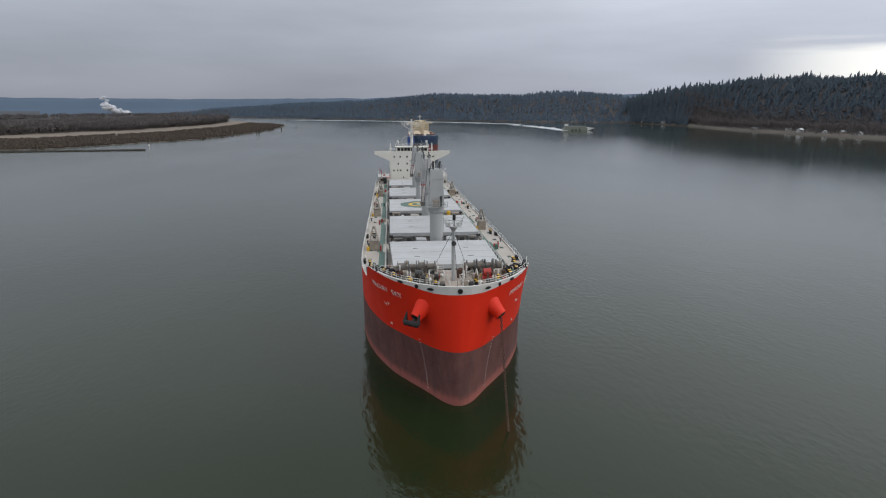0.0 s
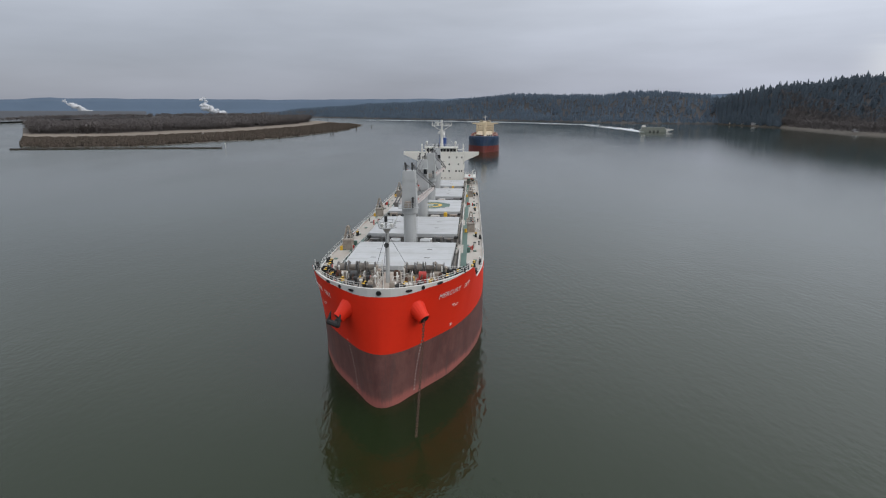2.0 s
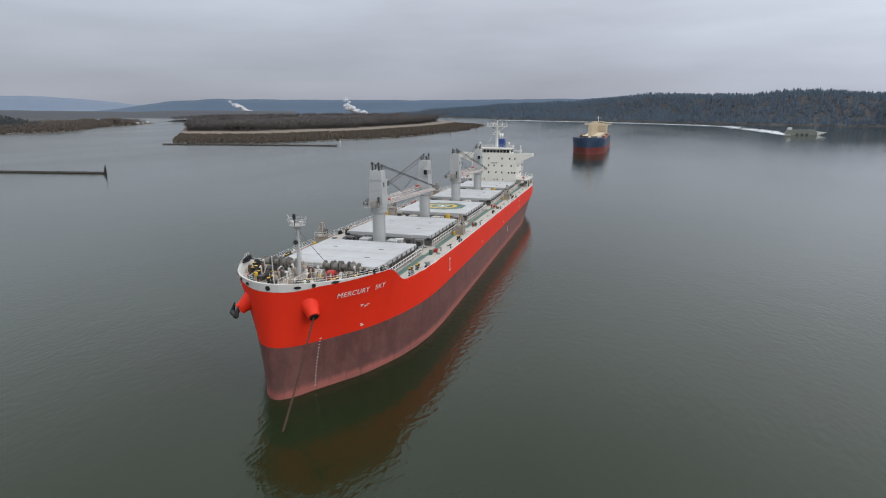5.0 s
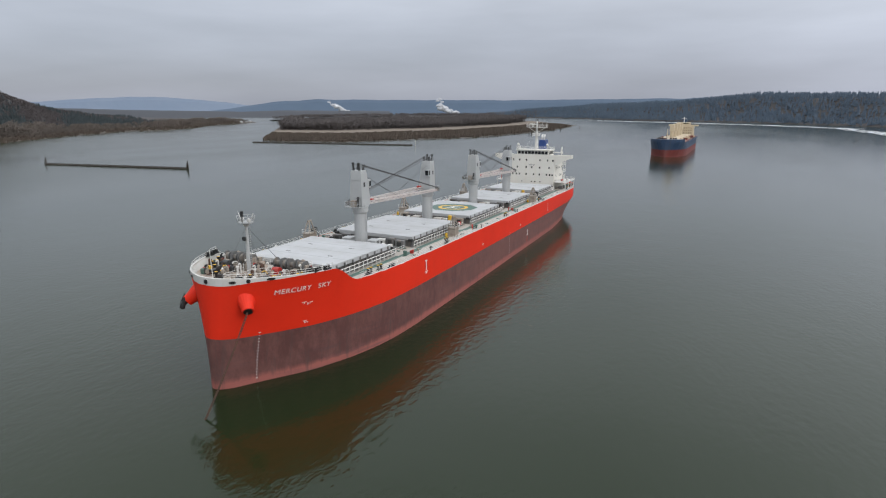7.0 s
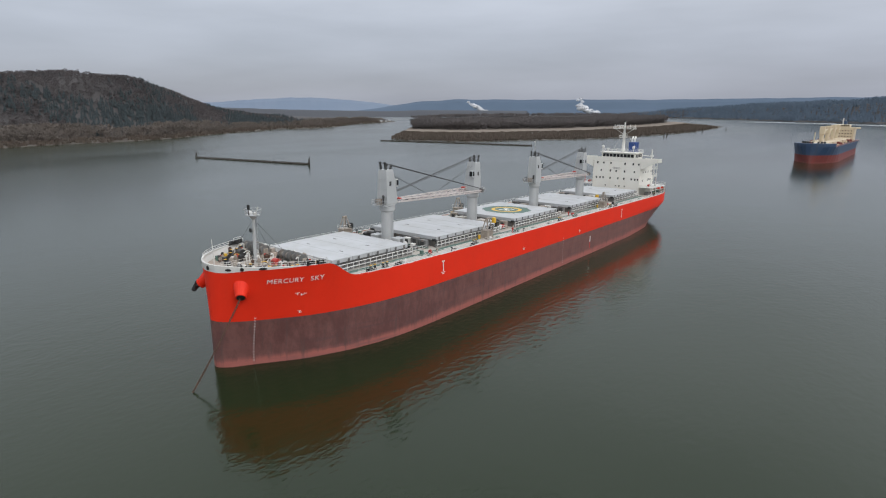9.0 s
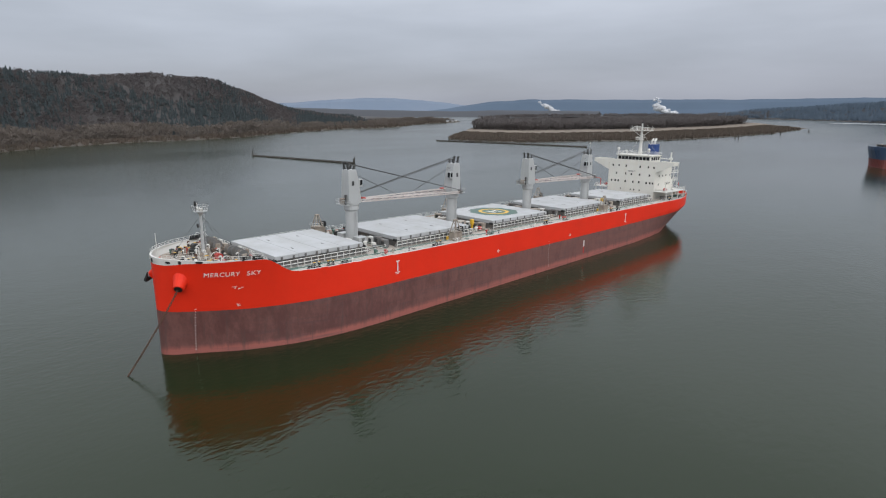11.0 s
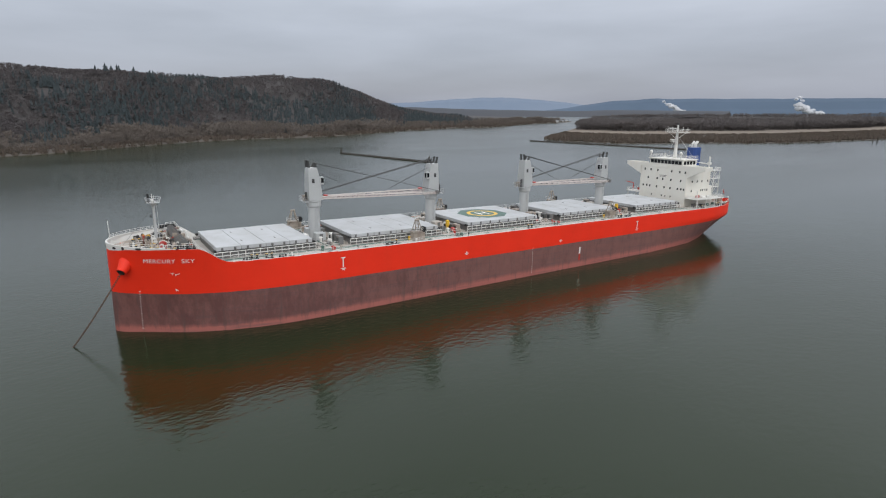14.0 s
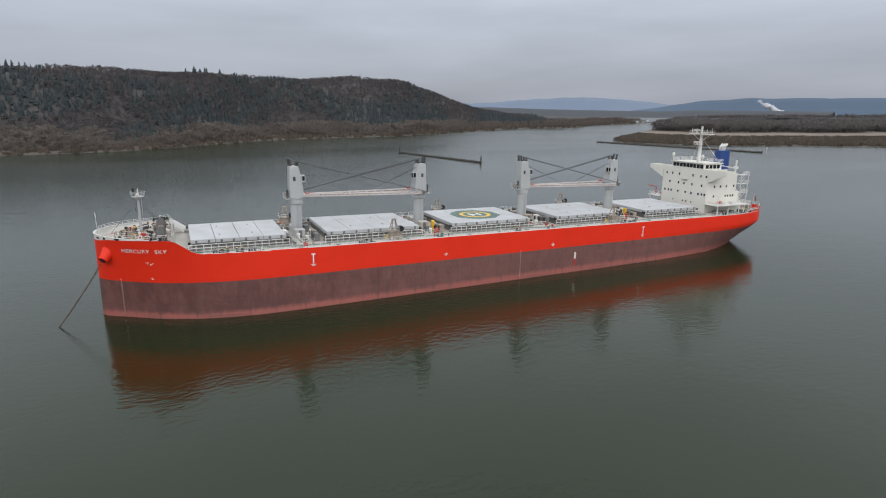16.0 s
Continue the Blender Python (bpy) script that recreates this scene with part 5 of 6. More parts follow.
# winching circle on the third hatch
HC = (0.0, 94.2)
for name, r0, r1, z, mat in (("landing_circle", 0.0, 7.4, 0.010, GREEN), ("landing_ring", 3.5, 4.5, 0.020, YELLOW)):
    bm = bmesh.new()
    k = 40 if r0 else 8
    top, low = [], []
    for i in range(k):
        a = (i + 0.5) * math.tau / k
        top.append([bm.verts.new((HC[0] + r * math.cos(a), HC[1] + r * math.sin(a), HATCH_TOP + z)) for r in ((r0, r1) if r0 else (r1,))])
    if r0:
        for i in range(k):
            j = (i + 1) % k
            bm.faces.new((top[i][0], top[i][1], top[j][1], top[j][0]))
    else:
        bm.faces.new([t[0] for t in top])
    q = bmesh.ops.extrude_face_region(bm, geom=list(bm.faces))
    for v in [g for g in q["geom"] if isinstance(g, bmesh.types.BMVert)]:
        v.co.z += 0.006
    bmesh.ops.recalc_face_normals(bm, faces=bm.faces)
    part(name, bm, mat, ship, "green painted winching area" if not r0 else "yellow painted ring")
bm = bmesh.new()
box(bm, -1.9, 92.6, HATCH_TOP + 0.018, 1.9, 93.2, HATCH_TOP + 0.026)
box(bm, -1.9, 95.2, HATCH_TOP + 0.018, 1.9, 95.8, HATCH_TOP + 0.026)
box(bm, -0.3, 93.2, HATCH_TOP + 0.018, 0.3, 95.2, HATCH_TOP + 0.026)
part("landing_letter", bm, MARKW, ship, "white painted letter H")

# ---- round the accommodation ----
for s in (1, -1):
    bm = bmesh.new()
    box(bm, s * 10.1, 173.5, 18.2, s * 15.2, 189.0, 18.4)
    for y in (174.2, 179.0, 184.0, 188.4):
        rod(bm, (s * 14.8, y, MAIN_Z), (s * 14.8, y, 18.2), 0.16, 8)
    rail(bm, [(s * 10.3, 173.6, 18.4), (s * 15.1, 173.6, 18.4), (s * 15.1, 188.9, 18.4), (s * 10.3, 188.9, 18.4)], 1.05, 3, 1.6)
    part("boat_deck", bm, WHITE, ship, "white railed boat deck on posts")
    bm = bmesh.new()
    rod(bm, (s * 13.6, 175.5, 18.4), (s * 13.6, 175.5, 21.2), 0.16, 8)
    rod(bm, (s * 13.6, 175.5, 21.1), (s * 14.6, 172.4, 21.8), 0.12, 8)
    part("davit", bm, WHITE if s > 0 else REDM, ship)
    for i, (dx, dy, r) in enumerate(((12.4, 177.5, 0.45), (12.4, 179.2, 0.45), (13.6, 181.5, 0.4))):
        bm = bmesh.new()
        rod(bm, (s * dx, dy - 0.6, 18.95), (s * dx, dy + 0.6, 18.95), r, 12)
        part("life_raft", bm, WHITE if i else REDM, ship, "canister life raft")
    for i in range(6):
        bm = bmesh.new()
        y = 176 + i * 3.8
        h = rg.uniform(0.8, 1.7)
        box(bm, s * 11.4, y, MAIN_Z, s * rg.uniform(12.4, 13.2), y + rg.uniform(0.8, 2.0), MAIN_Z + h, 0.05)
        part("deck_locker", bm, rg.choice([DARK, BEIGE, COAM, GREEN, REDM]), ship)
    # outside stairs down the aft end of the house
    bm = bmesh.new()
    for lv in range(3):
        z0 = 18.4 + lv * 2.95
        y0, y1 = (190.0, 193.0) if lv % 2 == 0 else (193.0, 190.0)
        for o in (0, 0.9):
            rod(bm, (s * (8.2 + o), y0, z0), (s * (8.2 + o), y1, z0 + 2.95), 0.07, 5)
            rod(bm, (s * (8.2 + o), y0, z0 + 1), (s * (8.2 + o), y1, z0 + 3.95), 0.04, 5)
        box(bm, s * 7.6, 189.6, z0 + 2.9, s * 10.0, 193.3, z0 + 3.0)
        rail(bm, [(s * 10.0, 189.6, z0 + 3.0), (s * 10.0, 193.3, z0 + 3.0), (s * 7.6, 193.3, z0 + 3.0)], 1.0, 3, 1.2)
    for y in (189.7, 193.0):
        rod(bm, (s * 9.8, y, MAIN_Z), (s * 9.8, y, 27.2), 0.12, 6)
    part("outside_stair", bm, WHITE, ship, "white steel outside stairs and landings")
    # provision crane post and aerials
    bm = bmesh.new()
    rod(bm, (s * 9.4, 186.8, 24.0), (s * 9.4, 186.8, 32.3), 0.28, 8)
    rod(bm, (s * 9.4, 186.8, 29.6), (s * 3.0, 187.0, 30.0), 0.16, 6)
    box(bm, s * 8.9, 186.3, 29.4, s * 9.9, 187.4, 30.2)
    part("provision_crane", bm, WHITE, ship)
    bm = bmesh.new()
    rod(bm, (s * 6.2, 174.6, 30.8), (s * 6.2, 174.6, 33.0), 0.13, 6)
    bmesh.ops.create_icosphere(bm, subdivisions=2, radius=0.55, matrix=Matrix.Translation((s * 6.2, 174.6, 33.3)) @ Matrix.Diagonal((1, 1, 1.25, 1)))
    part("radome", bm, WHITE, ship)
# house steps aft
bm = bmesh.new()
box(bm, -9.6, 187.8, MAIN_Z, 9.6, 189.6, 21.9, 0.06)
box(bm, -7.0, 189.6, MAIN_Z, 7.0, 194.5, 18.2, 0.06)
part("engine_casing", bm, CREAM, ship)
# free-fall boat ramp over the stern
bm = bmesh.new()
for s in (1, -1):
    rod(bm, (s * 1.4, 192.5, 25.4), (s * 1.4, 201.5, 18.8), 0.18, 6)
    for y, z in ((193.0, 25.0), (196.5, 22.4), (200.0, 19.8)):
        rod(bm, (s * 1.6, y, MAIN_Z), (s * 1.6, y, z), 0.14, 6)
for i in range(6):
    t = i / 5
    rod(bm, (-1.4, 192.5 + 9 * t, 25.4 - 6.6 * t), (1.4, 192.5 + 9 * t, 25.4 - 6.6 * t), 0.1, 5)
ramp = part("boat_ramp", bm, WHITE, ship, "white launching ramp over the stern")
bm = bmesh.new()
for s in (1, -1):
    for x, y in ((5.5, 195.5), (7.5, 197.5), (4.0, 198.6)):
        rod(bm, (s * (x - 0.9), y, MAIN_Z + 1), (s * (x + 0.9), y, MAIN_Z + 1), 0.75, 14)
        box(bm, s * (x - 1.0), y - 0.5, MAIN_Z, s * (x + 1.0), y + 0.5, MAIN_Z + 0.5)
part("stern_winches", bm, BEIGE, ship)
bm = bmesh.new()
rail(bm, [(9.2, 200.8, 16.5), (-9.2, 200.8, 16.5)], 1.0)
part("stern_rail", bm, WHITE, ship)
bm = bmesh.new()
rod(bm, (6.6, 200.7, 15.4), (6.8, 201.2, 19.9), 0.06, 6)
part("flagstaff", bm, WHITE, ship)
bm = bmesh.new()
k = [[bm.verts.new((6.85 + 0.12 * math.sin(i * 1.1), 201.2 + 0.25 * i, 19.7 - 0.28 * i - j * 0.5)) for j in range(3)] for i in range(6)]
for a, b in zip(k, k[1:]):
    for j in range(2):
        bm.faces.new((a[j], a[j + 1], b[j + 1], b[j]))
q = bmesh.ops.solidify(bm, geom=list(bm.faces), thickness=0.02)
part("flag", bm, REDM, ship, "small red flag hanging at the stern")


# ---- land and woods ----
SOIL = material("winter_grass_and_soil", (0.075, 0.062, 0.050), 0.95, second=(0.05, 0.044, 0.038), scale=0.06, fine=6, bump=0.15)
FIELD = material("dry_tan_meadow", (0.17, 0.137, 0.106), 0.95, second=(0.12, 0.096, 0.076), scale=0.05, fine=6, bump=0.1)
CONIFER = material("fir_foliage", (0.034, 0.046, 0.050), 0.9, vary=0.35, scale=0.1, bump=0.0)
TWIGS = material("bare_twigs", (0.140, 0.116, 0.100), 0.95, second=(0.095, 0.084, 0.074), scale=0.12, bump=0.0)
# Darker than the open soil: tree shade is included in this colour.
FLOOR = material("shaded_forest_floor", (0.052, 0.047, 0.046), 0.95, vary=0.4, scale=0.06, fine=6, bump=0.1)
HILLTWIG = material("hillside_bare_twigs", (0.098, 0.085, 0.084), 0.95, second=(0.068, 0.064, 0.068), scale=0.08, bump=0.0)
BRUSH = material("russet_willow_brush", (0.105, 0.080, 0.064), 0.95, second=(0.080, 0.072, 0.054), scale=0.2, bump=0.0, island=True)
# Haze is put into the next three colours: bluer firs, greyer twigs.
FARFIR = material("haze_tinted_fir_foliage", (0.058, 0.080, 0.102), 0.95, vary=0.3, scale=0.2, bump=0.0)
NORTHFIR = material("haze_tinted_far_bank_firs", (0.080, 0.112, 0.150), 0.95, vary=0.25, scale=0.05, bump=0.0)
FARTWIG = material("haze_greyed_bare_woods", (0.118, 0.104, 0.101), 0.95, second=(0.090, 0.082, 0.082), scale=0.06, bump=0.0)
# Distance haze is painted into both ridge colours as blue and paleness.
RIDGE = material("haze_blue_ridge", (0.065, 0.098, 0.145), 1.0, second=(0.055, 0.085, 0.125), scale=0.02, fine=8, bump=0.0)
PALE = material("haze_pale_farthest_ridge", (0.13, 0.17, 0.23), 1.0, second=(0.15, 0.185, 0.24), scale=0.02, fine=8, bump=0.0)
STEAM = material("white_steam", (0.8, 0.81, 0.83), 1.0, vary=0.08, scale=0.2, bump=0.0)
# Pale base colour stands for sky reflected in the ruffled wake.
FOAMSHEEN = material("pale_wake_water_with_sheen", (0.60, 0.63, 0.66), 0.5, second=(0.45, 0.48, 0.50), scale=0.3, bump=0.02)


def nz2(x, y, s, o=0.0):
    return noise.noise(Vector((x * s + o, y * s - o, o)))


def mesh_from_arrays(name, verts, faces, mats, index=None):
    me = bpy.data.meshes.new(name)
    me.from_pydata(verts.tolist() if hasattr(verts, "tolist") else verts, [], faces.tolist() if hasattr(faces, "tolist") else faces)
    for m in mats:
        me.materials.append(m)
    if index is not None:
        me.polygons.foreach_set("material_index", index)
    me.update()
    return me


class Land:
    """A strip of land: a shoreline that runs along, a direction inland, and a height for each distance from the shore."""

    def __init__(self, shore, inland, depth, height, steps=28, gap=22.0):
        self.depth, self.height = depth, height
        pts = [Vector((x, y)) for x, y in shore]
        out = []
        for a, b in zip(pts, pts[1:]):
            k = max(1, round((b - a).length / gap))
            out += [a.lerp(b, i / k) for i in range(k)]
        out.append(pts[-1])
        for _ in range(2):
            out = [out[0]] + [(out[i - 1] + out[i] * 2 + out[i + 1]) / 4 for i in range(1, len(out) - 1)] + [out[-1]]
        self.shore = [p + Vector((nz2(p.x, p.y, 0.02, 3) * 7, nz2(p.x, p.y, 0.02, 9) * 7)) for p in out]
        a, b = (inland, inland) if not isinstance(inland[0], tuple) else inland
        self.inland = [Vector(a).lerp(Vector(b), i / (len(out) - 1)).normalized() for i in range(len(out))]
        self.ds = [depth * (i / steps) ** 1.6 for i in range(steps + 1)]

    def at(self, u, d):
        """A place: u along the shore in 0..1, d metres inland."""
        f = u * (len(self.shore) - 1)
        i = min(int(f), len(self.shore) - 2)
        p = self.shore[i].lerp(self.shore[i + 1], f - i) + self.inland[i] * d
        return p.x, p.y, self.z(p.x, p.y, u, d)

    def z(self, x, y, u, d):
        h = self.height(u, d)
        return h + (nz2(x, y, 0.012, 5) * 0.10 + nz2(x, y, 0.004, 7) * 0.16) * max(0, h - 3)

    def build(self, name, label, mats, pick):
        n = len(self.shore)
        verts, faces, index = [], [], []
        for i in range(n):
            u = i / (n - 1)
            for j, d in enumerate(self.ds):
                x, y, z = self.at(u, d)
                verts.append((x, y, -0.6 if j == 0 else z))
        k = len(self.ds)
        for i in range(n - 1):
            for j in range(k - 1):
                a = i * k + j
                faces.append((a, a + k, a + k + 1, a + 1))
                index.append(pick(i / (n - 1), self.ds[j]))
        return tagged(new(name, mesh_from_arrays(name, verts, faces, mats, index)), label, "land", kind="structure")


def fir(rng):
    """One fir, 1 high: ragged tiers of drooping boughs round a trunk."""
    v, f = [], []
    tiers = 5
    for t in range(tiers):
        z0, z1 = 0.10 + 0.17 * t, 0.36 + 0.165 * t
        r = 0.17 * (1 - t / (tiers + 0.6))
        a0, k = rng.random() * 6, 7
        top = len(v)
        v.append((rng.uniform(-.01, .01), rng.uniform(-.01, .01), min(1, z1)))
        for i in range(k):
            a = a0 + i * math.tau / k
            q = r * rng.uniform(0.55, 1.25)
            v.append((q * math.cos(a), q * math.sin(a), z0 + rng.uniform(-.03, .05)))
        for i in range(k):
            f.append((top, top + 1 + i, top + 1 + (i + 1) % k))
    return v, f


def bare(rng):
    """One leafless tree, 1 high: a trunk, rising limbs and a rounded, gappy crown of small twig fans."""
    v, f = [], []

    def fan(a, b, c):
        k = len(v)
        v.extend([tuple(a), tuple(b), tuple(c)])
        f.append((k, k + 1, k + 2))

    fan((-0.02, 0, 0), (0.02, 0, 0), (0.01, 0.01, 0.8))
    fan((0, -0.02, 0), (0, 0.02, 0), (-0.01, 0.0, 0.75))
    lobes = [(Vector((rng.uniform(-.14, .14), rng.uniform(-.14, .14), rng.uniform(0.42, 0.74))), rng.uniform(0.15, 0.25)) for _ in range(5)]
    for c, r in lobes:
        fan((-0.012, 0, 0.15), (0.012, 0, 0.15), c)
        for _ in range(12):
            u = Vector((rng.gauss(0, 1), rng.gauss(0, 1), rng.gauss(0.25, 1))).normalized()
            p = c + u * r * rng.uniform(0.45, 1.0)
            p.z = min(p.z, 0.95)
            w = Vector((rng.uniform(-1, 1), rng.uniform(-1, 1), rng.uniform(-.6, .6))).normalized() * 0.042
            fan(p - w, p + w, p + u * 0.07 + Vector((0, 0, 0.06)))
    return v, f


def shrub(rng):
    v, f = [], []
    for i in range(16):
        a, r = rng.random() * 6.28, rng.uniform(0.1, 0.7)
        c = Vector((r * math.cos(a), r * math.sin(a), 0))
        t = c * 1.25 + Vector((0, 0, rng.uniform(0.5, 1.0)))
        w = Vector((rng.uniform(-.3, .3), rng.uniform(-.3, .3), 0))
        k = len(v)
        v.extend([tuple(c - w), tuple(c + w), tuple(t + w * 0.7), tuple(t - w * 0.5)])
        f.extend([(k, k + 1, k + 2), (k, k + 2, k + 3)])
    return v, f


def woods(name, label, mat, maker, places, seed):
    """One mesh of many trees of one kind: places are (x, y, z, height, width factor)."""
    rng = random.Random(seed)
    kinds = []
    for _ in range(7):
        v, f = maker(rng)
        kinds.append((np.array(v), np.array(f)))
    V, F, base = [], [], 0
    for x, y, z, h, w in places:
        v, f = kinds[rng.randrange(7)]
        a = rng.random() * math.tau
        c, s = math.cos(a) * h * w, math.sin(a) * h * w
        p = np.empty_like(v)
        p[:, 0], p[:, 1], p[:, 2] = x + v[:, 0] * c - v[:, 1] * s, y + v[:, 0] * s + v[:, 1] * c, z - 0.3 + v[:, 2] * h
        V.append(p)
        F.append(f + base)
        base += len(v)
    me = mesh_from_arrays(name, np.concatenate(V), np.concatenate(F), [mat])
    return tagged(new(name, me), label, "trees", kind="stuff")


def scatter(land, seed, n, u0, u1, d0, d1, keep=None):
    rng = random.Random(seed)
    out = []
    for _ in range(n):
        u, d = rng.uniform(u0, u1), rng.uniform(d0, d1)
        x, y, z = land.at(u, d)
        if keep is None or keep(x, y, u, d, rng):
            out.append((x, y, z, u, d))
    return out


def patch(x, y, o):
    return nz2(x, y, 0.007, o) * 1.3 + 0.5 * nz2(x, y, 0.025, o + 4)


# west bank: a wooded hill behind a belt of leafless riverside trees
WEST = [(-520, -420), (-535, -200), (-540, -120), (-548, -60), (-590, 10), (-662, 76), (-715, 158), (-732, 243), (-744, 337), (-800, 430), (-850, 500), (-930, 640), (-955, 690), (-940, 800), (-1000, 900), (-1064, 979), (-1140, 1120), (-1205, 1313)]


def west_height(u, d):
    h = interp(u, [(0, 90), (0.16, 92), (0.30, 92), (0.42, 93), (0.50, 86), (0.57, 62), (0.63, 38), (0.70, 16), (1, 5)])
    low = 0.3 + 2.6 * smoothstep(d, 0, 25)
    return low + h * smoothstep(d, 70, 400) * (1 + 0.06 * smoothstep(d, 400, 700))


west = Land(WEST, (-0.97, 0.22), 760, west_height)
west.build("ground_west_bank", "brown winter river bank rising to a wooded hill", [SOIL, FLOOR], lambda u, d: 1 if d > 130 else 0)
rng = random.Random(5)
pl = scatter(west, 11, 3600, 0.0, 0.98, 9, 120, lambda x, y, u, d, r: nz2(x, y, 0.02, 2) > -0.45)
woods("riverside_trees", "leafless brown cottonwoods along the river bank", TWIGS, bare, [(x, y, z, rng.uniform(8, 15) * (1.15 + 0.9 * nz2(x, y, 0.013, 6)) * (0.5 + 0.5 * smoothstep(d, 10, 40)) * (0.8 if u > .55 else 1), rng.uniform(0.9, 1.4)) for x, y, z, u, d in pl], 1)
pl = scatter(west, 12, 3000, 0.0, 0.95, 2, 60)
woods("bank_brush", "low russet brush along the water", BRUSH, shrub, [(x, y, z, rng.uniform(1.5, 4.5), rng.uniform(0.8, 1.4)) for x, y, z, u, d in pl], 2)
pl = scatter(west, 13, 15000, 0.0, 0.75, 100, 520, lambda x, y, u, d, r: patch(x, y, 1.0) + r.uniform(-.2, .2) < 0.12)
woods("hillside_trees", "leafless brown hillside woods", HILLTWIG, bare, [(x, y, z, rng.uniform(6, 11), rng.uniform(1.2, 1.9)) for x, y, z, u, d in pl], 3)
pl = scatter(west, 14, 12500, 0.0, 0.75, 90, 560, lambda x, y, u, d, r: patch(x, y, 1.0) + r.uniform(-.25, .25) - 0.25 * smoothstep(d, 280, 400) > -0.10)
woods("hillside_firs", "dark green firs on the wooded hill", CONIFER, fir, [(x, y, z, rng.uniform(7, 15) * (1 - 0.4 * smoothstep(d, 300, 400)), rng.uniform(1.2, 1.9)) for x, y, z, u, d in pl], 4)
stand = []
for cx, cy, k, spread in ((-962, 72, 10, 26), (-958, 132, 12, 8), (-940, -170, 14, 40)):
    for _ in range(k):
        x, y = cx + rng.gauss(0, 10), cy + rng.uniform(-spread, spread)
        near = min(((i, j) for i in range(80) for j in range(6)), key=lambda q: (west.at(q[0] / 79, 330 + 30 * q[1])[0] - x) ** 2 + (west.at(q[0] / 79, 330 + 30 * q[1])[1] - y) ** 2)
        x, y, z = west.at(near[0] / 79, 330 + 30 * near[1])
        stand.append((x + rng.uniform(-4, 4), y + rng.uniform(-5, 5), z, rng.uniform(14, 20), rng.uniform(1.4, 2.1)))
woods("skyline_firs", "stands of tall dark firs on the hilltop skyline", CONIFER, fir, stand, 14)

# the low island
ISLE = [(-508, 570), (-470, 562), (-432, 566), (-395, 580), (-366, 600), (-345, 640), (-324, 686), (-300, 725), (-275, 765), (-263, 843), (-252, 960), (-244, 1100), (-255, 1280), (-270, 1430)]


def isle_height(u, d):
    return 0.2 + 1.6 * smoothstep(d, 2, 60) + 2.6 * smoothstep(d, 60, 300) - 5.5 * smoothstep(d, 650, 700)


isle = Land(ISLE, (-0.62, 0.79), 700, isle_height)
isle.build("ground_island", "low river island with brush and a tan meadow", [SOIL, FIELD], lambda u, d: 1 if 185 < d < 305 else 0)
pl = scatter(isle, 21, 8500, 0.0, 0.93, 7, 195)
woods("island_brush", "dense russet brush on the island shore", BRUSH, shrub, [(x, y, z, rng.uniform(1.5, 4.5) * (1 - 0.4 * smoothstep(d, 60, 150)), rng.uniform(0.9, 1.5)) for x, y, z, u, d in pl], 5)
pl = scatter(isle, 22, 6500, 0.02, 0.90, 290, 640, lambda x, y, u, d, r: d > 300 + 30 * nz2(x, y, 0.02, 8))
woods("island_trees", "leafless grey-brown cottonwood grove on the island", FARTWIG, bare, [(x, y, z, rng.uniform(13, 20) * (1 + 0.25 * nz2(x, y, 0.01, 2)), rng.uniform(1.0, 1.5)) for x, y, z, u, d in pl], 6)

# east bank and the far bank
EAST = [(690, 380), (668, 560), (664, 676), (660, 739), (652, 853), (642, 1001), (668, 1160), (686, 1316), (668, 1420), (660, 1535)]


def east_height(u, d):
    h = interp(u, [(0, 106), (0.35, 94), (0.6, 84), (0.85, 78), (1.0, 50)])
    return 0.3 + 3.0 * smoothstep(d, 0, 20) + h * smoothstep(d, interp(u, [(0, 110), (0.6, 80), (0.8, 10)]), interp(u, [(0, 430), (0.6, 330), (0.85, 230)]))


east = Land(EAST, ((1.0, 0.1), (0.30, 0.95)), 800, east_height)
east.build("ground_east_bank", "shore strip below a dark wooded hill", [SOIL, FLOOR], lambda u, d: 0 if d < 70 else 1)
pl = scatter(east, 34, 500, 0.0, 0.72, 8, 45)
woods("east_shore_brush", "brown brush and small trees round the shore houses", FARTWIG, bare, [(x, y, z, rng.uniform(2.5, 7), rng.uniform(1.1, 1.8)) for x, y, z, u, d in pl], 15)
pl = scatter(east, 31, 2600, 0.0, 0.80, 40, 190)
woods("east_shore_trees", "leafless brown woods at the foot of the hill", FARTWIG, bare, [(x, y, z, rng.uniform(10, 19), rng.uniform(0.9, 1.3)) for x, y, z, u, d in pl], 7)
pl = scatter(east, 32, 12000, 0.0, 1.0, 140, 600)
woods("east_hill_firs", "dark firs covering the eastern hill, tinted blue for haze", FARFIR, fir, [(x, y, z, rng.uniform(9, 18) * (1.5 if rng.random() < 0.08 else 1), rng.uniform(1.2, 1.8)) for x, y, z, u, d in pl], 8)
pl = scatter(east, 33, 900, 0.76, 1.0, 5, 150)
woods("east_point_firs", "dark firs down to the water on the point, tinted blue for haze", FARFIR, fir, [(x, y, z, rng.uniform(12, 24), rng.uniform(0.9, 1.3)) for x, y, z, u, d in pl], 9)
NORTH = [(760, 1540), (600, 1580), (476, 1600), (345, 1714), (180, 1870), (3, 1985), (-140, 2060), (-289, 2170), (-460, 2330), (-700, 2500), (-950, 2420), (-1150, 2250), (-1330, 2000), (-1420, 1750), (-1330, 1500)]


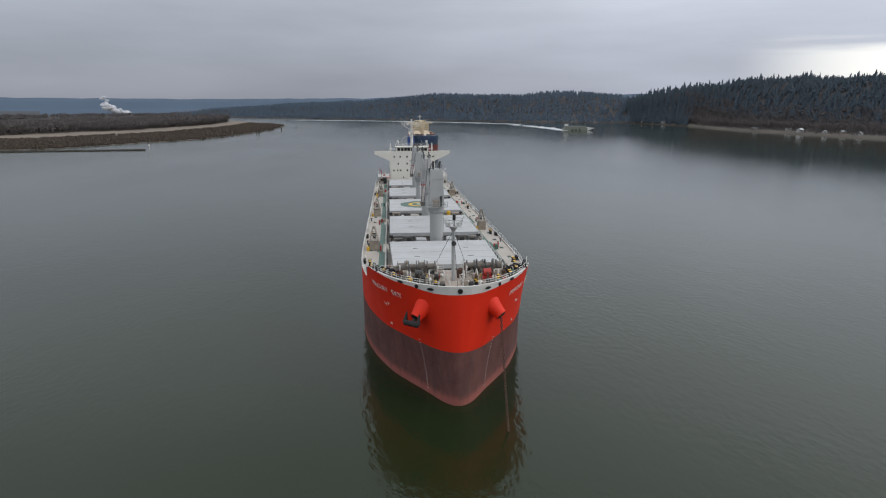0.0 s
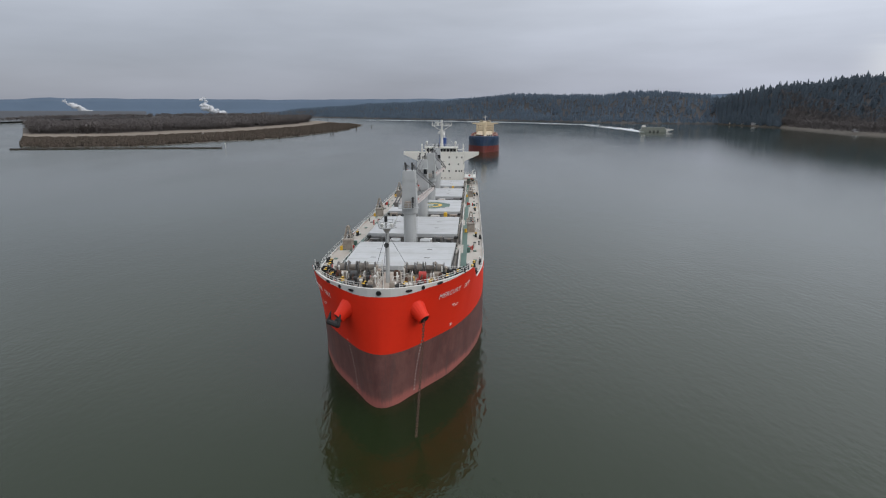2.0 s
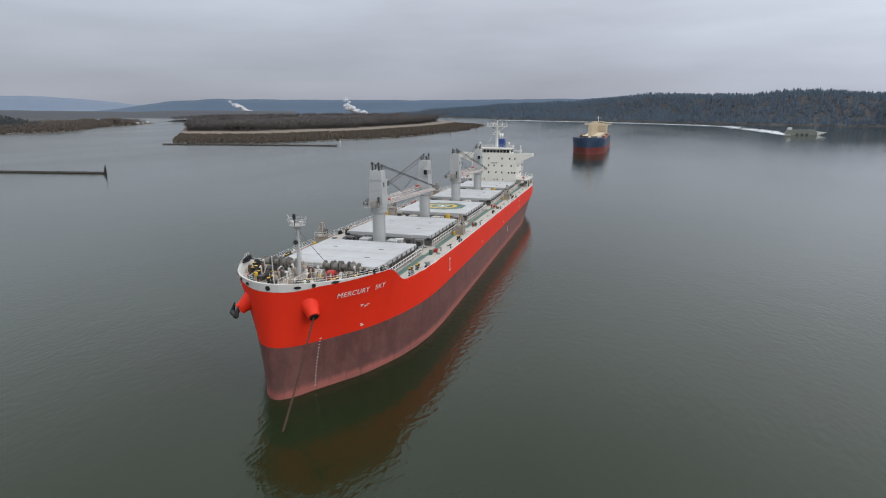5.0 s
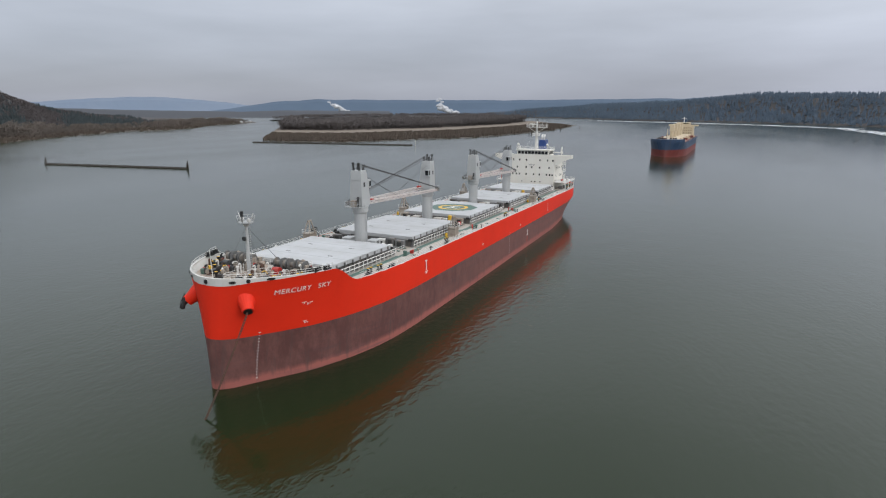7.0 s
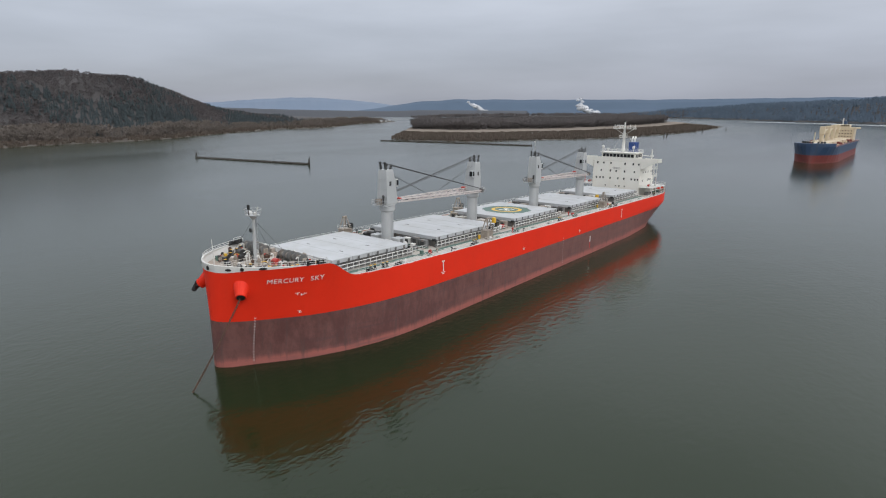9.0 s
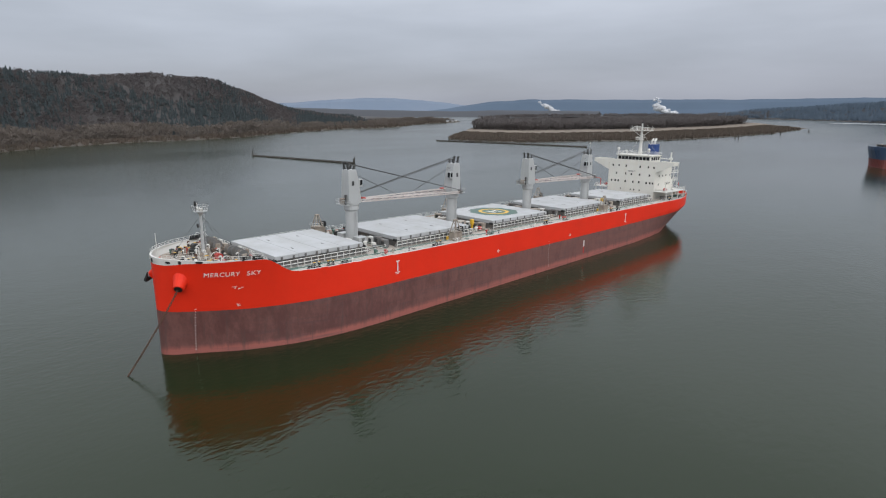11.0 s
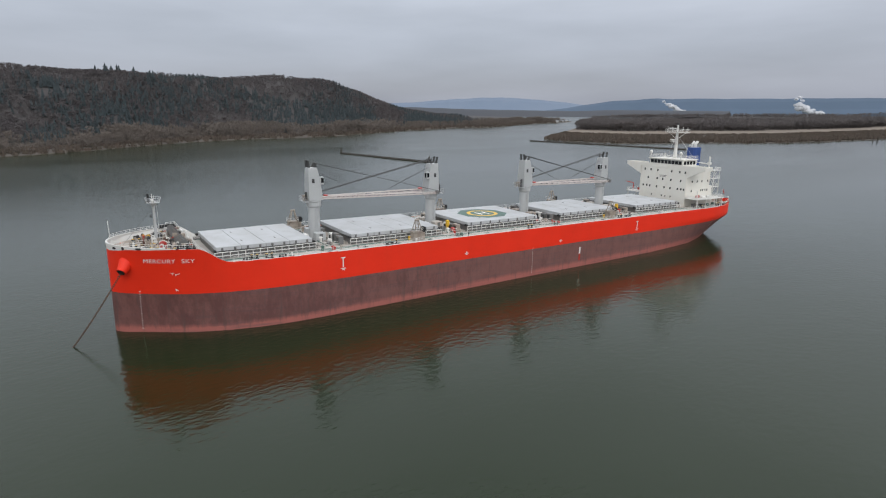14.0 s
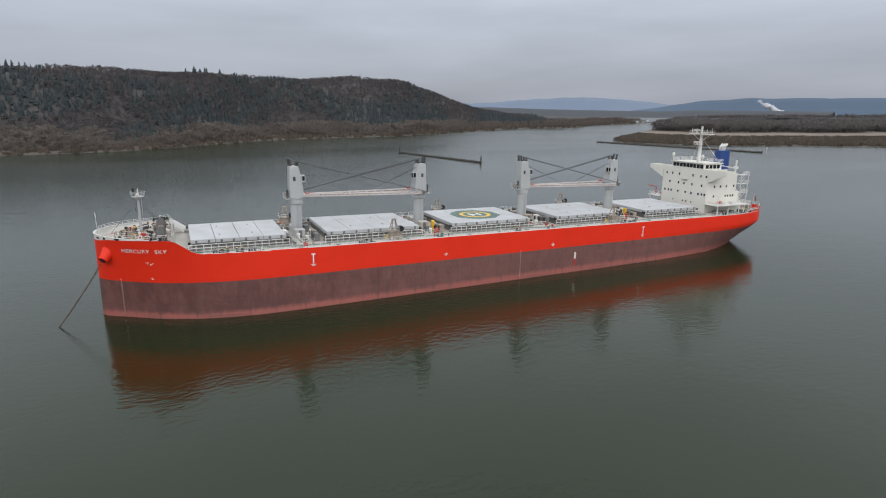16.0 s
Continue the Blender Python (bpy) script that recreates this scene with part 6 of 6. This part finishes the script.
def north_height(u, d):
    h = interp(u, [(0, 70), (0.10, 76), (0.2, 78), (0.3, 60), (0.38, 50), (0.5, 42), (0.58, 25), (0.66, 6), (1, 3)])
    return 0.3 + 3.0 * smoothstep(d, 0, 30) + h * smoothstep(d, 40, 380)


north = Land(NORTH, (0.05, 1.0), 800, north_height, gap=40)
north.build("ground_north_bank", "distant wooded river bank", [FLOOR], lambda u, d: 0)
pl = scatter(north, 41, 8500, 0.0, 0.62, 6, 560)
woods("north_bank_firs", "distant firs on the far bank, tinted pale blue for haze", NORTHFIR, fir, [(x, y, z, rng.uniform(9, 19), rng.uniform(1.3, 2.0)) for x, y, z, u, d in pl], 10)
pl = scatter(north, 42, 4200, 0.0, 1.0, 4, 420, lambda x, y, u, d, r: u > 0.55 and d < 260)
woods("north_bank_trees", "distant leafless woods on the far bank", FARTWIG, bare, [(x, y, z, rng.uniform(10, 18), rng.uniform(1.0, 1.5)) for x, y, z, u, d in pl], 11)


def backdrop(name, label, mat, radius, heads, seed, centre=(0, 0)):
    """A far ridge: an arc with a sloping face; heads are (azimuth west of north, height)."""
    n = 150
    a0, a1 = heads[0][0], heads[-1][0]
    verts, faces = [], []
    for i in range(n + 1):
        a = a0 + (a1 - a0) * i / n
        h = interp(a, heads)
        h += (noise.noise(Vector((a * 0.5, seed, 0))) * 0.06 + noise.noise(Vector((a * 2.3, seed, 3))) * 0.025) * h
        for r, z in ((radius - 320, -2), (radius - 200, h * 0.35), (radius - 80, h * 0.8), (radius, h), (radius + 150, -2)):
            verts.append((centre[0] - r * math.sin(radians(a)), centre[1] + r * math.cos(radians(a)), z))
    for i in range(n):
        for j in range(4):
            p = i * 5 + j
            faces.append((p, p + 1, p + 6, p + 5))
    return tagged(new(name, mesh_from_arrays(name, verts, faces, [mat])), label, "ridge", kind="structure")


backdrop("backdrop_ridge", "flat-topped wooded ridge in the distance, coloured blue for haze", RIDGE, 4200, [(-46, 150), (-25, 130), (-8, 104), (0, 104), (8, 100), (18, 94), (28, 95), (35, 98), (38, 95), (40.5, 84), (43, 60), (45, 36), (48, 10)], 1)
backdrop("backdrop_mountains", "mountains beyond the valley, coloured pale blue for haze", PALE, 4650, [(40, 40), (43.5, 60), (46, 86), (49.5, 112), (53, 116), (57, 100), (60, 78), (64, 66), (80, 60), (110, 60)], 2)

# The lowland's blue-grey cast is haze put into its base colour.
LOW = material("haze_tinted_lowland_woods", (0.048, 0.052, 0.062), 1.0, second=(0.038, 0.042, 0.050), scale=0.03, fine=8, bump=0.0)
backdrop("backdrop_lowlands", "wooded lowland beyond the side channel, haze in its colour", LOW, 3000, [(30, 26), (40, 30), (44, 24), (48, 28), (54, 34), (60, 44), (75, 50), (110, 60)], 3)


# ---- log booms ----
def log_boom(a, b, label, tall):
    ob = empty("log_boom", label, "boom", group="log booms in the river")
    a, b = Vector(a), Vector(b)
    d = b - a
    ob.matrix_world = Matrix.Translation((a.x, a.y, 0))
    k = round(d.length / 14)
    rg = random.Random(3)
    for i in range(k):
        p, q = d * (i / k), d * ((i + 1) / k)
        n = Vector((-d.y, d.x)).normalized()
        for s in (-0.5, 0.5):
            bm = bmesh.new()
            rod(bm, (p.x + n.x * s, p.y + n.y * s, 0.25), (q.x + n.x * s - d.x / d.length * 0.5, q.y + n.y * s - d.y / d.length * 0.5, 0.3), 0.5, 8, 0.42)
            part("log", bm, DARKWOOD, ob)
    bm = bmesh.new()
    rail(bm, [(0, 0, 0.6), (d.x, d.y, 0.6)], 0.7, 2, 7.0, 0.14)
    part("walkway_rail", bm, DARKWOOD, ob)
    for p in (Vector((0, 0)), d):
        for ox, oy, h in ((0.5, 0, tall), (-0.4, 0.5, tall - 1.2), (-0.3, -0.6, tall - 1.6)):
            bm = bmesh.new()
            rod(bm, (p.x + ox * 1.6, p.y + oy * 1.6, -1.5), (p.x + ox * 0.5, p.y + oy * 0.5, h), 0.38, 8, 0.3)
            part("pile", bm, DARKWOOD, ob)
    return ob


DARKWOOD = material("wet_dark_timber", (0.035, 0.028, 0.022), 0.8, second=(0.06, 0.05, 0.04), scale=1.0)
log_boom((-419.7, 224.9), (-288.8, 249.2), "dark floating log boom with piles at its ends", 6.0)
log_boom((-486.7, 528.5), (-268.7, 562.6), "long dark log boom off the island shore", 2.0)
ob = empty("channel_marker", "white channel marker post at the boom's end", "marker")
ob.matrix_world = pose(-264, 563.5, 0)
bm = bmesh.new()
rod(bm, (0, 0, -1), (0, 0, 6), 0.2, 8)
part("post", bm, WHITE, ob)
bm = bmesh.new()
box(bm, -0.8, -0.1, 4.6, 0.8, 0.1, 6.2)
part("board", bm, WHITE, ob)
rg = random.Random(8)
for x, y in ((-228, 905), (-226, 912), (-222, 1090), (-216, 1230)):
    ob = empty("pile_cluster", "dark timber pile cluster standing in the water", "piles", group="pile clusters off the island")
    ob.matrix_world = pose(x, y, 0)
    for i in range(4):
        bm = bmesh.new()
        rod(bm, (rg.uniform(-1.2, 1.2), rg.uniform(-1.2, 1.2), -1), (rg.uniform(-.5, .5), rg.uniform(-.5, .5), rg.uniform(4, 6)), 0.4, 7)
        part("pile", bm, DARKWOOD, ob)


# ---- steam ----
def steam(az, base, lean, seed, r=3600, size=1.05):
    rg = random.Random(seed)
    bm = bmesh.new()
    cx, cy = 10 - r * math.sin(radians(az)), -78 + r * math.cos(radians(az))
    rx, ry = math.cos(radians(az)), math.sin(radians(az))
    for i in range(60):
        t = rg.random()
        s = size * (5 + 10 * math.sin(math.pi * min(1, t + 0.2))) * rg.uniform(0.6, 1.1)
        o = lean(t) + rg.uniform(-14, 14) * size
        m = Matrix.Translation((cx + rx * o, cy + ry * o + rg.uniform(-15, 15), base + 88 * size * t + rg.uniform(-5, 5))) @ Matrix.Diagonal((1.2, 1, 0.85, 1))
        q = bmesh.ops.create_icosphere(bm, subdivisions=2, radius=s, matrix=m)
        for v in q["verts"]:
            v.co += v.co.normalized() * 0 + Vector((nz2(v.co.x, v.co.z, 0.09, 1), 0, nz2(v.co.x, v.co.z, 0.09, 6))) * s * 0.3
    soft = STEAM.node_tree.nodes["Principled BSDF"]
    soft.inputs["Alpha"].default_value = 0.38
    tagged(part("steam_plume", bm, STEAM, smooth=True), "white steam plume rising from a distant mill", "steam", kind="stuff")


steam(24.3, 6, lambda t: 62 - 78 * smoothstep(t, 0.0, 0.45) - 25 * t, 4)
steam(34.6, 12, lambda t: 60 - 110 * t, 6, size=0.78)


# ---- houses on the east shore ----
ROOFS = [material("grey_shingle_roof", (0.16, 0.16, 0.17), 0.8), material("pale_metal_roof", (0.5, 0.52, 0.54), 0.4)]
SIDING = [material("white_siding", (0.50, 0.50, 0.49), 0.7), material("tan_siding", (0.42, 0.36, 0.28), 0.7)]


def cottage(x, y, turn, w, l, h, wall, roof):
    ob = empty("house", "small pale shoreside house with a gabled roof", "house", group="houses on the east shore")
    ob.matrix_world = pose(x, y, 2.6, 0, 0, turn)
    bm = bmesh.new()
    box(bm, -w / 2, -l / 2, 0, w / 2, l / 2, h)
    part("wall", bm, wall, ob)
    bm = bmesh.new()
    v = [bm.verts.new(p) for p in ((-w / 2 - .5, -l / 2 - .5, h), (w / 2 + .5, -l / 2 - .5, h), (0, -l / 2 - .5, h + w * 0.4), (-w / 2 - .5, l / 2 + .5, h), (w / 2 + .5, l / 2 + .5, h), (0, l / 2 + .5, h + w * 0.4))]
    for q in ((0, 1, 2), (3, 5, 4), (0, 2, 5, 3), (1, 4, 5, 2), (0, 3, 4, 1)):
        bm.faces.new([v[i] for i in q])
    part("roof", bm, roof, ob)
    for i in range(3):
        bm = bmesh.new()
        yy = -l / 2 + l * (i + 0.7) / 3.4
        box(bm, -w / 2 - 0.04, yy - 0.6, 1.0, -w / 2 + 0.05, yy + 0.6, 2.2)
        part("window", bm, GLASS, ob)


rg = random.Random(12)
for u, d in ((0.12, 30), (0.17, 45), (0.22, 28), (0.27, 50), (0.31, 34), (0.36, 30), (0.43, 42), (0.5, 30), (0.86, 16), (0.9, 20), (0.94, 14), (0.08, 38), (0.14, 22), (0.19, 30), (0.25, 24), (0.34, 48), (0.4, 26)):
    x, y, z = east.at(u, d)
    cottage(x, y, rg.uniform(-60, 60), rg.uniform(5, 8), rg.uniform(8, 13), rg.uniform(2.6, 4.2), SIDING[rg.random() < 0.35], ROOFS[rg.random() < 0.4])


def far_shed(u, d, turn, w, l, h):
    ob = empty("shed", "white low shed on the far channel bank", "shed", group="sheds on the channel bank")
    x, y, z = west.at(u, d)
    ob.matrix_world = pose(x, y, z - 0.2, 0, 0, turn)
    bm = bmesh.new()
    box(bm, -w / 2, -l / 2, 0, w / 2, l / 2, h)
    part("wall", bm, SIDING[0], ob)
    bm = bmesh.new()
    prism(bm, [(-w / 2 - 0.5, -l / 2 - 0.5), (w / 2 + 0.5, -l / 2 - 0.5), (w / 2 + 0.5, l / 2 + 0.5), (-w / 2 - 0.5, l / 2 + 0.5)], h, h + 0.5)
    part("roof", bm, ROOFS[1], ob)


for u, d, turn, w, l, h in ((0.955, 16, 50, 7, 14, 3.2), (0.975, 14, 46, 6, 10, 2.8), (0.99, 18, 55, 6, 12, 3.2)):
    far_shed(u, d, turn, w, l, h)


# ---- the towboat with its wake ----
BARGE = material("dull_green_grey_barge_steel", (0.17, 0.19, 0.17), 0.6, second=(0.24, 0.24, 0.2), scale=1)
tow = empty("river_barge", "green-grey deck barge with a pale raked bow", "barge")
tow.matrix_world = pose(322, 1048, 0, 0, 0, -4)
bm = bmesh.new()
prism(bm, [(0, -6), (46, -6), (46, 6), (0, 6)], -0.5, 4.6)
part("barge_hull", bm, BARGE, tow)
bm = bmesh.new()
box(bm, 2, -5, 4.6, 44, 5, 8.2, 0.2)
part("cargo_box", bm, BARGE, tow)
bm = bmesh.new()
v = [bm.verts.new(p) for p in ((46, -6, -0.3), (46, 6, -0.3), (60, 4, 4.4), (60, -4, 4.4), (46, -6, 6.0), (46, 6, 6.0))]
for q in ((0, 3, 2, 1), (4, 5, 2, 3), (0, 4, 3), (1, 2, 5), (0, 1, 5, 4)):
    bm.faces.new([v[i] for i in q])
part("bow", bm, WHITE, tow, "pale raked bow")
bm = bmesh.new()
box(bm, 3, -3, 8.2, 9, 3, 12.0, 0.15)
part("pilothouse", bm, WHITE, tow)
bm = bmesh.new()
rod(bm, (6, 0, 12), (6, 0, 16), 0.15, 6)
part("mast", bm, DARK, tow)
for i in range(3):
    bm = bmesh.new()
    box(bm, 15 + i * 7, -6.12, 0.5, 19 + i * 7, -5.98, 2.2)
    part("fender", bm, BLACK, tow)


def build_wake():
    """A long ribbon of ruffled, foamy water that trails the barge, made of overlapping streaks; its pale colour
    includes the sky's reflection.
    """
    rg = random.Random(31)
    line = [Vector(p) for p in ((322, 1050), (324, 1200), (300, 1480), (167, 1660), (0, 1800), (-190, 1930), (-330, 2010))]
    bm = bmesh.new()
    for i in range(620):
        f = rg.random() * (len(line) - 1)
        k = int(f)
        p, d = line[k].lerp(line[k + 1], f - k), (line[k + 1] - line[k]).normalized()
        n = Vector((-d.y, d.x))
        o = rg.gauss(0, 1) * (5 + 3.0 * f)
        l, w = rg.uniform(25, 70), rg.uniform(2.0, 5.0)
        pts = [(-l / 2, 0), (-l / 5, w / 2), (l / 4, w / 2.4), (l / 2, 0), (l / 5, -w / 2), (-l / 4, -w / 2.3)]
        q = [p + d * a + n * (o + b) for a, b in pts]
        bm.faces.new([bm.verts.new((v.x, v.y, 0.05 + 0.0003 * i)) for v in q])
    tagged(part("wake", bm, FOAMSHEEN), "pale streaked wake trailing behind the barge, sky sheen in its colour", "wake", kind="stuff")


build_wake()

# ---- the second bulk carrier ----
NAVY = material("navy_hull_paint", (0.025, 0.055, 0.115), 0.45, second=(0.035, 0.06, 0.10), scale=0.5, streak=(0.4, 0.3, (0.06, 0.05, 0.05)))
BOOT = material("dull_red_boot_paint", (0.20, 0.040, 0.034), 0.6, second=(0.13, 0.035, 0.03), scale=0.5, streak=(0.5, 0.4, (0.10, 0.05, 0.045)))
BUFF = material("buff_ship_paint", (0.58, 0.49, 0.34), 0.5, second=(0.5, 0.4, 0.27), scale=1)
MAROON = material("maroon_deck_paint", (0.17, 0.04, 0.03), 0.7, vary=0.3)
ship2 = empty("bulk_carrier", "navy and red bulk carrier at anchor with buff house", "ship")
S2 = pose(22.5, 515, 0, -0.3, 0, -1.4)
ship2.matrix_world = S2


def hull2(y, z):
    d = interp(y, [(-1, 0), (0, 4), (3, 8.5), (8, 12), (16, 15.4), (24, 16.1), (175, 16.1), (185, 14), (190, 11)])
    w = interp(y, [(-1, 0), (0, 1.5), (5, 5), (12, 10), (22, 14.5), (32, 16.1), (150, 16.1), (168, 12), (180, 5), (190, 1)])
    return w + (d - w) * min(1, max(0, z / 14)) ** 1.1


def band2(name, z0, z1, mat, label):
    ys = [-1, -0.5, 0, 1.5, 3, 5, 8, 12, 15.9, 16.2, 20, 24, 32, 60, 100, 150, 160, 168, 175, 180, 185, 190]
    bm = bmesh.new()
    g = {}
    for s in (1, -1):
        for i, y in enumerate(ys):
            top = z1 + (2.6 if z1 > 10 and y < 16 else 0)
            for j in range(5):
                z = z0 + (top - z0) * j / 4
                g[s, i, j] = bm.verts.new((s * hull2(y, z), y, z))
        for i in range(len(ys) - 1):
            for j in range(4):
                q = [g[s, i, j], g[s, i + 1, j], g[s, i + 1, j + 1], g[s, i, j + 1]]
                bm.faces.new(q if s > 0 else q[::-1])
    k = len(ys) - 1
    for j in range(4):
        bm.faces.new((g[1, k, j], g[-1, k, j], g[-1, k, j + 1], g[1, k, j + 1]))
    for i in range(k):
        bm.faces.new((g[1, i, 4], g[1, i + 1, 4], g[-1, i + 1, 4], g[-1, i, 4]))
    bmesh.ops.remove_doubles(bm, verts=bm.verts, dist=0.002)
    part(name, bm, mat, ship2, label)


band2("topside", 6.6, 13.4, [NAVY], "navy blue topside plating")
band2("boot_topping", -1.0, 6.6, [BOOT], "dull red lower hull")
bm = bmesh.new()
prism(bm, [(15.5, 22), (15.8, 175), (-15.8, 175), (-15.5, 22)], 13.2, 13.46)
part("deck", bm, MAROON, ship2)
for y in (20, 50, 80, 110, 138):
    bm = bmesh.new()
    box(bm, -9, y, 13.4, 9, y + 20, 15.8, 0.1)
    part("hatch_cover", bm, BUFF, ship2)
for y in (45, 75, 105, 133):
    bm = bmesh.new()
    rod(bm, (0, y, 13.4), (0, y, 22), 1.7, 14)
    box(bm, -2, y - 2, 22, 2, y + 2, 29, 0.3)
    cr = part("deck_crane", bm, BUFF, ship2)
    bm = bmesh.new()
    rod(bm, (0, y + 2, 23), (0, y + 25, 26), 0.9, 6, 0.4)
    part("jib", bm, BUFF, cr)
bm = bmesh.new()
box(bm, -11, 162, 13.4, 11, 180, 25, 0.2)
h2 = part("accommodation", bm, BUFF, ship2)
bm = bmesh.new()
box(bm, -16, 162, 24.6, 16, 166, 26.2, 0.2)
box(bm, -7, 163, 26.2, 7, 172, 28.6, 0.2)
part("wheelhouse", bm, BUFF, h2)
for z in (16.5, 19.3, 22.1):
    for i in range(8):
        bm = bmesh.new()
        box(bm, -9.2 + i * 2.5, 161.9, z, -8.2 + i * 2.5, 162.1, z + 1)
        part("window", bm, GLASS, h2)
for i in range(8):
    bm = bmesh.new()
    box(bm, -6.5 + i * 1.65, 162.9, 27, -5.3 + i * 1.65, 163.1, 28.2)
    part("window", bm, GLASS, h2)
bm = bmesh.new()
prism(bm, [(-2.2, 176), (2.2, 176), (2.2, 183), (-2.2, 183)], 25, 32)
part("funnel", bm, NAVY, ship2)
bm = bmesh.new()
rod(bm, (0, 168, 28.6), (0, 168, 35), 0.5, 8)
box(bm, -3, 167, 33, 3, 169, 33.3)
part("radar_mast", bm, WHITE, ship2)
bm = bmesh.new()
rod(bm, (0, 9, 15.8), (0, 9, 25), 0.4, 8)
part("foremast", bm, BUFF, ship2)
for i in range(6):
    bm = bmesh.new()
    s = 1 if i % 2 else -1
    box(bm, s * (3 + 2 * (i // 2)), 5 + i, 15.9, s * (4.4 + 2 * (i // 2)), 7 + i, 17.6, 0.1)
    part("winch", bm, DARK, ship2)
bm = bmesh.new()
rail(bm, [(-15.8, 24, 13.4), (-15.8, 150, 13.4)], 1.1, 2, 4.0, 0.06)
part("side_rail", bm, DARK, ship2)
bm = bmesh.new()
rail(bm, [(15.8, 24, 13.4), (15.8, 150, 13.4)], 1.1, 2, 4.0, 0.06)
part("side_rail", bm, DARK, ship2)
rg = random.Random(61)
for i in range(26):
    s = 1 if i % 2 else -1
    y = 18 + i * 5.3
    bm = bmesh.new()
    box(bm, s * rg.uniform(10.5, 12), y, 13.4, s * rg.uniform(12.5, 14), y + rg.uniform(1, 2.5), 13.4 + rg.uniform(0.8, 2.4), 0.1)
    part("deck_locker", bm, rg.choice([MAROON, DARK, BUFF, MAROON]), ship2)
for i in range(14):
    a = rg.uniform(-9, 9)
    bm = bmesh.new()
    y = 4 + abs(a) * 0.9 + rg.uniform(0, 4)
    rod(bm, (a, y, 15.9), (a, y, 15.9 + rg.uniform(0.8, 2.0)), rg.uniform(0.3, 0.7), 8)
    part("deck_fitting", bm, rg.choice([DARK, MAROON, BUFF]), ship2)
